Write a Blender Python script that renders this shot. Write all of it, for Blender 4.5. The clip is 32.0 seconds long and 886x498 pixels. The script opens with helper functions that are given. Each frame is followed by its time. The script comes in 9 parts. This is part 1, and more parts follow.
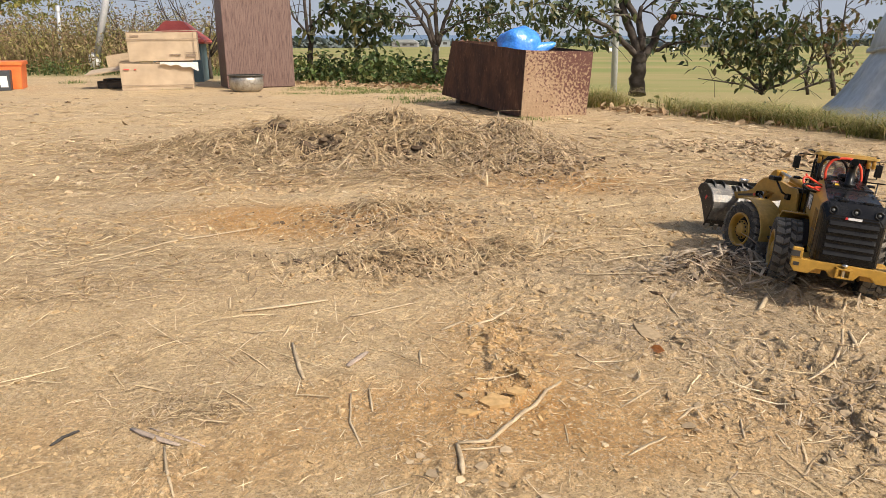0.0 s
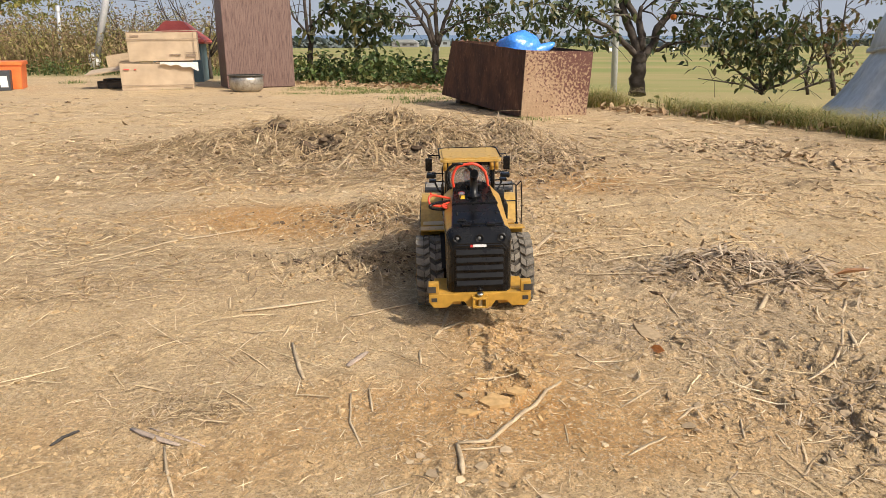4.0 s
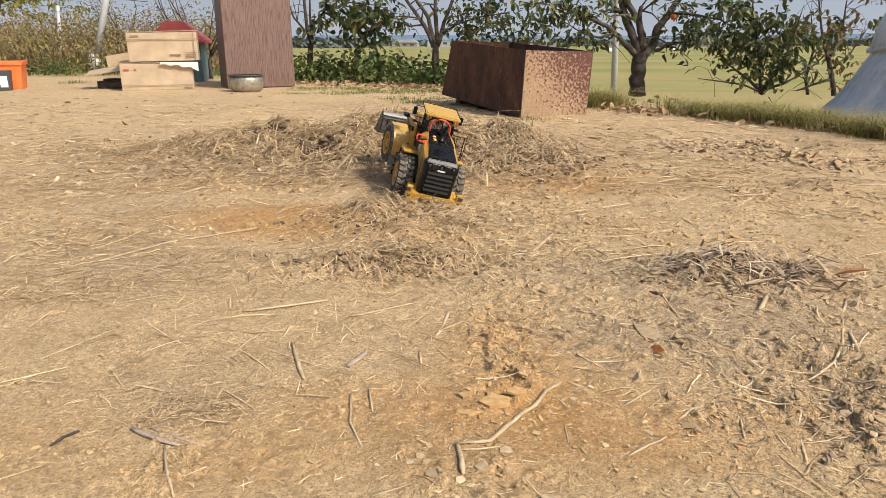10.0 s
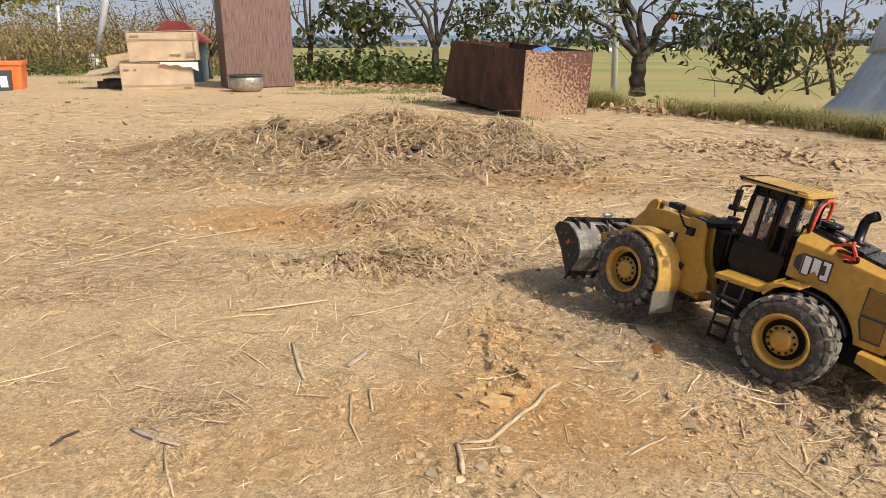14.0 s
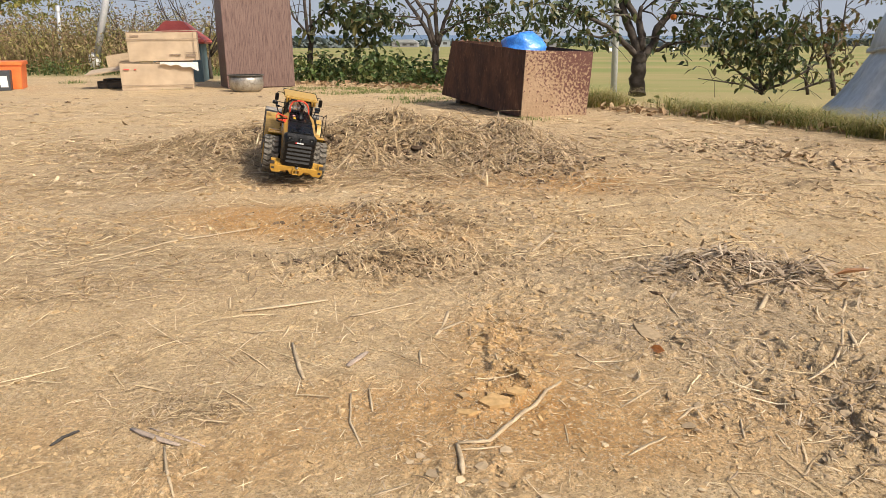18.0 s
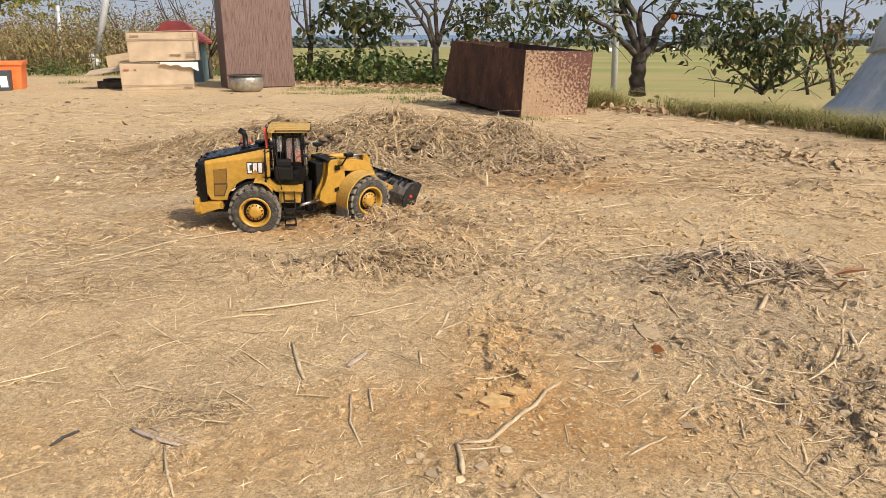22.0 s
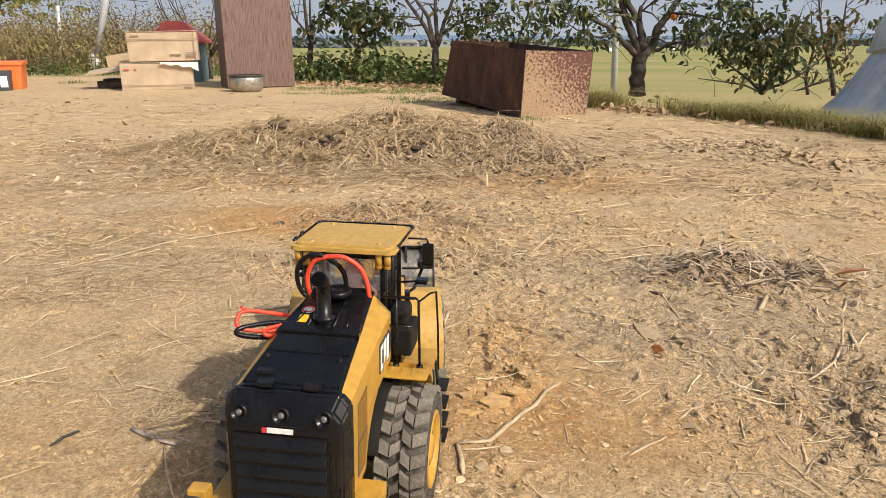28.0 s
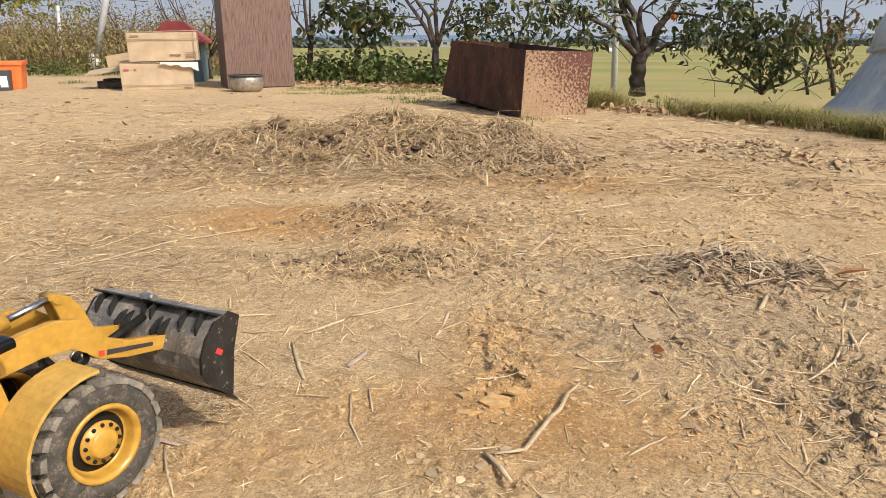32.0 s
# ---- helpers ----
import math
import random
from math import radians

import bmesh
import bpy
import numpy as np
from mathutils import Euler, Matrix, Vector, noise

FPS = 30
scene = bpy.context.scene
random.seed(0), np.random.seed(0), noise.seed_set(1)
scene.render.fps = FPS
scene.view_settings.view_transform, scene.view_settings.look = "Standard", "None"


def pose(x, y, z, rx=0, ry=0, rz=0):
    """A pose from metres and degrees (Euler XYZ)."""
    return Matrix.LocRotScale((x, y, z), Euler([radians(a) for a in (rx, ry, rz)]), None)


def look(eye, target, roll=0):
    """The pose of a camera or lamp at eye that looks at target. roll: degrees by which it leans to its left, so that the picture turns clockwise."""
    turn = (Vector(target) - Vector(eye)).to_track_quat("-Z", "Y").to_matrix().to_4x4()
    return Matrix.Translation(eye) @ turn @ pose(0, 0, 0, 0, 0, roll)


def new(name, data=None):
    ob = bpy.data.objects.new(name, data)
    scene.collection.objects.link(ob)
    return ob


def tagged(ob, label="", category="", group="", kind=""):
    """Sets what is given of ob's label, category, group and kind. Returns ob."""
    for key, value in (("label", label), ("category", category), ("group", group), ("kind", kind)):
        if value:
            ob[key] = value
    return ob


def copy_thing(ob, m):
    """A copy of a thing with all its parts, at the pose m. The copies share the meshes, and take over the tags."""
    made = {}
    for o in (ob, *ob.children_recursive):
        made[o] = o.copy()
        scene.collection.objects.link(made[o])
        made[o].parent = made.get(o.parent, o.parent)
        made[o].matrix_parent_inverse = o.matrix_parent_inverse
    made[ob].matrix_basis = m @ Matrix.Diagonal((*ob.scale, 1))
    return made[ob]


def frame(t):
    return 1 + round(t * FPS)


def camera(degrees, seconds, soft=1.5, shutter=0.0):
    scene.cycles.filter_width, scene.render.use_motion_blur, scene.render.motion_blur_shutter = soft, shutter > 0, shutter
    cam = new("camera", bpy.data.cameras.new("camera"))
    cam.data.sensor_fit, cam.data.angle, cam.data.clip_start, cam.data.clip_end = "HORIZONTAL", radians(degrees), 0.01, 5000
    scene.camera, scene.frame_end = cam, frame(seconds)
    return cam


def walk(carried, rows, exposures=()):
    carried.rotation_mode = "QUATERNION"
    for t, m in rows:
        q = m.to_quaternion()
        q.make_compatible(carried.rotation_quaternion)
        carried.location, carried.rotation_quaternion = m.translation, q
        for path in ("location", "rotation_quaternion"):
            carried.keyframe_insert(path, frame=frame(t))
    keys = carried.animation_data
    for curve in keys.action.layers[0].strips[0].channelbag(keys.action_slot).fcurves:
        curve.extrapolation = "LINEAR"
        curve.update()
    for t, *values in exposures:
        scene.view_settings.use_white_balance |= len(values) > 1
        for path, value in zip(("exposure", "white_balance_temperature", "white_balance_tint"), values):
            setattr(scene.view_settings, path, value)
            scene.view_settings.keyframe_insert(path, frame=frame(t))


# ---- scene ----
cam = camera(66.3156, 32.0, 0.75)
EYE = (0.0, 0.0, 0.389)
AIM = pose(*EYE, 90 - 16.92, 0, 0)
walk(cam, [(0, AIM), (32.0, AIM)])

# ---- light ----
SUN_AZ, SUN_EL = radians(-40), radians(43)
world = bpy.data.worlds.new("sky")
scene.world = world
world.use_nodes = True
wn = world.node_tree
sky = wn.nodes.new("ShaderNodeTexSky")
sky.sky_type, sky.sun_disc = "NISHITA", False
sky.sun_elevation, sky.sun_rotation = SUN_EL, radians(130)
sky.air_density, sky.dust_density, sky.ozone_density = 1.0, 5.0, 1.0
wn.nodes["Background"].inputs["Strength"].default_value = 0.15
wn.links.new(sky.outputs[0], wn.nodes["Background"].inputs[0])
sun = new("sun", bpy.data.lights.new("sun", "SUN"))
sun.data.energy, sun.data.angle, sun.data.color = 3.9, radians(0.7), (1.0, 0.93, 0.81)
to_sun = Vector((math.cos(SUN_AZ) * math.cos(SUN_EL), math.sin(SUN_AZ) * math.cos(SUN_EL), math.sin(SUN_EL)))
sun.matrix_world = look((0, 0, 20), Vector((0, 0, 20)) - to_sun)
scene.view_settings.exposure = 0.0

# ---- materials ----
MATS = {}


def material(name, low, high=None, rough=0.7, metal=0.0, scale=20.0, bump=0.0, fine=None, island=0.0, spec=0.5,
             dust=None, stretch=None, transmission=0.0, alpha=1.0, coat=0.0, per_object=0.0, rough_var=0.0):
    """A procedural surface: two tones by a coarse noise, finer grain, bump, dust and a variation per piece."""
    if name in MATS:
        return MATS[name]
    m = bpy.data.materials.new(name)
    m.use_nodes = True
    nt = m.node_tree
    n, l = nt.nodes, nt.links
    bs = n["Principled BSDF"]
    bs.inputs["Roughness"].default_value, bs.inputs["Metallic"].default_value = rough, metal
    bs.inputs["Specular IOR Level"].default_value = spec
    bs.inputs["Transmission Weight"].default_value, bs.inputs["Alpha"].default_value = transmission, alpha
    bs.inputs["Coat Weight"].default_value = coat
    tc = n.new("ShaderNodeTexCoord")
    vec = tc.outputs["Object"]
    if stretch:
        mp = n.new("ShaderNodeMapping")
        mp.inputs["Scale"].default_value = stretch
        l.new(vec, mp.inputs[0])
        vec = mp.outputs[0]
    nz = n.new("ShaderNodeTexNoise")
    nz.inputs["Scale"].default_value, nz.inputs["Detail"].default_value = scale, 6
    nz.inputs["Roughness"].default_value = 0.65
    l.new(vec, nz.inputs["Vector"])
    ramp = n.new("ShaderNodeValToRGB")
    high = high or tuple(min(1, c * 1.25) for c in low)
    ramp.color_ramp.elements[0].color, ramp.color_ramp.elements[1].color = (*low, 1), (*high, 1)
    ramp.color_ramp.elements[0].position, ramp.color_ramp.elements[1].position = 0.32, 0.68
    l.new(nz.outputs["Fac"], ramp.inputs[0])
    col = ramp.outputs[0]
    f2 = n.new("ShaderNodeTexNoise")
    f2.inputs["Scale"].default_value, f2.inputs["Detail"].default_value = fine or scale * 9, 3
    l.new(vec, f2.inputs["Vector"])
    if dust:
        dn = n.new("ShaderNodeValToRGB")
        dn.color_ramp.elements[0].position, dn.color_ramp.elements[1].position = dust[3], min(1, dust[3] + (dust[4] if len(dust) > 4 else 0.3))
        mx = n.new("ShaderNodeMix")
        mx.data_type = "RGBA"
        mx.inputs["B"].default_value = (*dust[:3], 1)
        d2 = n.new("ShaderNodeTexNoise")
        d2.inputs["Scale"].default_value, d2.inputs["Detail"].default_value = scale * 2.3, 8
        d2.inputs["Roughness"].default_value = 0.75
        l.new(vec, d2.inputs["Vector"])
        l.new(d2.outputs["Fac"], dn.inputs[0])
        l.new(dn.outputs[0], mx.inputs["Factor"])
        l.new(col, mx.inputs["A"])
        col = mx.outputs["Result"]
    mul = n.new("ShaderNodeHueSaturation")
    mul.inputs["Saturation"].default_value = 1.0
    mr = n.new("ShaderNodeMapRange")
    mr.inputs["From Min"].default_value, mr.inputs["From Max"].default_value = 0.25, 0.75
    mr.inputs["To Min"].default_value, mr.inputs["To Max"].default_value = 0.82, 1.16
    l.new(f2.outputs["Fac"], mr.inputs[0])
    value = mr.outputs[0]
    for amount, out in ((island, "Random Per Island"), (per_object, "Random")):
        if amount:
            src = n.new("ShaderNodeNewGeometry" if out != "Random" else "ShaderNodeObjectInfo").outputs[out]
            ir = n.new("ShaderNodeMapRange")
            ir.inputs["To Min"].default_value, ir.inputs["To Max"].default_value = 1 - amount, 1 + amount
            l.new(src, ir.inputs[0])
            mm = n.new("ShaderNodeMath")
            mm.operation = "MULTIPLY"
            l.new(value, mm.inputs[0])
            l.new(ir.outputs[0], mm.inputs[1])
            value = mm.outputs[0]
    l.new(value, mul.inputs["Value"])
    l.new(col, mul.inputs["Color"])
    l.new(mul.outputs[0], bs.inputs["Base Color"])
    if rough_var:
        rr = n.new("ShaderNodeMapRange")
        rr.inputs["From Min"].default_value, rr.inputs["From Max"].default_value = 0.3, 0.7
        rr.inputs["To Min"].default_value, rr.inputs["To Max"].default_value = rough - rough_var, min(1, rough + rough_var)
        l.new(nz.outputs["Fac"], rr.inputs[0])
        l.new(rr.outputs[0], bs.inputs["Roughness"])
    if bump:
        b = n.new("ShaderNodeBump")
        b.inputs["Strength"].default_value, b.inputs["Distance"].default_value = min(1, bump), 0.004
        l.new(f2.outputs["Fac"], b.inputs["Height"])
        l.new(b.outputs[0], bs.inputs["Normal"])
    MATS[name] = m
    return m


YELLOW = material("yellow_paint", (0.405, 0.225, 0.034), (0.47, 0.265, 0.045), 0.36, scale=14, bump=0.03, dust=(0.52, 0.36, 0.14, 0.6, 0.35), rough_var=0.1)
# Paler, rougher yellow with dust patches, for the roof and front fenders.
YELLOW_PALE = material("pale_yellow_paint", (0.43, 0.265, 0.06), (0.5, 0.315, 0.085), 0.45, scale=18, bump=0.05, dust=(0.52, 0.38, 0.2, 0.6, 0.3), rough_var=0.1)
GRILLE = material("grille_plastic", (0.006, 0.006, 0.007), (0.011, 0.011, 0.011), 0.3, scale=40, bump=0.01, rough_var=0.06, spec=0.2)
YELLOW_DARK = material("yellow_mesh", (0.2, 0.105, 0.011), (0.27, 0.14, 0.015), 0.6, scale=300, bump=0.4)
BLACK = material("black_plastic", (0.004, 0.004, 0.005), (0.008, 0.008, 0.008), 0.27, scale=40, bump=0.012, dust=(0.05, 0.04, 0.03, 0.79), rough_var=0.1, spec=0.3)
BLACK_MATT = material("black_matt", (0.009, 0.0085, 0.008), (0.02, 0.018, 0.016), 0.6, scale=60, bump=0.1, dust=(0.12, 0.095, 0.07, 0.7), spec=0.15)
TYRE = material("dusty_rubber", (0.035, 0.032, 0.029), (0.09, 0.081, 0.069), 0.85, scale=60, bump=0.25, dust=(0.28, 0.235, 0.18, 0.5), spec=0.25, per_object=0.2)
TREAD = material("dusty_tread", (0.1, 0.092, 0.08), (0.19, 0.172, 0.145), 0.9, scale=60, bump=0.25, dust=(0.32, 0.275, 0.21, 0.48), spec=0.2, per_object=0.25)
STEEL = material("bright_steel", (0.55, 0.55, 0.56), (0.7, 0.7, 0.7), 0.28, 1.0, scale=60)
WORN = material("worn_bucket", (0.07, 0.066, 0.06), (0.28, 0.26, 0.235), 0.45, 0.15, scale=22, bump=0.15, dust=(0.42, 0.35, 0.25, 0.5, 0.16), rough_var=0.15)
SCRATCHED = material("scratched_black", (0.012, 0.012, 0.012), (0.03, 0.028, 0.026), 0.4, 0.0, scale=45, bump=0.1, dust=(0.3, 0.26, 0.2, 0.58, 0.1), rough_var=0.12, spec=0.3)
MUDFLAP = material("grey_flap", (0.17, 0.155, 0.135), (0.28, 0.25, 0.21), 0.8, scale=160, bump=0.8)
RED_HOSE = material("red_hose", (0.7, 0.05, 0.025), (0.85, 0.09, 0.04), 0.4, scale=40)
ORANGE = material("orange_plastic", (0.72, 0.14, 0.03), (0.85, 0.2, 0.05), 0.45, scale=15, dust=(0.45, 0.25, 0.12, 0.62))
ORANGE_CLOTH = material("orange_figure", (0.65, 0.13, 0.03), (0.8, 0.2, 0.05), 0.6, scale=40)
WHITE = material("white_print", (0.72, 0.71, 0.7), (0.82, 0.81, 0.8), 0.5, scale=60)
INK = material("dark_print", (0.03, 0.028, 0.03), (0.05, 0.045, 0.05), 0.5, scale=60)
RED_PRINT = material("red_print", (0.55, 0.03, 0.03), (0.65, 0.06, 0.05), 0.5, scale=60)
YELLOW_PRINT = material("yellow_print", (0.72, 0.42, 0.02), (0.78, 0.47, 0.04), 0.5, scale=60)
# Near-black that paints the unlit inside of the exhaust.
BORE_DARK = material("soot", (0.004, 0.004, 0.004), (0.006, 0.006, 0.006), 1.0, scale=90, spec=0.0)
LENS = material("lamp_lens", (0.1, 0.1, 0.095), (0.2, 0.2, 0.19), 0.25, 0.2, scale=90)
SOOT = material("dark_lens", (0.03, 0.028, 0.028), (0.06, 0.055, 0.05), 0.35, scale=90)


def glass(name, tint, rough=0.03, alpha=0.22):
    m = material(name, tint, tint, rough, scale=10, alpha=alpha, coat=0.3)
    return m


GLASS = glass("cab_glass", (0.42, 0.42, 0.43), 0.05, 0.24)

# ---- mesh helpers ----


def part(name, bm, mat, parent=None, label="", at=None, smooth=False):
    """Links a bmesh as one mesh object under a thing or a part."""
    me = bpy.data.meshes.new(name)
    if smooth:
        for f in bm.faces:
            f.smooth = True
    bm.to_mesh(me)
    bm.free()
    for one in (mat if isinstance(mat, (list, tuple)) else [mat]):
        me.materials.append(one)
    ob = new(name, me)
    if parent is not None:
        ob.parent = parent
    if at is not None:
        ob.matrix_basis = at
    if label:
        ob["label"] = label
    return ob


def thing(name, m, label, category, group="", kind=""):
    ob = new(name)
    ob.empty_display_size = 0.05
    ob.matrix_basis = m
    return tagged(ob, label, category, group, kind)


def block(bm, x0, x1, y0, y1, z0, z1, bevel=0.0, m=None, mat=0):
    made = bmesh.ops.create_cube(bm, size=1.0)["verts"]
    for v in made:
        v.co = Vector((x0 + (v.co.x + 0.5) * (x1 - x0), y0 + (v.co.y + 0.5) * (y1 - y0), z0 + (v.co.z + 0.5) * (z1 - z0)))
    faces = {f for v in made for f in v.link_faces}
    if bevel:
        out = bmesh.ops.bevel(bm, geom=list({e for v in made for e in v.link_edges}), offset=bevel, segments=2, affect="EDGES", profile=0.6)
        faces = {f for f in out["faces"]} | {f for f in faces if f.is_valid}
        made = list({v for f in faces for v in f.verts})
    if mat:
        for f in faces:
            f.material_index = mat
    if m is not None:
        bmesh.ops.transform(bm, matrix=m, verts=[v for v in made if v.is_valid])
    return bm


def prism(bm, outline, y0, y1, bevel=0.0, m=None, mat=0):
    """An outline of (x, z) points carried from y0 to y1."""
    a = [bm.verts.new((x, y0, z)) for x, z in outline]
    b = [bm.verts.new((x, y1, z)) for x, z in outline]
    k = len(a)
    faces = [bm.faces.new(a), bm.faces.new(b[::-1])]
    for i in range(k):
        faces.append(bm.faces.new((a[i], b[i], b[(i + 1) % k], a[(i + 1) % k])))
    verts = a + b
    bmesh.ops.recalc_face_normals(bm, faces=faces)
    if bevel:
        out = bmesh.ops.bevel(bm, geom=list({e for f in faces[:2] for e in f.edges}), offset=bevel, segments=2, affect="EDGES", profile=0.6)
        faces = [f for f in faces if f.is_valid] + out["faces"]
        verts = list({v for f in faces for v in f.verts})
    for f in faces:
        f.material_index = mat
    if m is not None:
        bmesh.ops.transform(bm, matrix=m, verts=verts)
    return bm


def tube(bm, points, radii, sides=8, mat=0, cap=True):
    """A round tube along points, with a radius for each or for all."""
    pts = [Vector(p) for p in points]
    if not isinstance(radii, (list, tuple)):
        radii = [radii] * len(pts)
    rings = []
    up = None
    for i, p in enumerate(pts):
        d = (pts[min(i + 1, len(pts) - 1)] - pts[max(i - 1, 0)]).normalized()
        if up is None:
            up = d.orthogonal().normalized()
        up = (up - d * up.dot(d)).normalized()
        side = d.cross(up)
        rings.append([bm.verts.new(p + radii[i] * (math.cos(a) * up + math.sin(a) * side)) for a in (2 * math.pi * k / sides for k in range(sides))])
    for r, s in zip(rings, rings[1:]):
        for k in range(sides):
            f = bm.faces.new((r[k], r[(k + 1) % sides], s[(k + 1) % sides], s[k]))
            f.smooth, f.material_index = True, mat
    if cap:
        bm.faces.new(rings[0][::-1]).material_index = mat
        bm.faces.new(rings[-1]).material_index = mat
    return bm


def lathe(bm, profile, sides=32, axis="Z", m=None, mat=0, smooth=True, cap=False):
    """A profile of (radius, height) points turned about an axis."""
    rings = []
    for r, h in profile:
        ring = []
        for k in range(sides):
            a = 2 * math.pi * k / sides
            c, s = r * math.cos(a), r * math.sin(a)
            co = Vector((c, s, h)) if axis == "Z" else Vector((c, h, s))
            ring.append(bm.verts.new(m @ co if m is not None else co))
        rings.append(ring)
    made = []
    for r, s in zip(rings, rings[1:]):
        for k in range(sides):
            f = bm.faces.new((r[k], r[(k + 1) % sides], s[(k + 1) % sides], s[k]))
            f.smooth, f.material_index = smooth, mat
            made.append(f)
    for ring in (rings[0], rings[-1]):
        if cap:
            f = bm.faces.new(ring)
            f.material_index = mat
            made.append(f)
    bmesh.ops.recalc_face_normals(bm, faces=made)
    return bm


def mesh_from(name, verts, faces, mat, smooth=False):
    """A mesh from numpy arrays of vertices and of faces with one count of corners."""
    me = bpy.data.meshes.new(name)
    k = faces.shape[1]
    me.vertices.add(len(verts))
    me.vertices.foreach_set("co", np.ascontiguousarray(verts, dtype=np.float32).ravel())
    me.loops.add(faces.size)
    me.loops.foreach_set("vertex_index", np.ascontiguousarray(faces, dtype=np.int32).ravel())
    me.polygons.add(len(faces))
    me.polygons.foreach_set("loop_start", np.arange(0, faces.size, k, dtype=np.int32))
    me.polygons.foreach_set("loop_total", np.full(len(faces), k, dtype=np.int32))
    me.polygons.foreach_set("use_smooth", np.full(len(faces), smooth, dtype=bool))
    me.update(calc_edges=True)
    me.validate()
    me.materials.append(mat)
    return me


def fbm(x, y, scale, octaves=4, seed=0):
    """Smooth noise in numpy, about -1 to 1."""
    out, amp, total = np.zeros_like(x), 1.0, 0.0
    for o in range(octaves):
        rng = np.random.RandomState(seed * 101 + o)
        table = rng.uniform(-1, 1, (256, 256))
        u, v = x / scale * 2 ** o + 57.3 * o, y / scale * 2 ** o + 31.7 * o
        iu, iv = np.floor(u).astype(int), np.floor(v).astype(int)
        fu, fv = u - iu, v - iv
        fu, fv = fu * fu * (3 - 2 * fu), fv * fv * (3 - 2 * fv)
        g = lambda a, b: table[a % 256, b % 256]
        out += amp * ((g(iu, iv) * (1 - fu) + g(iu + 1, iv) * fu) * (1 - fv) + (g(iu, iv + 1) * (1 - fu) + g(iu + 1, iv + 1) * fu) * fv)
        total += amp
        amp *= 0.5
    return out / total


# ---- ground ----
# centre x, y, spread x, spread y, height
MOUNDS = [(-0.78, 2.55, 0.22, 0.22, 0.055), (-0.15, 2.55, 0.26, 0.22, 0.085), (0.22, 2.5, 0.16, 0.18, 0.06), (-0.45, 2.6, 0.2, 0.2, 0.045),
          (-0.1, 1.5, 0.11, 0.11, 0.04), (0.53, 1.12, 0.1, 0.055, 0.036), (-0.08, 1.19, 0.1, 0.04, 0.02), (0.31, 1.95, 0.28, 0.25, -0.02),
          (0.4, 0.85, 0.2, 0.16, -0.007), (0.3, 0.86, 0.1, 0.07, 0.008), (1.35, 2.6, 0.3, 0.12, 0.02), (0.9, 1.9, 0.25, 0.1, 0.012), (-0.43, 2.48, 0.05, 0.045, -0.03), (-0.09, 2.82, 0.05, 0.045, -0.03), (0.20, 2.29, 0.05, 0.045, -0.03), (-0.16, 2.29, 0.05, 0.045, -0.03)]


def edge_of_yard(x):
    return np.interp(x, [-6, -2.5, -1, 0.3, 1.0, 1.4, 1.8, 2.2, 4.0], [8.6, 7.6, 7.0, 6.2, 4.6, 4.05, 3.35, 2.85, 2.6])


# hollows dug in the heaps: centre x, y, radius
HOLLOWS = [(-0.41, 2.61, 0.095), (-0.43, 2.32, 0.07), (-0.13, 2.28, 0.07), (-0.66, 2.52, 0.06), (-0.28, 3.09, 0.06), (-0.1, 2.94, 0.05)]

# zones of loose crumbs and lifted crust: centre x, y, spread x, spread y, strength
CRUMBLY = [(0.53, 1.12, 0.14, 0.1, 1.0), (0.27, 0.85, 0.1, 0.06, 0.9), (0.43, 0.75, 0.09, 0.08, 0.6), (0.45, 0.63, 0.08, 0.08, 1.0), (0.55, 0.7, 0.1, 0.1, 0.9), (-0.08, 1.18, 0.13, 0.06, 0.9),
           (0.15, 1.3, 0.12, 0.14, 0.7), (0.16, 1.02, 0.1, 0.08, 0.7), (-0.23, 0.6, 0.03, 0.03, 0.8), (0.02, 0.55, 0.06, 0.03, 0.7), (-0.1, 1.5, 0.14, 0.1, 0.7), (0.2, 1.75, 0.14, 0.12, 0.6), (-0.62, 1.05, 0.12, 0.08, 0.35)]


def crumbly(x, y):
    c = np.zeros_like(x)
    for cx, cy, sx, sy, k in CRUMBLY:
        c += k * np.exp(-((x - cx) / sx) ** 2 / 2 - ((y - cy) / sy) ** 2 / 2)
    return np.clip(c * (0.75 + 0.7 * fbm(x, y, 0.09, 3, 76)) + 0.25 * fbm(x, y, 0.22, 4, 79), 0, 1)


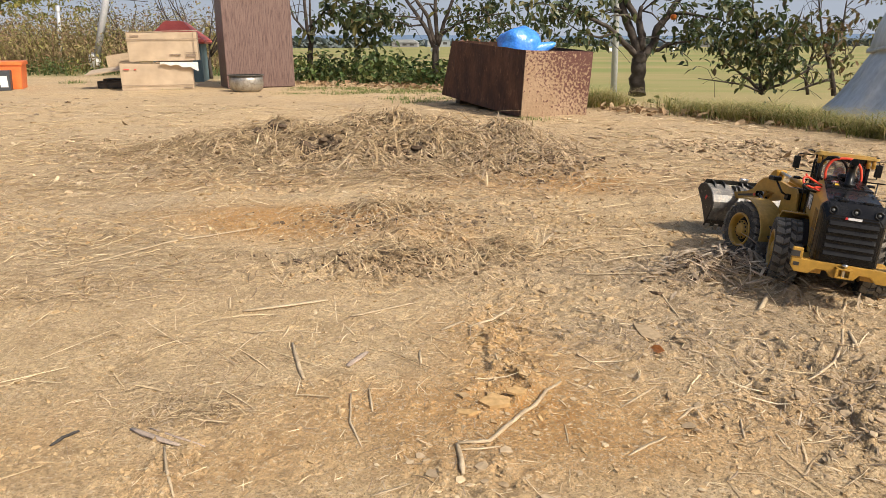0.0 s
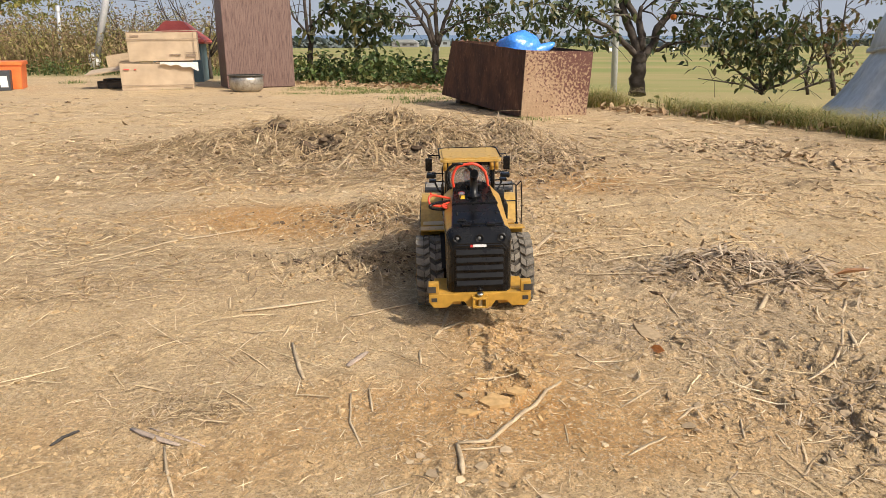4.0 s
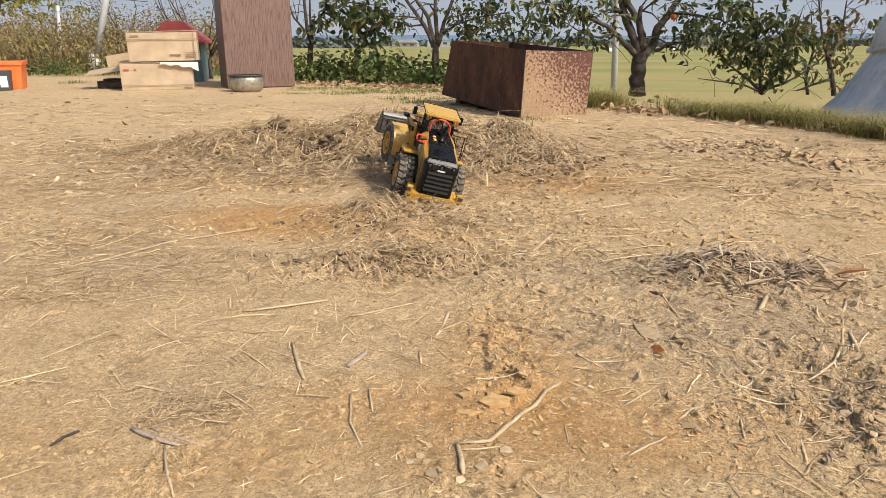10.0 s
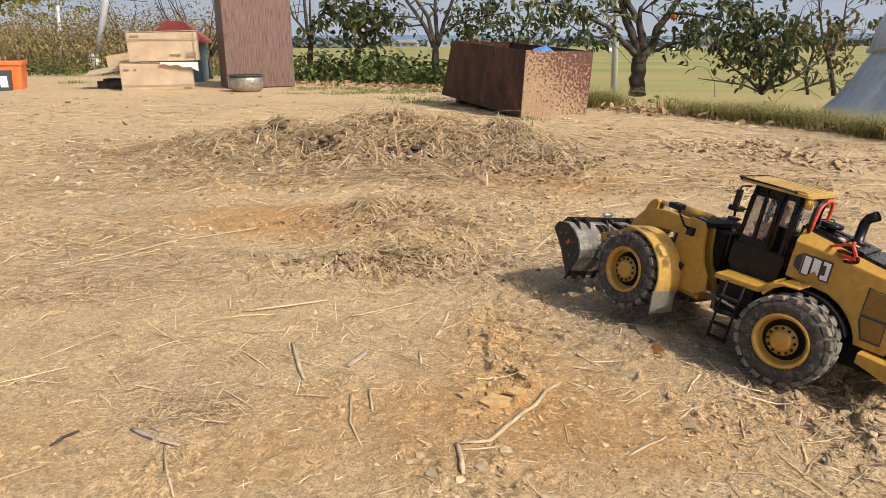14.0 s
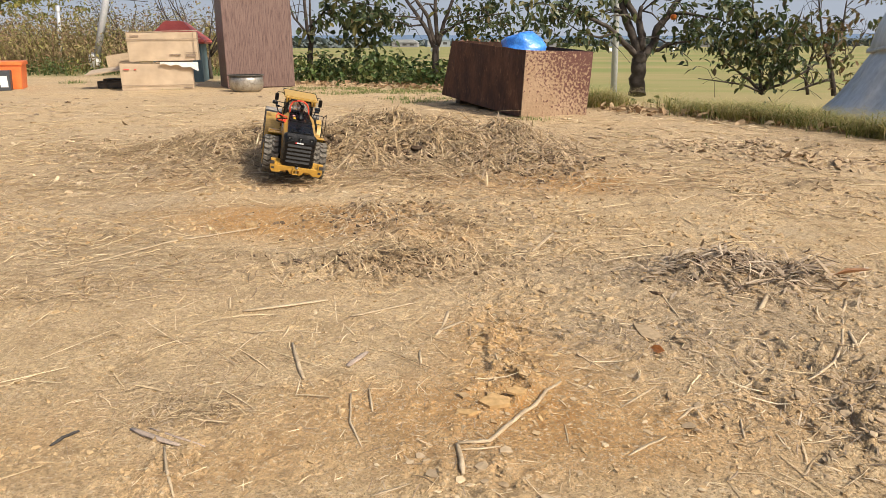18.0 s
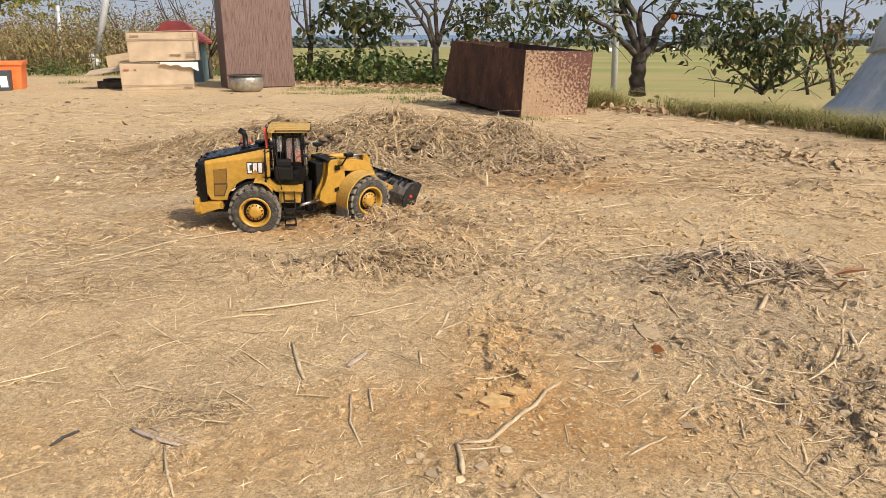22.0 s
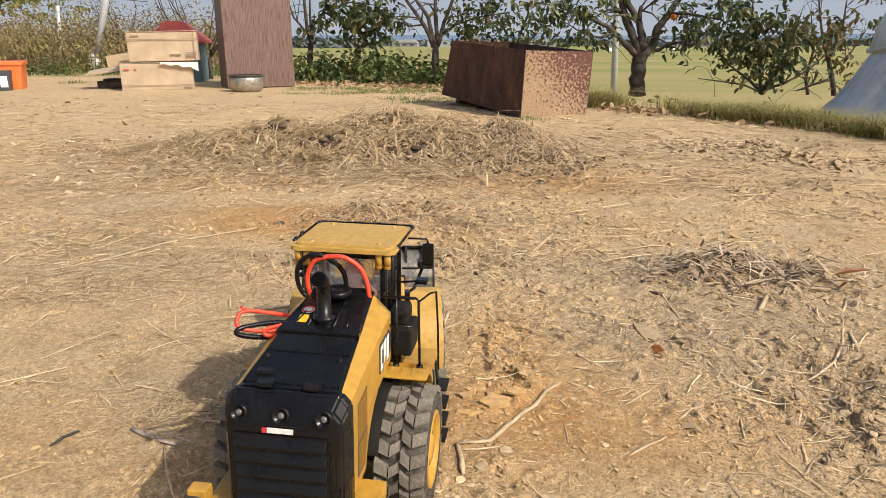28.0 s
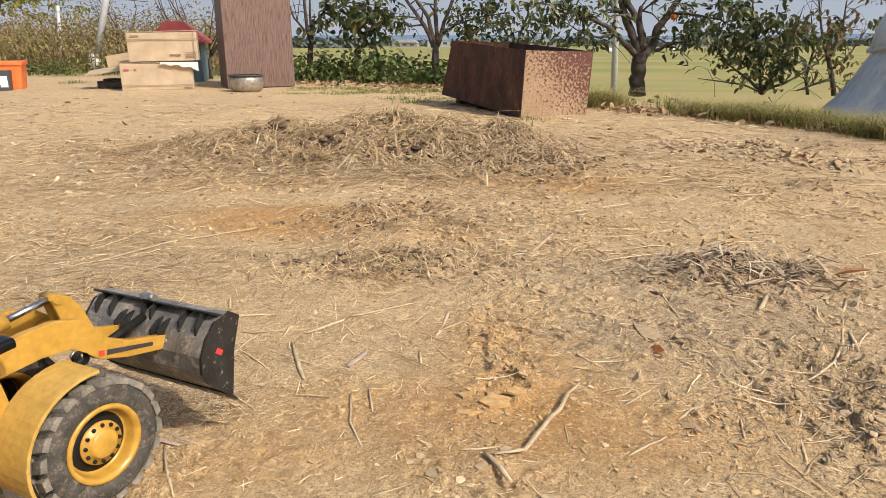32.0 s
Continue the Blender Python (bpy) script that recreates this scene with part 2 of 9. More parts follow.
def ground_height(x, y, rough=True):
    x, y = np.asarray(x, float), np.asarray(y, float)
    z = np.zeros_like(x)
    for cx, cy, sx, sy, h in MOUNDS:
        z += h * np.exp(-((x - cx) / sx) ** 2 / 2 - ((y - cy) / sy) ** 2 / 2)
    heap_ = np.clip(z / 0.03, 0, 1)
    z += 0.006 * fbm(x, y, 0.5, 3, 1) + heap_ * (0.05 * fbm(x, y, 0.15, 4, 14) + 0.022 * np.minimum(0.1, fbm(x, y, 0.075, 3, 15)))
    for hx, hy, hr in HOLLOWS:
        z -= 0.04 * np.exp(-((x - hx) / (0.65 * hr)) ** 2 - ((y - hy) / (0.52 * hr)) ** 2)
    if rough:
        near = np.clip((5.2 - y) / 2.5, 0.0, 1) * np.clip((y - 0.36) / 0.08, 0, 1)
        loose = crumbly(x, y)
        rise = lambda v, at, soft: np.clip((v - at) / soft, 0, 1) ** 2 * (3 - 2 * np.clip((v - at) / soft, 0, 1))
        z += near * (0.0018 * fbm(x, y, 0.11, 3, 2) + 0.0009 * fbm(x, y, 0.024, 2, 3))
        # loose crumbs and plates of lifted crust, a few millimetres thick with ragged edges
        z += near * loose * (0.009 * np.maximum(0, fbm(x, y, 0.042, 4, 4)) + 0.0055 * rise(fbm(x, y, 0.07, 5, 72), 0.06, 0.05) - 0.008 * rise(fbm(x, y, 0.05, 4, 73), 0.16, 0.06))
        z += near * np.clip(0.3 + 0.9 * fbm(x, y, 0.1, 3, 80) + loose, 0.05, 1.2) * (0.012 * np.maximum(0, fbm(x, y, 0.014, 2, 78) - 0.18) - 0.009 * np.maximum(0, fbm(x, y, 0.026, 3, 81) - 0.14))
        # scuffed lumps farther out
        z += np.clip((y - 1.2) / 0.6, 0, 1) * np.clip((6.0 - y) / 1.5, 0, 1) * (0.014 * np.maximum(0, fbm(x * 0.7, y, 0.12, 5, 74)) - 0.012 * np.maximum(0, fbm(x * 0.6, y, 0.14, 5, 75) - 0.08))
        # wheel rut with broken crust
        rut = np.exp(-((x - 0.075 - 0.012 * np.sin(9 * y)) / 0.04) ** 2) * np.clip((0.98 - y) / 0.06, 0, 1) * np.clip((y - 0.655) / 0.02, 0, 1)
        z += rut * (-0.003 + 0.012 * np.maximum(0, fbm(x, y, 0.03, 3, 5)) + 0.008 * rise(fbm(x, y, 0.022, 2, 6), 0.05, 0.15))
    out = np.clip((y - edge_of_yard(x) - 0.5) / 9.0, 0, 1)
    left = np.clip((-x - 1.6) / 2.0, 0, 1) * np.clip(1 - (y - 14) / 12, 0, 1)
    z += -2.4 * (out * out * (3 - 2 * out)) * (1 - left) + left * 0.25 * np.clip((y - 8.5) / 4, 0, 1)
    return z


def spaced(a, b, fine, far, grow):
    xs = list(np.arange(a, b + 1e-6, fine))
    step, v = fine, xs[-1]
    while v < far:
        step *= grow
        v += step
        xs.append(v)
    return xs


xs_r = spaced(0.0, 0.86, 0.0034, 2.2, 1.035)
while xs_r[-1] < 6000:
    xs_r.append(xs_r[-1] + 1.12 * (xs_r[-1] - xs_r[-2]))
gx = np.array([-v for v in xs_r[:0:-1]] + xs_r)
ys_f = spaced(0.44, 1.3, 0.0034, 5.2, 1.014)
while ys_f[-1] < 9000:
    ys_f.append(ys_f[-1] + 1.07 * (ys_f[-1] - ys_f[-2]))
gy = np.array([-40, -12, -4, -1.5, -0.5, 0.0, 0.2] + ys_f)
XX, YY = np.meshgrid(gx, gy)
ZZ = ground_height(XX, YY)
gv = np.stack([XX, YY, ZZ], -1).reshape(-1, 3)
ny, nx = XX.shape
ii = (np.arange(ny - 1)[:, None] * nx + np.arange(nx - 1)[None, :]).ravel()
gf = np.stack([ii, ii + 1, ii + nx + 1, ii + nx], -1)

# soil kinds at each vertex: bare orange earth, ashy grey crumbs and a duller tone farther out, far field and lawn
orange = np.zeros_like(XX)
for cx, cy, sx, sy, k in [(-0.33, 1.5, 0.24, 0.13, 1.3), (0.07, 0.84, 0.08, 0.16, 0.72), (0.4, 2.0, 0.26, 0.15, 1.1), (-0.02, 0.62, 0.3, 0.06, 0.25),
                          (-0.55, 1.9, 0.25, 0.12, 0.6), (0.16, 0.66, 0.1, 0.08, 0.3), (0.28, 0.58, 0.12, 0.05, 0.25), (-0.14, 0.72, 0.07, 0.05, 0.25), (-0.2, 0.55, 0.1, 0.04, 0.3),
                          (-0.18, 0.6, 0.06, 0.035, 0.22), (-0.06, 0.65, 0.07, 0.05, 0.2), (-0.45, 0.62, 0.05, 0.04, 0.16), (-0.27, 0.53, 0.1, 0.03, 0.16), (-0.03, 0.54, 0.1, 0.03, 0.18), (-0.17, 0.67, 0.05, 0.04, 0.16), (0.12, 0.57, 0.1, 0.04, 0.14)]:
    orange += k * np.exp(-((XX - cx) / sx) ** 2 / 2 - ((YY - cy) / sy) ** 2 / 2)
orange = np.clip(1.1 * orange + 0.5 * fbm(XX, YY, 0.22, 5, 7) - 0.2, 0, 0.95)
ash = np.zeros_like(XX)
for cx, cy, sx, sy, k in [(0.5, 1.08, 0.2, 0.13, 1.0), (0.3, 0.86, 0.16, 0.08, 0.9), (0.15, 1.15, 0.18, 0.1, 0.6), (0.62, 0.7, 0.14, 0.1, 0.6), (-0.3, 2.15, 0.5, 0.12, 0.6),
                          (0.0, 1.5, 0.15, 0.1, 0.4), (-0.33, 0.72, 0.1, 0.06, 0.4), (-1.0, 2.3, 0.4, 0.3, 0.35), (-0.9, 1.6, 0.4, 0.3, 0.6), (-0.6, 1.12, 0.25, 0.12, 0.5), (0.68, 0.62, 0.14, 0.12, 0.7)]:
    ash += k * np.exp(-((XX - cx) / sx) ** 2 / 2 - ((YY - cy) / sy) ** 2 / 2)
litter = np.clip(ground_height(XX, YY, False) / 0.022 - 0.25, 0, 1) * (YY < 4) * np.clip(0.75 + 0.9 * fbm(XX, YY, 0.1, 3, 17), 0, 1)
# darker, duller tone grows with distance, in patches
ash += 0.6 * np.clip((YY - 1.5) / 1.2, 0, 1) * np.clip(0.6 + 1.2 * fbm(XX * 0.6, YY, 0.5, 4, 18), 0, 1)
ash = np.clip(ash * (0.8 + 0.6 * fbm(XX, YY, 0.12, 4, 8)), 0, 1)
field = np.clip((YY - edge_of_yard(XX) - 0.1) / 0.8 + 0.7 * fbm(XX, YY, 0.7, 3, 9), 0, 1)

SOIL = bpy.data.materials.new("yard_soil")
SOIL.use_nodes = True
sn, sl = SOIL.node_tree.nodes, SOIL.node_tree.links
s_bs = sn["Principled BSDF"]
s_bs.inputs["Roughness"].default_value, s_bs.inputs["Specular IOR Level"].default_value = 0.95, 0.15


def soil_noise(scale, detail, low, high):
    a = sn.new("ShaderNodeTexNoise")
    a.inputs["Scale"].default_value, a.inputs["Detail"].default_value, a.inputs["Roughness"].default_value = scale, detail, 0.7
    sl.new(soil_at.outputs["Object"], a.inputs["Vector"])
    r = sn.new("ShaderNodeMapRange")
    r.inputs["From Min"].default_value, r.inputs["From Max"].default_value = low, high
    sl.new(a.outputs["Fac"], r.inputs[0])
    return r.outputs[0]


def soil_mix(fac, a, b):
    mx = sn.new("ShaderNodeMix")
    mx.data_type = "RGBA"
    sl.new(fac, mx.inputs["Factor"])
    for key, val in (("A", a), ("B", b)):
        if isinstance(val, tuple):
            mx.inputs[key].default_value = (*val, 1)
        else:
            sl.new(val, mx.inputs[key])
    return mx.outputs["Result"]


def soil_attribute(name):
    a = sn.new("ShaderNodeAttribute")
    a.attribute_name = name
    return a.outputs["Fac"]


soil_at = sn.new("ShaderNodeTexCoord")
base = soil_mix(soil_noise(5, 8, 0.35, 0.65), (0.53, 0.375, 0.2), (0.67, 0.497, 0.292))
base = soil_mix(soil_noise(22, 7, 0.5, 0.75), base, (0.5, 0.375, 0.23))
base = soil_mix(soil_noise(70, 7, 0.55, 0.75), base, (0.30, 0.20, 0.11))
base = soil_mix(soil_noise(11, 9, 0.53, 0.66), base, (0.42, 0.292, 0.158))
base = soil_mix(soil_noise(27, 9, 0.56, 0.64), base, (0.36, 0.255, 0.145))
base = soil_mix(soil_noise(2.2, 9, 0.52, 0.68), base, (0.54, 0.42, 0.27))
base = soil_mix(soil_attribute("ash"), base, soil_mix(soil_noise(60, 8, 0.42, 0.6), (0.34, 0.255, 0.16), (0.5, 0.385, 0.25)))
base = soil_mix(soil_attribute("orange"), base, soil_mix(soil_noise(40, 8, 0.4, 0.62), (0.41, 0.2, 0.058), (0.55, 0.31, 0.115)))
litterc = soil_mix(soil_noise(45, 8, 0.42, 0.6), (0.12, 0.08, 0.05), (0.36, 0.265, 0.16))
base = soil_mix(soil_attribute("litter"), base, litterc)
base = soil_mix(soil_noise(330, 4, 0.5, 0.6), base, (0.36, 0.25, 0.135))
base = soil_mix(soil_noise(200, 5, 0.55, 0.64), base, (0.62, 0.48, 0.31))
s_vor = sn.new("ShaderNodeTexVoronoi")
s_vor.inputs["Scale"].default_value = 240
sl.new(soil_at.outputs["Object"], s_vor.inputs["Vector"])
s_cell = sn.new("ShaderNodeSeparateColor")
sl.new(s_vor.outputs["Color"], s_cell.inputs[0])
s_tone = sn.new("ShaderNodeMapRange")
s_tone.inputs["To Min"].default_value, s_tone.inputs["To Max"].default_value = 0.84, 1.12
sl.new(s_cell.outputs[0], s_tone.inputs[0])
s_grit = sn.new("ShaderNodeHueSaturation")
sl.new(s_tone.outputs[0], s_grit.inputs["Value"])
sl.new(base, s_grit.inputs["Color"])
base = s_grit.outputs[0]
fieldc = soil_mix(soil_noise(0.05, 5, 0.4, 0.6), (0.33, 0.265, 0.125), (0.28, 0.245, 0.1))
f_map = sn.new("ShaderNodeMapping")
f_map.inputs["Scale"].default_value = (0.012, 0.11, 1.0)
sl.new(soil_at.outputs["Object"], f_map.inputs[0])
f_nz = sn.new("ShaderNodeTexNoise")
f_nz.inputs["Scale"].default_value, f_nz.inputs["Detail"].default_value = 1.0, 7
sl.new(f_map.outputs[0], f_nz.inputs["Vector"])
f_rng = sn.new("ShaderNodeMapRange")
f_rng.inputs["From Min"].default_value, f_rng.inputs["From Max"].default_value = 0.42, 0.6
sl.new(f_nz.outputs["Fac"], f_rng.inputs[0])
fieldc = soil_mix(f_rng.outputs[0], fieldc, (0.2, 0.225, 0.07))
base = soil_mix(soil_attribute("field"), base, fieldc)
sl.new(base, s_bs.inputs["Base Color"])
s_b1 = sn.new("ShaderNodeBump")
s_b1.inputs["Strength"].default_value, s_b1.inputs["Distance"].default_value = 0.8, 0.0068
s_hn = sn.new("ShaderNodeTexNoise")
s_hn.inputs["Scale"].default_value, s_hn.inputs["Detail"].default_value, s_hn.inputs["Roughness"].default_value = 110, 8, 0.75
sl.new(soil_at.outputs["Object"], s_hn.inputs["Vector"])
sl.new(s_hn.outputs["Fac"], s_b1.inputs["Height"])
s_h0 = sn.new("ShaderNodeTexNoise")
s_h0.inputs["Scale"].default_value, s_h0.inputs["Detail"].default_value, s_h0.inputs["Roughness"].default_value = 34, 6, 0.65
sl.new(soil_at.outputs["Object"], s_h0.inputs["Vector"])
s_b0 = sn.new("ShaderNodeBump")
s_b0.inputs["Strength"].default_value, s_b0.inputs["Distance"].default_value = 0.45, 0.01
sl.new(s_h0.outputs["Fac"], s_b0.inputs["Height"])
sl.new(s_b0.outputs[0], s_b1.inputs["Normal"])
s_b2 = sn.new("ShaderNodeBump")
s_b2.inputs["Strength"].default_value, s_b2.inputs["Distance"].default_value = 0.5, 0.004
s_h2 = sn.new("ShaderNodeTexNoise")
s_h2.inputs["Scale"].default_value, s_h2.inputs["Detail"].default_value, s_h2.inputs["Roughness"].default_value = 320, 4, 0.7
sl.new(soil_at.outputs["Object"], s_h2.inputs["Vector"])
sl.new(s_h2.outputs["Fac"], s_b2.inputs["Height"])
sl.new(s_b1.outputs[0], s_b2.inputs["Normal"])
s_b3 = sn.new("ShaderNodeBump")
s_b3.invert = True
s_b3.inputs["Strength"].default_value, s_b3.inputs["Distance"].default_value = 0.45, 0.002
sl.new(s_vor.outputs["Distance"], s_b3.inputs["Height"])
sl.new(s_b2.outputs[0], s_b3.inputs["Normal"])
sl.new(s_b3.outputs[0], s_bs.inputs["Normal"])

gme = mesh_from("ground", gv, gf, SOIL, smooth=True)
for key, arr in (("orange", orange), ("ash", ash), ("litter", litter), ("field", field)):
    att = gme.attributes.new(key, "FLOAT", "POINT")
    att.data.foreach_set("value", arr.astype(np.float32).ravel())
tagged(new("ground", gme), "dry sandy yard with crumbs, falling to stubble fields", "ground", kind="structure")

# ---- wheel loader, a radio-controlled model about half a metre long ----
TYRE_R, AXLE_Z, HITCH, FRONT_AXLE, TRACK = 0.0535, 0.053, 0.1088, 0.1085, 0.067
PIVOT, BOOM = (0.048, 0.132), 0.185
loader = thing("wheel_loader", pose(0, 1, 0), "yellow and black model wheel loader, dusty, driving on the yard", "toy loader")


LUGS = {}


def lug_mesh(inner, s, w):
    """One block of the tread, slanted, the same mesh for all like it."""
    if (inner, s) not in LUGS:
        bm = bmesh.new()
        x0, x1, y0, y1, sk = (-0.0052, 0.0052, 0.0006, 0.0082, -0.0032) if inner else (-0.0058, 0.0058, 0.0092, w - 0.0004, 0.0022)
        made = bmesh.ops.create_cube(bm, size=1.0)["verts"]
        for v in made:
            f = v.co.y + 0.5
            taper = 0.84 if v.co.z > 0 else 1.0
            v.co = Vector(((v.co.x * (x1 - x0) + sk * (f - 0.5) * 2) * taper, s * (y0 + f * (y1 - y0)), 0.0485 + (v.co.z + 0.5) * (0.0058 if inner else 0.0052)))
        bmesh.ops.recalc_face_normals(bm, faces=bm.faces)
        me = bpy.data.meshes.new("tread_block")
        bm.to_mesh(me)
        bm.free()
        me.materials.append(TREAD)
        LUGS[(inner, s)] = me
    return LUGS[(inner, s)]


def wheel(name, side):
    """Tyre with lugs, rim and bolted hub; the axis runs along y and the outer face looks to the given side."""
    bm = bmesh.new()
    w = 0.0205
    lathe(bm, [(0.031, -w + 0.003), (0.036, -w), (0.046, -w), (0.0497, -w + 0.003), (0.0505, -w * 0.5), (0.0508, 0),
               (0.0505, w * 0.5), (0.0497, w - 0.003), (0.046, w), (0.036, w), (0.031, w - 0.003)], 48, "Y")
    ob = part(name, bm, TYRE, loader, "dusty black rubber tyre with block tread")
    lugs = 20
    for k in range(lugs):
        for s in (-1, 1):
            for inner in (0, 1):
                lug = new("tread_block", lug_mesh(inner, s, w))
                lug.parent = ob
                lug.matrix_basis = Matrix.Rotation(2 * math.pi * (k + (0.5 if s > 0 else 0)) / lugs, 4, "Y")
    bm = bmesh.new()
    q = side * w
    lathe(bm, [(0.033, q * 0.93), (0.0325, q * 1.02), (0.0295, q * 1.02), (0.0275, q * 0.8), (0.0265, q * 0.5), (0.0255, q * 0.42), (0.0245, q * 0.42)], 40, "Y")
    lathe(bm, [(0.033, -q * 0.9), (0.027, -q * 0.8), (0.026, q * 0.3)], 40, "Y")
    part("rim", bm, YELLOW, ob, "yellow steel rim")
    bm = bmesh.new()
    lathe(bm, [(0.0246, q * 0.42), (0.0236, q * 0.45), (0.0185, q * 0.47), (0.0185, q * 0.62), (0.0175, q * 0.66)], 32, "Y")
    part("rim_disc", bm, BLACK_MATT, ob)
    bm = bmesh.new()
    lathe(bm, [(0.0182, q * 0.6), (0.0178, q * 0.74), (0.0125, q * 0.76), (0.012, q * 0.9), (0.010, q * 0.96), (0.0, q * 0.97)], 32, "Y")
    part("hub", bm, YELLOW, ob, "yellow hub cap")
    bm = bmesh.new()
    for k in range(12):
        a = 2 * math.pi * k / 12
        lathe(bm, [(0.0017, q * 0.74), (0.0016, q * 0.83), (0.0, q * 0.83)], 6, "Y", Matrix.Translation((0.0152 * math.cos(a), 0, 0.0152 * math.sin(a))))
    part("bolt_ring", bm, BLACK_MATT, ob, "ring of twelve wheel bolts")
    return ob


W_RL, W_RR = wheel("rear_wheel", 1), wheel("rear_wheel", -1)
W_FL, W_FR = wheel("front_wheel", 1), wheel("front_wheel", -1)

# chassis and counterweight
bm = bmesh.new()
block(bm, -0.1, 0.1, -0.024, 0.024, 0.036, 0.07, 0.003)
block(bm, -0.012, 0.012, -0.05, 0.05, 0.042, 0.064, 0.004)
block(bm, 0.03, 0.1, -0.034, 0.034, 0.06, 0.1, 0.003)
lathe(bm, [(0.009, 0.03), (0.009, 0.1)], 16, "Z", Matrix.Translation((HITCH, 0, 0)))
part("chassis", bm, BLACK_MATT, loader, "black chassis under the hood")
bm = bmesh.new()
bumper_y = 0.0705
outline = [(-bumper_y, 0.065), (-bumper_y, 0.053), (-0.064, 0.0445), (-0.045, 0.0445), (-0.036, 0.053), (-0.022, 0.053), (-0.016, 0.0445),
           (0.016, 0.0445), (0.022, 0.053), (0.036, 0.053), (0.045, 0.0445), (0.064, 0.0445), (bumper_y, 0.053), (bumper_y, 0.065)]
SWAP = Matrix(((0, 1, 0, 0), (1, 0, 0, 0), (0, 0, 1, 0), (0, 0, 0, 1)))
prism(bm, outline, -0.124, -0.112, 0.0012, SWAP)
bmesh.ops.recalc_face_normals(bm, faces=bm.faces)
for s in (-1, 1):
    prism(bm, [(-0.113, 0.0445), (-0.113, 0.0655), (-0.072, 0.0675), (-0.072, 0.056)], min(s * 0.026, s * 0.062), max(s * 0.026, s * 0.062), 0.0012)
block(bm, -0.11, -0.07, -0.045, 0.045, 0.05, 0.064)
bumper = part("rear_bumper", bm, YELLOW, loader, "yellow counterweight bumper")
for s in (-1, 1):
    bm = bmesh.new()
    block(bm, -0.124, -0.113, min(s * 0.0565, s * bumper_y), max(s * 0.0565, s * bumper_y), 0.0653, 0.081, 0.001)
    lamp = part("lamp_box", bm, YELLOW, bumper)
    bm = bmesh.new()
    block(bm, -0.1249, -0.1238, s * 0.0665 - 0.0062, s * 0.0665 + 0.0062, 0.0675, 0.0765, 0.0004)
    part("tail_light", bm, SOOT, bumper, "dark tail light lens")
    bm = bmesh.new()
    block(bm, -0.1249, -0.1238, s * 0.063 - 0.004, s * 0.063 + 0.004, 0.054, 0.0595, 0.0004)
    part("reflector", bm, SOOT, bumper)
bm = bmesh.new()
for s in (-1, 1):
    block(bm, -0.133, -0.122, s * 0.009 - 0.002, s * 0.009 + 0.002, 0.046, 0.062, 0.0008)
block(bm, -0.133, -0.122, -0.011, 0.011, 0.046, 0.0485, 0.0008)
block(bm, -0.133, -0.122, -0.011, 0.011, 0.0585, 0.0615, 0.0008)
part("tow_hitch", bm, YELLOW, bumper)
bm = bmesh.new()
lathe(bm, [(0.003, 0.047), (0.003, 0.064), (0.0045, 0.0642), (0.0045, 0.067), (0, 0.067)], 10, "Z", Matrix.Translation((-0.1285, 0, 0)))
part("tow_pin", bm, STEEL, bumper, "steel tow pin")

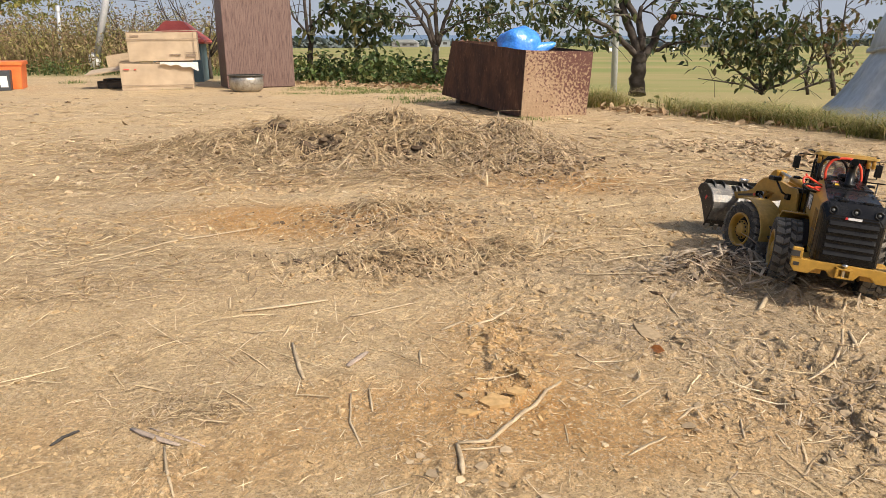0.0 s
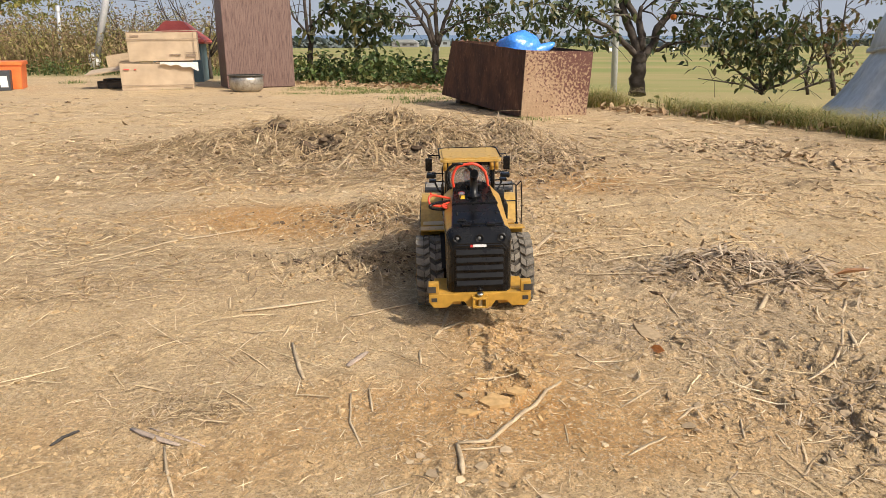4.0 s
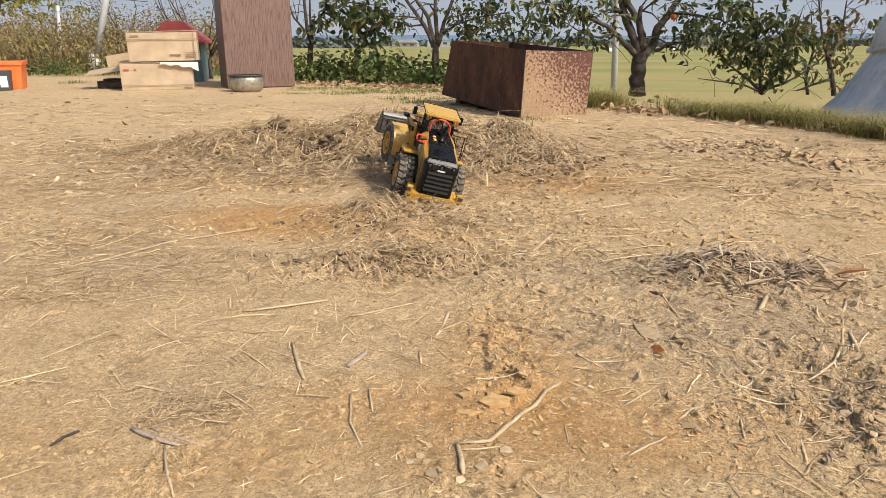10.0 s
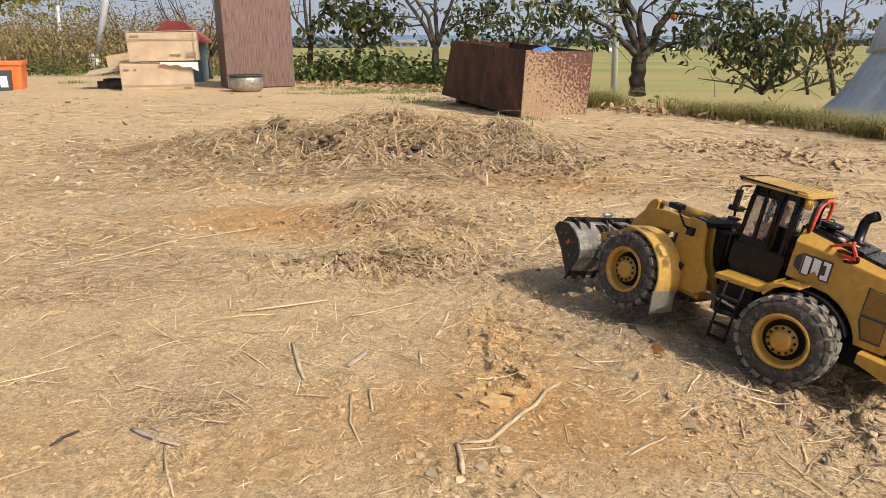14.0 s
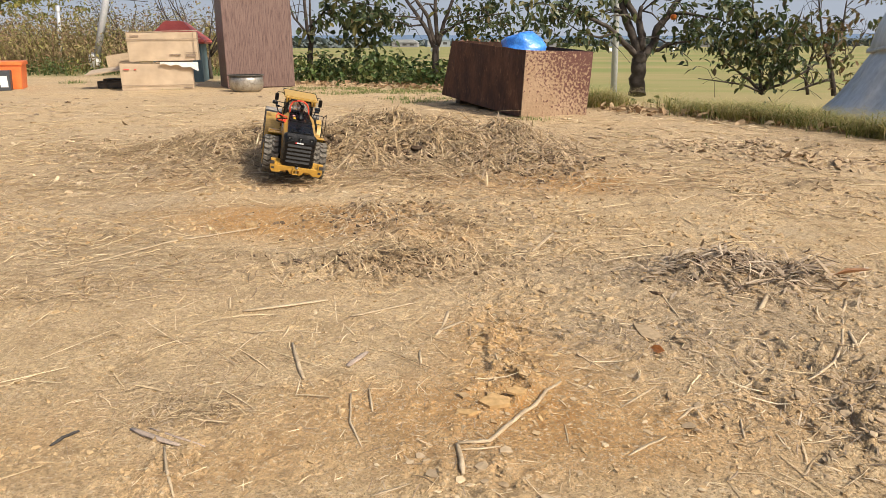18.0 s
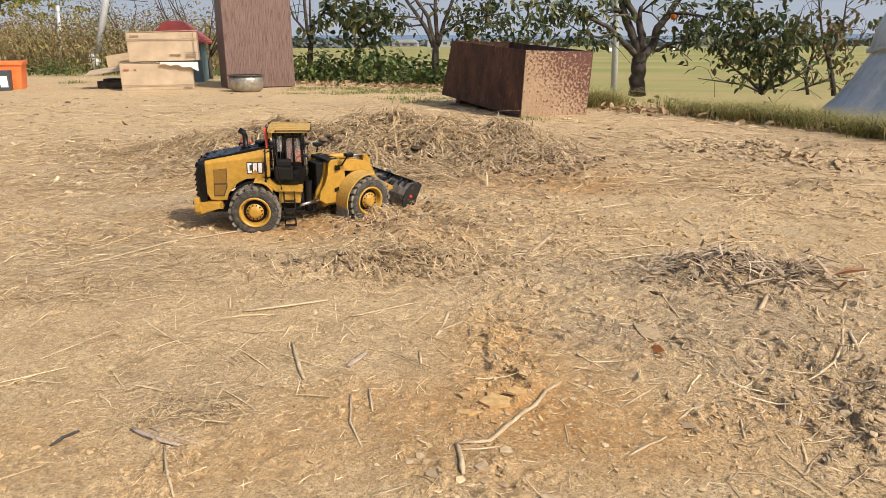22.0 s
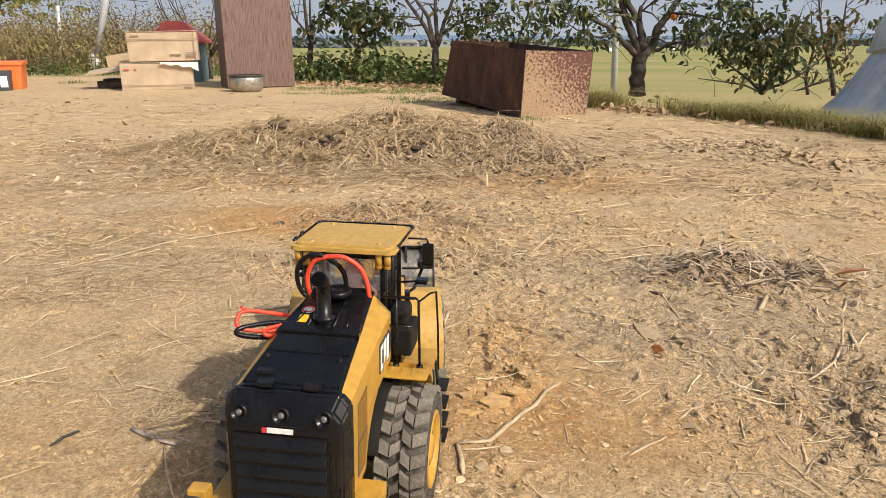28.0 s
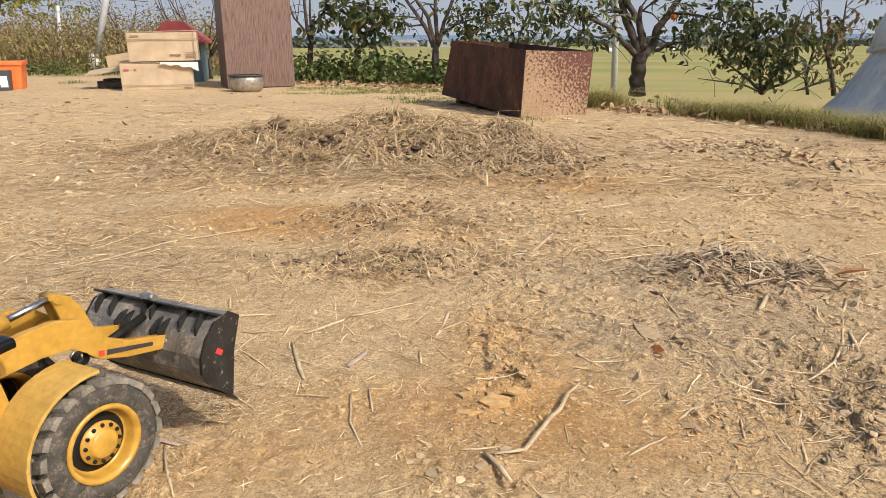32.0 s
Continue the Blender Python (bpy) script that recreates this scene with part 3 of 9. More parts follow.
# side panels, hood and rear shell
for s in (-1, 1):
    bm = bmesh.new()
    low = [(-0.101, 0.148), (-0.101, 0.085), (-0.093, 0.069), (-0.0608, 0.069), (-0.058, 0.0785), (-0.0525, 0.0885), (-0.0445, 0.0985), (-0.034, 0.107), (-0.018, 0.1145), (0.032, 0.119), (0.032, 0.163), (0.012, 0.162)]
    a = [bm.verts.new((x, s * 0.0435, z)) for x, z in low]
    hood_y = lambda x: 0.0365 + (0.028 - 0.0365) * (x + 0.101) / 0.133
    hood_z = lambda x: 0.1535 + (0.178 - 0.1535) * (x + 0.101) / 0.133
    b = [bm.verts.new((x, s * (hood_y(x) if z > 0.14 else 0.032), hood_z(x) if z > 0.14 else z)) for x, z in low]
    fs = [bm.faces.new(a)]
    for i in range(len(a)):
        j = (i + 1) % len(a)
        fs.append(bm.faces.new((a[i], b[i], b[j], a[j])))
    bmesh.ops.recalc_face_normals(bm, faces=fs)
    bmesh.ops.bevel(bm, geom=list(fs[0].edges), offset=0.0015, segments=2, affect="EDGES", profile=0.6)
    bmesh.ops.recalc_face_normals(bm, faces=bm.faces)
    panel = part("side_panel", bm, YELLOW, loader, "yellow engine side panel")
    bm = bmesh.new()
    prism(bm, [(-0.0865, 0.0775), (-0.0655, 0.0775), (-0.0575, 0.098), (-0.0565, 0.1385), (-0.0835, 0.1355)], s * 0.0433, s * 0.0438)
    part("vent_frame", bm, INK, panel, "dark seam round the vents")
    for z0, z1 in ((0.080, 0.105), (0.1065, 0.137)):
        bm = bmesh.new()
        prism(bm, [(-0.085, z0), (-0.0665 if z0 < 0.1 else -0.0585, z0), (-0.0585, z1 - 0.0015 if z0 < 0.1 else z1), (-0.0825 if z0 > 0.1 else -0.084, z1 - 0.002)], s * 0.0432, s * 0.0442, 0.0003)
        part("vent_panel", bm, YELLOW_DARK, panel, "dull yellow vent mesh")
    for x0, x1, lean in ((-0.0145, -0.0045, 0.0), (-0.0035, 0.0065, 0.0), (0.0075, 0.0165, 0.0)):
        bm = bmesh.new()
        prism(bm, [(x0 - 0.0009, 0.1265), (x1 + 0.0009, 0.1265), (x1 + 0.0016, 0.1525), (x0 - 0.0004, 0.1515)], s * 0.0437, s * 0.0443)
        part("decal_outline", bm, INK, panel)
        bm = bmesh.new()
        prism(bm, [(x0 + 0.001, 0.1283), (x1 - 0.0008, 0.1283), (x1 - 0.0002, 0.1502), (x0 + 0.0014, 0.1494)], s * 0.0443, s * 0.0446)
        part("decal", bm, WHITE, panel, "white block of the maker's mark")
    bm = bmesh.new()
    prism(bm, [(-0.0095, 0.1335), (-0.0045, 0.1335), (-0.004, 0.1455), (-0.009, 0.1455)], s * 0.0446, s * 0.0448)
    part("decal_notch", bm, INK, panel)
    bm = bmesh.new()
    prism(bm, [(-0.006, 0.1262), (0.009, 0.1262), (0.0017, 0.136)], s * 0.0447, s * 0.045)
    part("decal_mark", bm, YELLOW, panel)
    bm = bmesh.new()
    prism(bm, [(0.0185, 0.1285), (0.0265, 0.1345), (0.0265, 0.146), (0.0195, 0.1525)], s * 0.0437, s * 0.0443)
    part("decal_end", bm, INK, panel)

bm = bmesh.new()
ring = []
for x, hw, z, cr in ((-0.103, 0.0368, 0.1535, 0.002), (-0.06, 0.034, 0.1615, 0.002), (-0.024, 0.0318, 0.168, 0.002), (0.008, 0.0295, 0.1738, 0.002), (0.036, 0.0278, 0.1785, 0.002)):
    ring.append([bm.verts.new(v) for v in ((x, -hw, z - 0.012), (x, -hw, z), (x, -hw * 0.9, z + cr), (x, hw * 0.9, z + cr), (x, hw, z), (x, hw, z - 0.012))])
for r, q in zip(ring, ring[1:]):
    for k in range(5):
        bm.faces.new((r[k], q[k], q[k + 1], r[k + 1]))
bm.faces.new(ring[-1][::-1])
bm.faces.new(ring[0])
hood = part("hood", bm, BLACK, loader, "black engine hood with seams")
bmesh_seams = ((-0.099, -0.0635, 0.95), (-0.0627, -0.0393, 0.95), (-0.0385, 0.034, 0.0))
for x0, x1, k in bmesh_seams:
    bm = bmesh.new()
    corner = []
    for x in (x0, x1):
        hw = np.interp(x, [-0.103, -0.024, 0.036], [0.0368, 0.0318, 0.0278]) * k if k else np.interp(x, [-0.0385, 0.034], [0.0332, 0.0228])
        z = np.interp(x, [-0.103, -0.06, -0.024, 0.008, 0.036], [0.1555, 0.1635, 0.170, 0.1758, 0.1805])
        corner.append((x, hw, z))
    lift = 0.0012 if k else 0.003
    lower = [bm.verts.new((x, s * hw, z - 0.001)) for x, hw, z in corner for s in (-1, 1)]
    upper = [bm.verts.new((x, s * hw, z + lift)) for x, hw, z in corner for s in (-1, 1)]
    order = (0, 1, 3, 2)
    bm.faces.new([upper[i] for i in order])
    for i in range(4):
        p, q = order[i], order[(i + 1) % 4]
        bm.faces.new((lower[p], lower[q], upper[q], upper[p]))
    bmesh.ops.recalc_face_normals(bm, faces=bm.faces)
    bmesh.ops.bevel(bm, geom=[e for e in bm.edges if all(v in upper for v in e.verts)], offset=0.0007, segments=2, affect="EDGES")
    part("hood_lid", bm, BLACK, hood)
for y, x0, x1 in ((-0.021, -0.029, -0.01), (-0.0105, -0.031, 0.022), (0.0105, -0.031, 0.022), (0.021, -0.029, -0.01)):
    bm = bmesh.new()
    z0, z1 = (float(np.interp(x, [-0.06, -0.024, 0.008, 0.036], [0.1635, 0.170, 0.1758, 0.1805])) + 0.0031 for x in (x0, x1))
    tube(bm, [(x0, y, z0), (x1, y * 0.85, z1)], 0.0011, 6)
    part("rib", bm, BLACK, hood)
for x, y in ((-0.07, 0.0275), (-0.07, -0.0275), (-0.043, 0.028), (-0.0595, 0.028), (-0.0595, -0.028), (-0.0595, -0.009), (-0.0595, 0.009), (-0.043, -0.009), (-0.043, 0.009), (-0.043, -0.028)):
    bm = bmesh.new()
    z = float(np.interp(x, [-0.103, -0.024, 0.036], [0.1567, 0.1712, 0.1817]))
    big = 0.0018 if x == -0.07 else 0.0006
    lathe(bm, [(big, z - 0.001), (big, z + 0.0008 + big * 0.4), (0, z + 0.0012 + big * 0.6)], 10, "Z", Matrix.Translation((x, y, 0)))
    part("stud", bm, BLACK_MATT, hood)
for y in (-0.017, 0.017):
    bm = bmesh.new()
    block(bm, -0.106, -0.097, y - 0.006, y + 0.006, 0.1555, 0.1592, 0.0012)
    part("hinge", bm, BLACK, hood)
bm = bmesh.new()
block(bm, -0.0925, -0.0845, 0.0155, 0.0285, 0.1575, 0.1612, 0.0015)
part("hood_handle", bm, BLACK, hood)
bm = bmesh.new()
lathe(bm, [(0.0052, 0), (0.0052, 0.0006), (0, 0.0006)], 20, "Z", Matrix.Translation((-0.0075, 0.0172, 0.1761)) @ Matrix.Rotation(radians(-10), 4, "Y"))
sticker = part("round_sticker", bm, WHITE, hood, "white and red round warning sticker")
bm = bmesh.new()
lathe(bm, [(0.0051, 0.0007), (0.0051, 0.0009), (0.0037, 0.0009), (0.0037, 0.0007)], 20, "Z", Matrix.Translation((-0.0075, 0.0172, 0.1761)) @ Matrix.Rotation(radians(-10), 4, "Y"))
part("sticker_ring", bm, RED_PRINT, sticker)
bm = bmesh.new()
block(bm, -0.0055, 0.0055, -0.0038, 0.0038, 0, 0.0006, 0, Matrix.Translation((-0.021, 0.017, 0.1737)) @ Matrix.Rotation(radians(-10), 4, "Y"))
part("yellow_sticker", bm, YELLOW_PRINT, hood, "small yellow warning sticker")

bm = bmesh.new()
shell = []
for x, hw, z0, z1 in ((-0.100, 0.0448, 0.068, 0.1545), (-0.108, 0.0445, 0.064, 0.155), (-0.1165, 0.0415, 0.064, 0.1475), (-0.121, 0.0375, 0.066, 0.135)):
    c = 0.008
    shell.append([bm.verts.new(v) for v in ((x, -hw, z0), (x, -hw, z1 - c), (x, -hw + c * 0.8, z1), (x, hw - c * 0.8, z1), (x, hw, z1 - c), (x, hw, z0))])
for r, q in zip(shell, shell[1:]):
    for k in range(6):
        bm.faces.new((r[k], r[(k + 1) % 6], q[(k + 1) % 6], q[k]))
bm.faces.new(shell[-1])
bmesh.ops.recalc_face_normals(bm, faces=bm.faces)
bmesh.ops.bevel(bm, geom=[e for e in bm.edges if e.calc_length() > 0.004], offset=0.0016, segments=2, affect="EDGES")
rear = part("rear_shell", bm, BLACK, loader, "black radiator shell with louvred grille")
bm = bmesh.new()
block(bm, -0.1224, -0.120, -0.0335, 0.0335, 0.072, 0.130, 0.0008)
part("grille_frame", bm, BLACK, rear)
for k in range(5):
    bm = bmesh.new()
    z = 0.0755 + k * 0.0112
    prism(bm, [(-0.1222, z), (-0.1254, z + 0.0008), (-0.1258, z + 0.0022), (-0.1224, z + 0.0078)], -0.032, 0.032, 0.0004)
    part("slat", bm, GRILLE, rear, "glossy black grille slat")
bm = bmesh.new()
block(bm, -0.1228, -0.1215, -0.009, 0.009, 0.1318, 0.1352)
part("badge", bm, WHITE, rear, "small white maker's badge")
bm = bmesh.new()
block(bm, -0.123, -0.1217, 0.0095, 0.0125, 0.1318, 0.1352)
part("badge_tip", bm, RED_PRINT, rear)
for y in (-0.0298, 0.0, 0.0298):
    m = Matrix.Translation((-0.1188, y, 0.1432)) @ Matrix.Rotation(radians(-72), 4, "Y")
    bm = bmesh.new()
    lathe(bm, [(0.0062, -0.004), (0.006, 0.0022), (0.0048, 0.0022), (0.0042, 0.0002), (0, 0.0002)], 20, "Z", m)
    lamp = part("lamp_socket", bm, BLACK, rear)
    bm = bmesh.new()
    lathe(bm, [(0.0024, 0.0), (0.0023, 0.0008), (0.0012, 0.0014), (0, 0.0016)], 16, "Z", m)
    part("work_light", bm, LENS, rear, "clear round work light")

# exhaust, pre-cleaner, hoses
bm = bmesh.new()
tube(bm, [(-0.0193, 0, 0.168), (-0.0193, 0, 0.1755), (-0.0193, 0, 0.1757), (-0.0193, 0, 0.1775), (-0.0193, 0, 0.178), (-0.0195, 0, 0.199), (-0.022, 0, 0.2055), (-0.0305, 0, 0.2112)], [0.0092, 0.0092, 0.0092, 0.0088, 0.0058, 0.0056, 0.0058, 0.0062], 20)
bmesh.ops.recalc_face_normals(bm, faces=bm.faces)
part("exhaust_pipe", bm, BLACK, loader, "black bent exhaust stack")
# Matt black disc closes the pipe; its colour stands for the dark bore.
bm = bmesh.new()
tube(bm, [(-0.0304, 0, 0.2111), (-0.0311, 0, 0.2116)], 0.0053, 18)
part("exhaust_mouth", bm, BORE_DARK, loader, "black disc painted as the exhaust's dark opening")
bm = bmesh.new()
lathe(bm, [(0.006, 0.172), (0.0055, 0.182), (0.0125, 0.1832), (0.0132, 0.1848), (0.0132, 0.1872), (0.012, 0.1886), (0.0075, 0.1891), (0.007, 0.1887), (0, 0.1887)], 28, "Z", Matrix.Translation((0.0129, -0.001, 0)))
part("air_precleaner", bm, BLACK, loader, "black round air pre-cleaner")


def rounded(points, n=6):
    """A smooth curve through the points."""
    p = [Vector(v) for v in points]
    p = [2 * p[0] - p[1]] + p + [2 * p[-1] - p[-2]]
    out = []
    for a, b, c, d in zip(p, p[1:], p[2:], p[3:]):
        for k in range(n):
            u = k / n
            out.append(0.5 * (2 * b + (c - a) * u + (2 * a - 5 * b + 4 * c - d) * u ** 2 + (3 * b - a - 3 * c + d) * u ** 3))
    return out + [p[-2]]


bm = bmesh.new()
tube(bm, rounded([(0.026, 0.0255, 0.17), (0.0245, 0.0285, 0.192), (0.024, 0.021, 0.2085), (0.023, 0.003, 0.2135), (0.023, -0.009, 0.2115), (0.025, -0.0195, 0.202), (0.0263, -0.0238, 0.189), (0.026, -0.0258, 0.176), (0.018, -0.0305, 0.164), (0.008, -0.0335, 0.154)]), 0.0021, 10)
part("red_hose", bm, RED_HOSE, loader, "looped red hose behind the cab")
bm = bmesh.new()
tube(bm, rounded([(0.027, 0.0225, 0.17), (0.026, 0.0335, 0.178), (0.0255, 0.0378, 0.19), (0.025, 0.0362, 0.203), (0.0235, 0.0285, 0.2113), (0.0228, 0.0176, 0.2142), (0.026, 0.0055, 0.208), (0.03, -0.0022, 0.197), (0.0305, -0.005, 0.18)]), 0.0021, 10)
part("black_hose", bm, BLACK, loader, "looped black hose behind the cab")
bm = bmesh.new()
tube(bm, rounded([(0.0, 0.031, 0.166), (-0.015, 0.047, 0.174), (-0.028, 0.06, 0.18), (-0.034, 0.0655, 0.178), (-0.038, 0.0645, 0.17), (-0.032, 0.053, 0.165), (-0.016, 0.036, 0.16)]), 0.0017, 8)
tube(bm, [(-0.029, 0.061, 0.1802), (-0.0325, 0.0635, 0.1845)], 0.0014, 6)
tube(bm, rounded([(-0.012, 0.033, 0.165), (-0.028, 0.046, 0.165), (-0.033, 0.043, 0.162), (-0.02, 0.034, 0.159)]), 0.0016, 8)
part("red_cable", bm, RED_HOSE, loader, "loose red cable loop")
bm = bmesh.new()
tube(bm, rounded([(-0.008, 0.029, 0.164), (-0.022, 0.046, 0.168), (-0.038, 0.062, 0.169), (-0.041, 0.064, 0.165), (-0.033, 0.052, 0.16), (-0.016, 0.034, 0.155)]), 0.0021, 8)
part("black_cable", bm, BLACK, loader)

# cab
CX0, CX1, CY = 0.04, 0.106, 0.037
bm = bmesh.new()
prism(bm, [(CX0, 0.098), (CX1 - 0.012, 0.098), (CX1, 0.110), (CX1, 0.140), (CX0, 0.140)], -CY, CY, 0.002)
block(bm, 0.048, 0.092, -CY - 0.012, -CY + 0.002, 0.103, 0.134, 0.002)
cab = part("cab", bm, BLACK, loader, "black cab with yellow roof")
bm = bmesh.new()
block(bm, 0.044, 0.08, -0.059, -CY - 0.0005, 0.1165, 0.143, 0.0025)
block(bm, 0.049, 0.078, -0.054, -CY - 0.0005, 0.1425, 0.1585, 0.004)
part("tool_box", bm, BLACK_MATT, cab, "black tool box beside the cab")
bm = bmesh.new()
for s in (-1, 1):
    for x, t, lean in ((CX0 + 0.003, 0.0032, 0), (0.062, 0.0026, 0), (0.083, 0.0022, 0.0), (CX1 - 0.004, 0.0028, -0.004)):
        tube(bm, [(x, s * (CY - 0.002), 0.138), (x + lean, s * (CY - 0.003), 0.214)], t, 8)
    block(bm, CX0, 0.049, s * (CY - 0.002) - 0.0016, s * (CY - 0.002) + 0.0016, 0.17, 0.2145, 0.0006)
    block(bm, CX0 + 0.002, CX1 - 0.006, s * (CY - 0.004) - 0.002, s * (CY - 0.004) + 0.002, 0.2055, 0.2145, 0.0008)
    block(bm, CX0, 0.05, s * (CY - 0.003) - 0.0018, s * (CY - 0.003) + 0.0018, 0.138, 0.172, 0.0006)
block(bm, CX0 + 0.001, CX0 + 0.006, -CY + 0.003, CY - 0.003, 0.207, 0.2145, 0.0008)
block(bm, CX0 + 0.001, CX0 + 0.006, -CY + 0.003, CY - 0.003, 0.137, 0.164, 0.0008)
block(bm, CX1 - 0.012, CX1 - 0.007, -CY + 0.003, CY - 0.003, 0.2075, 0.2145, 0.0008)
part("cab_frame", bm, BLACK, cab)
for s in (-1, 1):
    bm = bmesh.new()
    block(bm, 0.0625, 0.102, s * (CY - 0.003) - 0.0004, s * (CY - 0.003) + 0.0004, 0.139, 0.206)
    part("side_window", bm, GLASS, cab, "clear cab side window")
    bm = bmesh.new()
    block(bm, 0.0435, 0.0615, s * (CY - 0.0028) - 0.0004, s * (CY - 0.0028) + 0.0004, 0.172, 0.206)
    part("rear_side_window", bm, GLASS, cab)
    bm = bmesh.new()
    tube(bm, [(0.0645, s * CY, 0.142), (0.0645, s * CY, 0.197), (0.067, s * CY, 0.203), (0.0985, s * CY, 0.203), (0.1005, s * CY, 0.198), (0.1015, s * CY, 0.142)], 0.0014, 6)
    prism(bm, [(0.0635, 0.14), (0.1035, 0.14), (0.1032, 0.153), (0.099, 0.149), (0.07, 0.149), (0.0685, 0.152), (0.0685, 0.197), (0.072, 0.2015), (0.094, 0.2015), (0.0965, 0.198), (0.099, 0.152), (0.1035, 0.153), (0.0995, 0.2065), (0.0635, 0.2065)], min(s * CY, s * (CY - 0.0028)), max(s * CY, s * (CY - 0.0028)))
    block(bm, 0.0815, 0.0855, s * (CY - 0.0014) - 0.0013, s * (CY - 0.0014) + 0.0013, 0.15, 0.202)
    door = part("cab_door", bm, BLACK, cab, "black cab door frame")
    bm = bmesh.new()
    block(bm, 0.068, 0.071, s * (CY + 0.001) - 0.0014, s * (CY + 0.001) + 0.0014, 0.145, 0.1545, 0.0005)
    part("door_handle", bm, BLACK_MATT, cab)
bm = bmesh.new()
prism(bm, [(CX1 - 0.0015, 0.139), (CX1 - 0.0005, 0.139), (CX1 - 0.0055, 0.208), (CX1 - 0.0065, 0.208)], -CY + 0.004, CY - 0.004)
part("windscreen", bm, GLASS, cab, "clear windscreen")
bm = bmesh.new()
block(bm, CX0 + 0.003, CX0 + 0.0038, -CY + 0.004, CY - 0.004, 0.164, 0.208)
part("rear_window", bm, GLASS, cab)
# roof plate with rounded corners and ribs
bm = bmesh.new()
rx0, rx1, ry, rc = 0.0305, 0.119, 0.0468, 0.007
loop = []
for cx, cy, a0 in ((rx1 - rc, ry - rc, 0), (rx0 + rc, ry - rc, 90), (rx0 + rc, -ry + rc, 180), (rx1 - rc, -ry + rc, 270)):
    for k in range(5):
        a = radians(a0 + 22.5 * k)
        loop.append((cx + rc * math.cos(a), cy + rc * math.sin(a)))
for z0, z1, grow in ((0.2145, 0.2182, 0.0), (0.2182, 0.2198, -0.0045)):
    k = lambda p: ((p[0] - 0.0748) * (1 + grow / 0.044) + 0.0748, p[1] * (1 + grow / 0.046))
    lo = [bm.verts.new((*k(p), z0)) for p in loop]
    hi = [bm.verts.new((*k(p), z1)) for p in loop]
    bm.faces.new(lo[::-1])
    bm.faces.new(hi)
    for i in range(len(loop)):
        bm.faces.new((lo[i], lo[(i + 1) % len(loop)], hi[(i + 1) % len(loop)], hi[i]))
roof = part("roof", bm, YELLOW_PALE, cab, "yellow cab roof plate")
bm = bmesh.new()
for y in (-0.027, -0.009, 0.009, 0.027):
    block(bm, 0.05, 0.092, y - 0.0004, y + 0.0004, 0.2195, 0.2202)
for y in (-0.036, -0.018, 0.0, 0.018, 0.036):
    block(bm, 0.037, 0.05, y - 0.006, y + 0.006, 0.2197, 0.2204, 0.0003)
for x, y in ((0.045, -0.03), (0.045, 0.03), (0.108, -0.03), (0.108, 0.03)):
    lathe(bm, [(0.0024, 0.2195), (0.0022, 0.2208), (0, 0.2212)], 12, "Z", Matrix.Translation((x, y, 0)))
part("roof_ribs", bm, YELLOW_PALE, cab)
bm = bmesh.new()
tube(bm, [(0.0485, 0.0468, 0.2185), (0.117, 0.0474, 0.219), (0.12, 0.044, 0.219), (0.12, -0.044, 0.219), (0.117, -0.0474, 0.219), (0.0485, -0.0468, 0.2185)], 0.0011, 8)
for x, y in ((0.0485, 0.047), (0.0485, -0.047), (0.116, 0.046), (0.116, -0.046)):
    lathe(bm, [(0.0018, 0.2165), (0.0018, 0.2195), (0, 0.22)], 10, "Z", Matrix.Translation((x, y, 0)))
part("roof_rail", bm, BLACK, cab, "black roof rail")
for y in (-0.0395, -0.032, 0.0395, 0.032):
    bm = bmesh.new()
    tube(bm, [(0.0355, y, 0.2145), (0.0345, y, 0.2045)], 0.0031, 10)
    lathe(bm, [(0.0034, 0.2045), (0.0030, 0.2015), (0, 0.2005)], 12, "Z", Matrix.Translation((0.0343, y, 0)))
    part("roof_light", bm, YELLOW, cab, "yellow roof work light")
bm = bmesh.new()
lathe(bm, [(0.0115, 0.138), (0.0135, 0.150), (0.012, 0.166), (0.007, 0.172), (0.0055, 0.176), (0.0085, 0.182), (0.0085, 0.190), (0.004, 0.196), (0, 0.1965)], 20, "Z", Matrix.Translation((0.073, 0, 0)))
tube(bm, [(0.075, 0.012, 0.166), (0.088, 0.014, 0.158), (0.097, 0.006, 0.163)], 0.0042, 8)
tube(bm, [(0.075, -0.012, 0.166), (0.088, -0.014, 0.158), (0.097, -0.006, 0.163)], 0.0042, 8)
tube(bm, [(0.074, 0.008, 0.146), (0.096, 0.009, 0.146), (0.098, 0.009, 0.128)], 0.0052, 8)
tube(bm, [(0.074, -0.008, 0.146), (0.096, -0.009, 0.146), (0.098, -0.009, 0.128)], 0.0052, 8)
part("driver_doll", bm, ORANGE_CLOTH, cab, "plain orange plastic doll at the wheel")
bm = bmesh.new()
block(bm, 0.054, 0.066, -0.016, 0.016, 0.139, 0.172, 0.003)
block(bm, 0.06, 0.088, -0.016, 0.016, 0.137, 0.142, 0.002)
part("seat", bm, BLACK_MATT, cab)
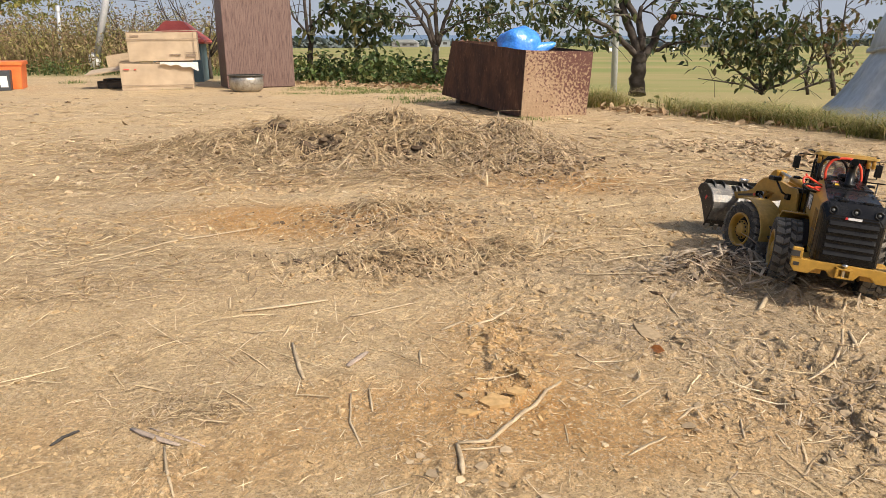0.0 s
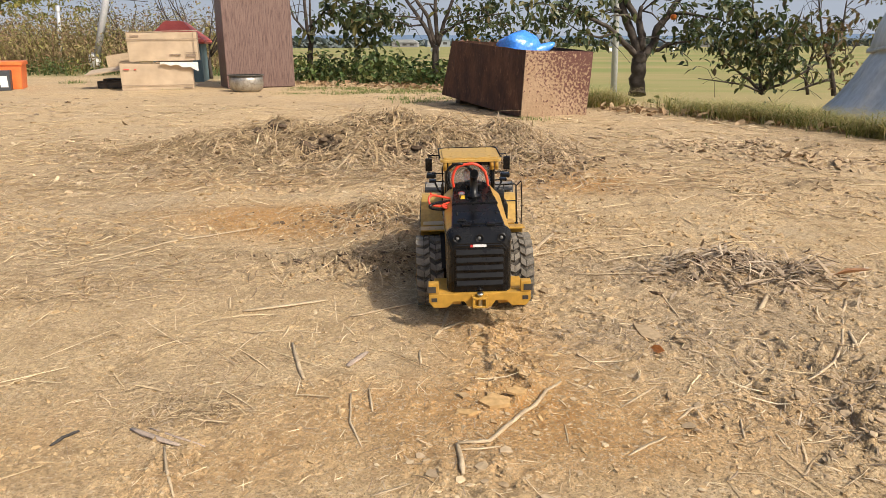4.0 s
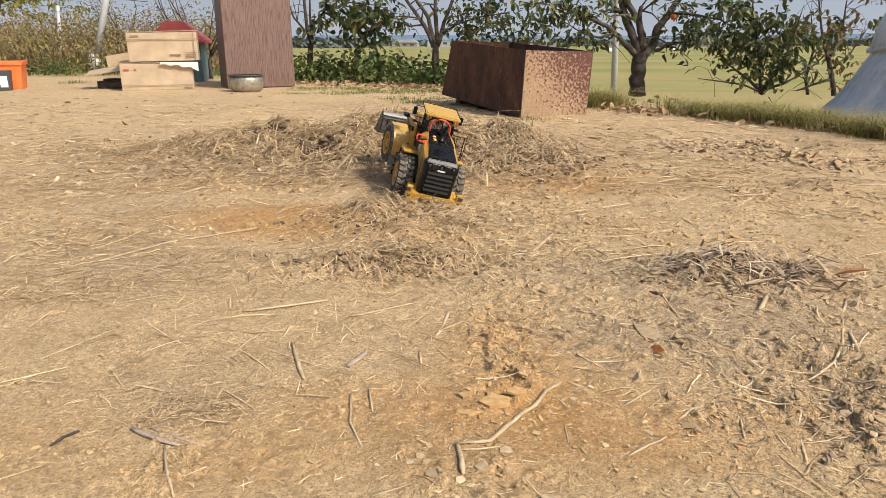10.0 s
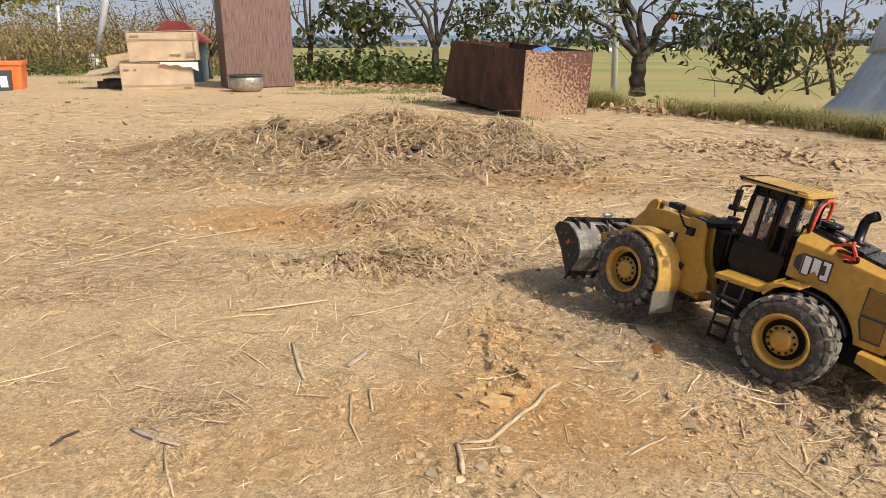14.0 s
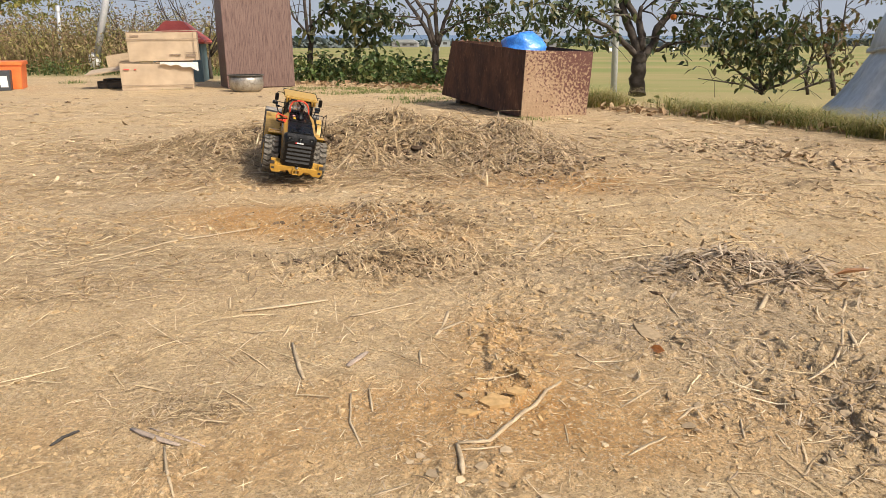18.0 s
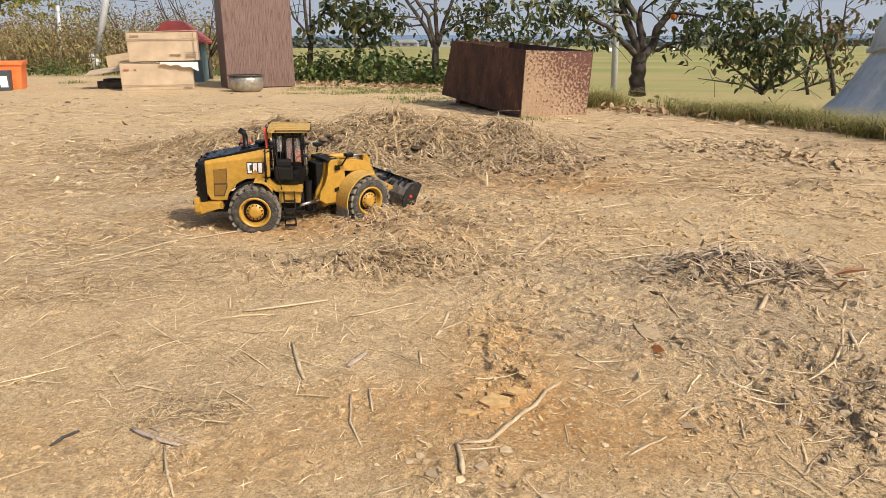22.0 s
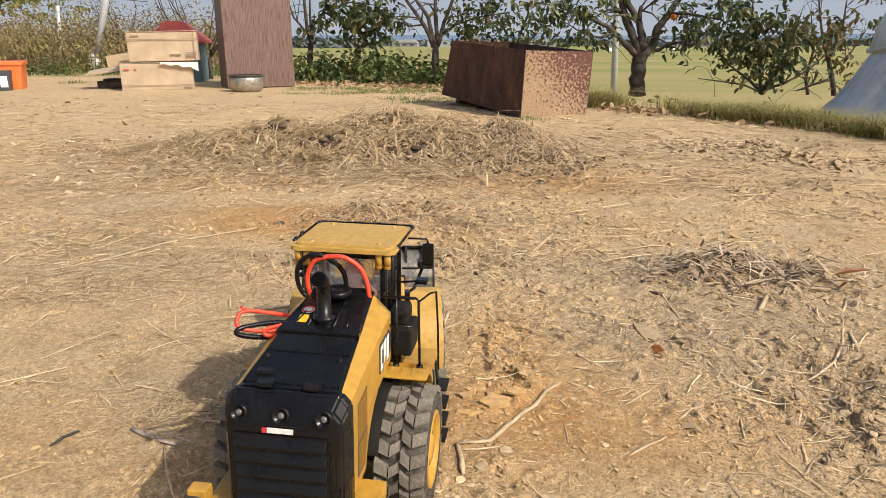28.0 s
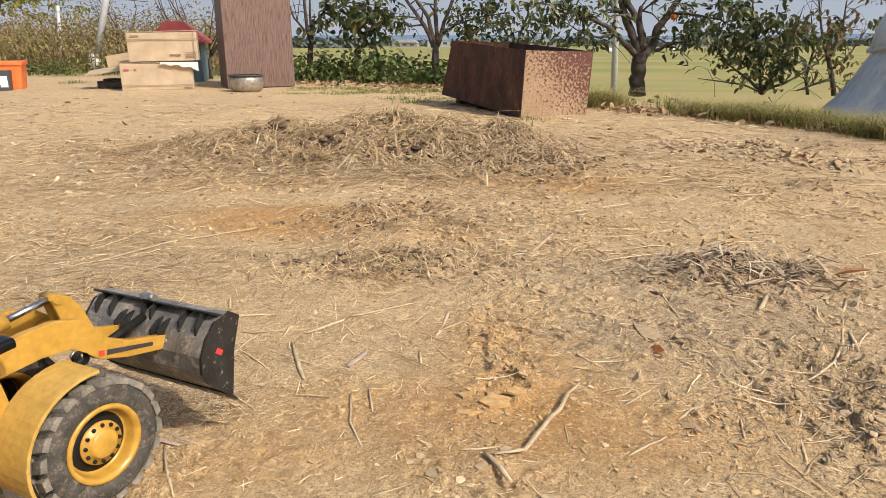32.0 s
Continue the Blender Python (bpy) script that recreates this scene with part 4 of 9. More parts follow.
for s in (-1, 1):
    bm = bmesh.new()
    tube(bm, [(0.104, s * 0.040, 0.2105), (0.106, s * 0.062, 0.2105), (0.1065, s * 0.0635, 0.206), (0.1065, s * 0.0635, 0.182), (0.104, s * 0.05, 0.181), (0.102, s * 0.039, 0.181)], 0.0011, 6)
    block(bm, 0.1035, 0.1085, s * 0.0635 - 0.0055, s * 0.0635 + 0.0055, 0.1845, 0.206, 0.0016)
    part("mirror", bm, BLACK, cab, "black wing mirror on a wire arm")
    bm = bmesh.new()
    tube(bm, [(0.104, s * 0.038, 0.1665), (0.106, s * 0.056, 0.168)], 0.0012, 6)
    block(bm, 0.1, 0.112, s * 0.058 - 0.006, s * 0.058 + 0.006, 0.166, 0.1705, 0.0016)
    part("lower_mirror", bm, BLACK, cab)

# rear fenders, platforms, ladders and handrails
for s in (-1, 1):
    lo, hi = min(s * 0.036, s * 0.0755), max(s * 0.036, s * 0.0755)
    bm = bmesh.new()
    ledge = [(0.04, 0.0985), (0.034, 0.1105), (0.022, 0.1168), (0.002, 0.1178), (0.0005, 0.1172), (0.0005, 0.116), (0.0175, 0.1145), (0.029, 0.107), (0.037, 0.0955)]
    prism(bm, ledge, min(s * 0.036, s * 0.08), max(s * 0.036, s * 0.08), 0.0008)
    prism(bm, [(0.0305, 0.1165), (0.046, 0.102), (0.1, 0.1005), (0.1, 0.0935), (0.044, 0.0955), (0.0305, 0.1115)], lo, hi, 0.001)
    fender = part("rear_fender", bm, YELLOW, loader, "yellow fender and walkway")
    bm = bmesh.new()
    for k in range(3):
        y = s * (0.047 + 0.0095 * k)
        block(bm, 0.006, 0.02, y - 0.0006, y + 0.0006, 0.1165, 0.1182)
    part("grip_ribs", bm, YELLOW, fender)
    bm = bmesh.new()
    arch = [(0.0575 * math.cos(radians(a)), AXLE_Z + 0.0575 * math.sin(radians(a))) for a in range(25, 160, 12)]
    arch += [(0.0545 * math.cos(radians(a)), AXLE_Z + 0.0545 * math.sin(radians(a))) for a in range(157, 22, -12)]
    prism(bm, arch, min(s * 0.03, s * 0.05), max(s * 0.03, s * 0.05))
    part("wheel_arch", bm, BLACK_MATT, fender)
    bm = bmesh.new()
    for x in (0.061, 0.083):
        tube(bm, [(x, s * 0.076, 0.096), (x + 0.001, s * 0.083, 0.02)], 0.0016, 6)
    for z in (0.023, 0.041, 0.059, 0.077):
        block(bm, 0.0605, 0.0845, s * 0.0835 - 0.006, s * 0.0835 + 0.004, z - 0.0012, z + 0.0012, 0.0005)
    part("ladder", bm, BLACK_MATT, loader, "black access ladder")
    bm = bmesh.new()
    block(bm, 0.05, 0.095, min(s * 0.03, s * 0.07), max(s * 0.03, s * 0.07), 0.068, 0.0935, 0.003)
    part("tank", bm, YELLOW if s < 0 else BLACK_MATT, loader)
    bm = bmesh.new()
    for y in (0.049, 0.07):
        lathe(bm, [(0.003, 0.1155), (0.003, 0.1182), (0, 0.1184)], 8, "Z", Matrix.Translation((0.025, s * y, 0)))
    tube(bm, [(0.025, s * 0.049, 0.117), (0.025, s * 0.0495, 0.18)], 0.0012, 6)
    tube(bm, [(0.042, s * 0.036, 0.1795), (0.025, s * 0.0375, 0.1795), (0.025, s * 0.066, 0.18), (0.0255, s * 0.0685, 0.178), (0.025, s * 0.07, 0.117)], 0.0013, 6)
    tube(bm, [(0.042, s * 0.036, 0.1535), (0.025, s * 0.0375, 0.1535), (0.025, s * 0.0688, 0.1535)], 0.001, 6)
    tube(bm, [(0.0255, s * 0.068, 0.176), (0.034, s * 0.077, 0.182), (0.05, s * 0.08, 0.178), (0.052, s * 0.082, 0.14), (0.058, s * 0.082, 0.1)], 0.001, 6)
    if s < 0:
        part("handrail", bm, BLACK, loader, "black wire handrail")
    else:
        bm.free()
        bm = bmesh.new()
        tube(bm, [(0.108, s * 0.042, 0.108), (0.11, s * 0.043, 0.16), (0.109, s * 0.04, 0.168)], 0.0011, 6)
        part("handrail", bm, BLACK, loader, "black wire grab rail")
        bm = bmesh.new()
        tube(bm, [(0.058, s * 0.042, 0.14), (0.058, s * 0.043, 0.2), (0.06, s * 0.04, 0.206)], 0.0011, 6)
        part("handrail", bm, BLACK, loader, "black wire grab rail")

# ---- front frame: tower plates, fenders, lamps ----
bm = bmesh.new()
tower = [(0.004, 0.062), (0.02, 0.05), (0.06, 0.05), (0.075, 0.062), (0.07, 0.13), (0.058, 0.148), (0.036, 0.147), (0.03, 0.138), (0.026, 0.112), (0.018, 0.092), (0.008, 0.08)]
for s in (-1, 1):
    prism(bm, tower, min(s * 0.018, s * 0.0235), max(s * 0.018, s * 0.0235), 0.0008)
    prism(bm, tower, min(s * 0.036, s * 0.0405), max(s * 0.036, s * 0.0405), 0.0008)
block(bm, 0.02, 0.135, -0.028, 0.028, 0.04, 0.066, 0.003)
front = part("front_frame", bm, YELLOW, loader, "yellow loader tower of two plates")
bm = bmesh.new()
block(bm, 0.012, 0.06, -0.0175, 0.0175, 0.066, 0.139, 0.003)
block(bm, 0.03, 0.062, -0.034, 0.034, 0.14, 0.1475, 0.002)
block(bm, FRONT_AXLE - 0.012, FRONT_AXLE + 0.012, -0.05, 0.05, 0.042, 0.064, 0.004)
part("valve_block", bm, BLACK_MATT, front)
for s in (-1, 1):
    bm = bmesh.new()
    arch = [(FRONT_AXLE + 0.0625 * math.cos(radians(a)), AXLE_Z + 0.0625 * math.sin(radians(a))) for a in range(78, 200, 8)]
    arch += [(FRONT_AXLE + 0.0595 * math.cos(radians(a)), AXLE_Z + 0.0595 * math.sin(radians(a))) for a in range(198, 74, -8)]
    prism(bm, arch, min(s * 0.04, s * 0.0845), max(s * 0.04, s * 0.0845), 0.0008)
    part("front_fender", bm, YELLOW_PALE, front, "pale yellow curved front fender with dust patches")
    bm = bmesh.new()
    block(bm, -0.0012, 0.0012, -0.0225, 0.0225, -0.031, 0.0, 0.0004, Matrix.Translation((FRONT_AXLE - 0.0605, s * 0.0655, 0.044)) @ Matrix.Rotation(radians(7), 4, "Y"))
    part("mudflap", bm, MUDFLAP, front, "grey ribbed rubber mudflap")
    bm = bmesh.new()
    tube(bm, [(0.05, s * 0.041, 0.13), (0.056, s * 0.052, 0.136), (0.066, s * 0.062, 0.158)], 0.0018, 8)
    block(bm, 0.045, 0.055, s * 0.043 - 0.004, s * 0.043 + 0.004, 0.124, 0.135, 0.001)
    block(bm, 0.058, 0.075, s * 0.064 - 0.0085, s * 0.064 + 0.0085, 0.156, 0.164, 0.0025)
    lamp = part("headlight", bm, BLACK, front, "black headlight on a stalk")
    bm = bmesh.new()
    tube(bm, [(-0.04, s * 0.03, 0.056), (0.0, s * 0.03, 0.058)], 0.0035, 10)
    tube(bm, [(0.0, s * 0.03, 0.058), (0.025, s * 0.028, 0.06)], 0.002, 8)
    part("steering_cylinder", bm, STEEL, front, "bright steel steering cylinder")

# ---- boom: origin at its pivot, x towards the bucket pin ----
bm = bmesh.new()
arm = [(-0.009, -0.006), (-0.008, 0.009), (0.012, 0.017), (0.045, 0.03), (0.07, 0.036), (0.09, 0.035), (0.105, 0.027), (0.12, 0.014), (0.14, 0.009), (BOOM + 0.002, 0.0065),
       (BOOM + 0.0075, 0.0), (BOOM + 0.002, -0.0065), (0.14, -0.007), (0.112, -0.004), (0.098, 0.004), (0.085, 0.01), (0.06, 0.007), (0.03, -0.002)]
for s in (-1, 1):
    prism(bm, arm, min(s * 0.0265, s * 0.0345), max(s * 0.0265, s * 0.0345), 0.0012)
tube(bm, [(0.098, -0.027, 0.016), (0.098, 0.027, 0.016)], 0.0085, 16)
boom = part("boom", bm, YELLOW, loader, "yellow lift arms with a cross tube")
for s in (-1, 1):
    bm = bmesh.new()
    lathe(bm, [(0.0065, s * 0.0345), (0.0062, s * 0.0375), (0.003, s * 0.0383), (0, s * 0.0383)], 16, "Y", Matrix.Translation((BOOM, 0, 0)))
    lathe(bm, [(0.0045, s * 0.0345), (0.0043, s * 0.0365), (0, s * 0.0368)], 14, "Y", Matrix.Translation((0.088, 0, 0.004)))
    part("pin", bm, STEEL, boom, "steel pivot pin")
    bm = bmesh.new()
    prism(bm, [(0.118, -0.0008), (0.166, -0.0008), (0.166, 0.0028), (0.118, 0.004)], s * 0.0345, s * 0.0349)
    part("arm_print", bm, INK, boom, "dark maker's lettering shown as a bar")
    bm = bmesh.new()
    prism(bm, [(0.11, -0.0008), (0.1155, -0.0008), (0.1155, 0.004), (0.11, 0.0045)], s * 0.0345, s * 0.0349)
    part("arm_mark", bm, RED_PRINT, boom)
    bm = bmesh.new()
    tube(bm, [(0.02, s * 0.041, -0.05), (0.06, s * 0.041, -0.02)], 0.0042, 12)
    tube(bm, [(0.06, s * 0.041, -0.02), (0.09, s * 0.041, 0.003)], 0.0026, 12, 1)
    lathe(bm, [(0.0055, s * 0.036), (0.0055, s * 0.045)], 12, "Y", Matrix.Translation((0.089, 0, 0.003)))
    part("lift_cylinder", bm, [BLACK_MATT, STEEL], boom, "black lift cylinder with bright rod")
bm = bmesh.new()
lever = [(0.083, 0.048), (0.089, 0.053), (0.1, 0.05), (0.112, 0.038), (0.128, 0.012), (0.134, -0.006), (0.128, -0.01), (0.118, 0.002), (0.1, 0.016), (0.092, 0.03)]
for s in (-1, 1):
    prism(bm, lever, s * 0.0065 - 0.0022, s * 0.0065 + 0.0022, 0.0008)
tube(bm, [(0.088, -0.011, 0.0485), (0.088, 0.011, 0.0485)], 0.004, 12)
part("tilt_lever", bm, YELLOW, boom, "yellow tilt lever")
bm = bmesh.new()
tube(bm, [(0.0, 0, 0.014), (0.05, 0, 0.034)], 0.0075, 14)
tube(bm, [(0.05, 0, 0.034), (0.088, 0, 0.0485)], 0.003, 10, 1)
part("tilt_cylinder", bm, [YELLOW, STEEL], boom, "yellow tilt cylinder")
bm = bmesh.new()
tube(bm, [(0.131, 0, -0.006), (BOOM - 0.002, 0, 0.02)], 0.004, 8)
block(bm, 0.126, 0.136, -0.006, 0.006, -0.011, 0.0, 0.001)
part("tilt_link", bm, BLACK_MATT, boom)

# ---- bucket: origin at its pin, mouth forward ----
BW = 0.086
inner = [(0.032, 0.052), (0.012, 0.05), (0.004, 0.044), (-0.004, 0.03), (-0.006, 0.012), (-0.002, -0.01), (0.01, -0.026), (0.026, -0.034), (0.082, -0.04)]
outer = [(0.084, -0.0425), (0.024, -0.0375), (0.006, -0.0295), (-0.0058, -0.012), (-0.0098, 0.011), (-0.0078, 0.032), (0.001, 0.0475), (0.011, 0.0535), (0.032, 0.055)]
bm = bmesh.new()
BK = 0.76
small = lambda pts: [(BK * px_ * (0.84 if px_ > 0 else 1), BK * pz_) for px_, pz_ in pts]
prism(bm, small(inner + outer), -BW, BW, 0.0005)
bucket = part("bucket", bm, WORN, loader, "scratched black bucket caked with dry mud")
for s in (-1, 1):
    bm = bmesh.new()
    prism(bm, small([(0.034, 0.0555), (0.011, 0.0545), (-0.008, 0.033), (-0.0105, 0.011), (-0.0064, -0.0125), (0.0055, -0.0305), (0.024, -0.0385), (0.084, -0.0435), (0.072, -0.024), (0.05, 0.012)]), s * BW - 0.0015, s * BW + 0.0015, 0.0005)
    cheek = part("cheek", bm, SCRATCHED, bucket)
    bm = bmesh.new()
    prism(bm, small([(0.014, 0.0), (0.027, 0.0), (0.027, 0.007), (0.014, 0.007)]), s * BW + s * 0.0016, s * BW + s * 0.002)
    part("side_sticker", bm, RED_PRINT, bucket, "small red and white sticker")
bm = bmesh.new()
prism(bm, small([(0.07, -0.0432), (0.094, -0.0452), (0.095, -0.0436), (0.072, -0.0392)]), -BW - 0.002, BW + 0.002, 0.0004)
part("cutting_edge", bm, SCRATCHED, bucket, "worn cutting edge")
for k in range(9):
    bm = bmesh.new()
    y = (k - 4) * BW * 0.232
    prism(bm, small([(0.086, -0.0462), (0.106, -0.0476), (0.107, -0.0466), (0.088, -0.0418), (0.08, -0.041)]), y - 0.0048, y + 0.0048, 0.0005)
    part("tooth", bm, WORN, bucket, "worn bucket tooth")
for y in (-0.031, -0.021, -0.006, 0.006, 0.021, 0.031):
    bm = bmesh.new()
    prism(bm, small([(-0.006, 0.03), (-0.016, 0.02), (-0.02, 0.006), (-0.013, -0.004), (-0.0075, -0.01), (-0.0088, 0.012)] if abs(y) > 0.01 else
          [(0.0, 0.046), (-0.012, 0.042), (-0.016, 0.034), (-0.009, 0.02)]), y - 0.0016, y + 0.0016, 0.0004)
    part("lug", bm, SCRATCHED, bucket, "black mounting lug")
for y in (-0.072, -0.05, 0.05, 0.072):
    bm = bmesh.new()
    prism(bm, small([(0.006, 0.047), (-0.004, 0.04), (-0.0085, 0.028), (-0.0095, 0.012), (-0.017, 0.024), (-0.014, 0.044)]), y - 0.0012, y + 0.0012)
    part("stiffener", bm, SCRATCHED, bucket)
bm = bmesh.new()
prism(bm, small([(0.008, 0.0485), (-0.014, 0.0445), (-0.016, 0.0425), (-0.013, 0.0415), (0.004, 0.0445)]), -BW, BW, 0.0004)
part("top_flange", bm, SCRATCHED, bucket, "black flange along the bucket's top")
bm = bmesh.new()
tube(bm, [(0, -0.042, 0), (0, 0.042, 0)], 0.0045, 12)
tube(bm, [(-0.014, -0.009, 0.036), (-0.014, 0.009, 0.036)], 0.0035, 12)
part("bucket_pin", bm, STEEL, bucket)

# ---- plants and litter helpers ----


def toned(name, tones, rough=0.8, translucent=0.0, spec=0.3, grain=0.25):
    """A material whose colour varies from piece to piece of a mesh, with grain along it."""
    m = bpy.data.materials.new(name)
    m.use_nodes = True
    n, l = m.node_tree.nodes, m.node_tree.links
    bs = n["Principled BSDF"]
    bs.inputs["Roughness"].default_value, bs.inputs["Specular IOR Level"].default_value = rough, spec
    geo = n.new("ShaderNodeNewGeometry")
    ramp = n.new("ShaderNodeValToRGB")
    ramp.color_ramp.elements.remove(ramp.color_ramp.elements[1])
    for i, c in enumerate(tones):
        e = ramp.color_ramp.elements[0] if i == 0 else ramp.color_ramp.elements.new(i / (len(tones) - 1))
        e.color = (*c, 1)
    l.new(geo.outputs["Random Per Island"], ramp.inputs[0])
    tc = n.new("ShaderNodeTexCoord")
    nz = n.new("ShaderNodeTexNoise")
    nz.inputs["Scale"].default_value, nz.inputs["Detail"].default_value = 130, 4
    l.new(tc.outputs["Object"], nz.inputs["Vector"])
    mr = n.new("ShaderNodeMapRange")
    mr.inputs["From Min"].default_value, mr.inputs["From Max"].default_value = 0.3, 0.7
    mr.inputs["To Min"].default_value, mr.inputs["To Max"].default_value = 1 - grain, 1 + 0.8 * grain
    l.new(nz.outputs["Fac"], mr.inputs[0])
    hs = n.new("ShaderNodeHueSaturation")
    l.new(mr.outputs[0], hs.inputs["Value"])
    l.new(ramp.outputs[0], hs.inputs["Color"])
    l.new(hs.outputs[0], bs.inputs["Base Color"])
    if translucent:
        tr = n.new("ShaderNodeBsdfTranslucent")
        l.new(hs.outputs[0], tr.inputs["Color"])
        mx = n.new("ShaderNodeMixShader")
        mx.inputs[0].default_value = translucent
        l.new(bs.outputs[0], mx.inputs[1])
        l.new(tr.outputs[0], mx.inputs[2])
        l.new(mx.outputs[0], n["Material Output"].inputs[0])
    return m


STRAW = toned("straw", [(0.2, 0.13, 0.068), (0.44, 0.31, 0.17), (0.58, 0.43, 0.245), (0.7, 0.54, 0.325), (0.48, 0.345, 0.19), (0.36, 0.245, 0.13), (0.78, 0.63, 0.4)], 0.7, 0.15)
STRAW_PALE = toned("pale_straw", [(0.46, 0.33, 0.185), (0.6, 0.45, 0.265), (0.7, 0.545, 0.335), (0.78, 0.625, 0.4), (0.54, 0.395, 0.225), (0.84, 0.7, 0.47)], 0.65, 0.15)
CHAFF = toned("grey_chaff", [(0.18, 0.125, 0.075), (0.37, 0.27, 0.17), (0.48, 0.36, 0.23), (0.56, 0.43, 0.285), (0.28, 0.195, 0.12), (0.64, 0.5, 0.34)], 0.85)
CHAFF_DARK = toned("dark_litter", [(0.2, 0.135, 0.08), (0.29, 0.2, 0.12), (0.38, 0.27, 0.16), (0.46, 0.34, 0.21), (0.25, 0.17, 0.1)], 0.9)
CLOD_PALE = toned("crust", [(0.31, 0.225, 0.135), (0.37, 0.275, 0.17), (0.41, 0.31, 0.195), (0.35, 0.26, 0.165), (0.46, 0.35, 0.225)], 0.95, spec=0.05)
HUSK = toned("husks", [(0.34, 0.24, 0.14), (0.46, 0.34, 0.2), (0.56, 0.43, 0.27), (0.66, 0.53, 0.34)], 0.9)
STALK = toned("rotted_stalks", [(0.15, 0.105, 0.068), (0.32, 0.235, 0.155), (0.46, 0.355, 0.24), (0.22, 0.16, 0.105), (0.6, 0.48, 0.34), (0.39, 0.295, 0.2)], 0.85)
# Damp earth, darkened further to carry the shade in gaps of the heaps.
DAMP_SHADE = toned("damp_shaded_earth", [(0.07, 0.046, 0.028), (0.11, 0.074, 0.046), (0.16, 0.11, 0.068)], 0.9)
CLOD = toned("clods", [(0.37, 0.25, 0.125), (0.43, 0.3, 0.16), (0.47, 0.335, 0.185), (0.4, 0.275, 0.145), (0.5, 0.365, 0.21)], 0.95, spec=0.05)
CLOD_ORANGE = toned("orange_crust", [(0.42, 0.265, 0.115), (0.5, 0.325, 0.15), (0.56, 0.385, 0.19), (0.47, 0.3, 0.135)], 0.95, spec=0.05)
STICK = material("dry_stick", (0.4, 0.295, 0.175), (0.58, 0.45, 0.29), 0.75, scale=30, bump=0.4, stretch=(1, 1, 1), per_object=0.15)
GREYSTICK = material("grey_stick", (0.29, 0.22, 0.165), (0.46, 0.36, 0.28), 0.85, scale=40, bump=0.5)
BARK = material("bark", (0.035, 0.027, 0.022), (0.095, 0.075, 0.06), 0.9, scale=16, bump=0.8)
LEAF = toned("persimmon_leaves", [(0.028, 0.045, 0.02), (0.055, 0.08, 0.03), (0.09, 0.12, 0.045), (0.06, 0.09, 0.032), (0.2, 0.18, 0.06), (0.04, 0.065, 0.025), (0.14, 0.1, 0.045)], 0.4, 0.3, 0.5)
LEAF_DRY = toned("browning_leaves", [(0.08, 0.1, 0.03), (0.15, 0.12, 0.045), (0.2, 0.11, 0.06), (0.06, 0.1, 0.03), (0.24, 0.18, 0.07)], 0.6, 0.25)
HEDGE = toned("hedge_leaves", [(0.045, 0.08, 0.026), (0.09, 0.14, 0.038), (0.15, 0.2, 0.06), (0.035, 0.065, 0.022), (0.22, 0.21, 0.07), (0.06, 0.1, 0.03)], 0.5, 0.25)
GRASS = toned("verge_grass", [(0.11, 0.15, 0.04), (0.33, 0.32, 0.09), (0.56, 0.43, 0.2), (0.2, 0.24, 0.06), (0.64, 0.5, 0.27), (0.15, 0.19, 0.05), (0.46, 0.38, 0.15)], 0.6, 0.35)
LAWN = toned("short_grass", [(0.09, 0.16, 0.03), (0.14, 0.22, 0.05), (0.22, 0.24, 0.07), (0.3, 0.26, 0.1)], 0.6, 0.3)
WEEDS = toned("autumn_weeds", [(0.24, 0.145, 0.09), (0.32, 0.22, 0.12), (0.17, 0.16, 0.055), (0.2, 0.125, 0.08), (0.38, 0.3, 0.14), (0.13, 0.13, 0.045), (0.4, 0.37, 0.12), (0.26, 0.16, 0.1)], 0.85, 0.15)
LEAF_GREEN = toned("bank_leaves", [(0.1, 0.12, 0.03), (0.2, 0.2, 0.05), (0.3, 0.28, 0.07), (0.14, 0.15, 0.04), (0.36, 0.3, 0.08)], 0.5, 0.3)
# Woods tinted blue-grey: distance haze is mixed into the colour.
HAZED_FOREST = toned("far_woods", [(0.09, 0.115, 0.115), (0.11, 0.135, 0.13), (0.13, 0.15, 0.14), (0.14, 0.15, 0.14)], 0.95, 0.0)
DRYLEAF = toned("fallen_leaves", [(0.34, 0.22, 0.12), (0.46, 0.33, 0.19), (0.24, 0.15, 0.08), (0.55, 0.42, 0.26), (0.3, 0.17, 0.09)], 0.7, 0.15)


def stuff(name, me, label, category):
    return tagged(new(name, me), label, category, kind="stuff")


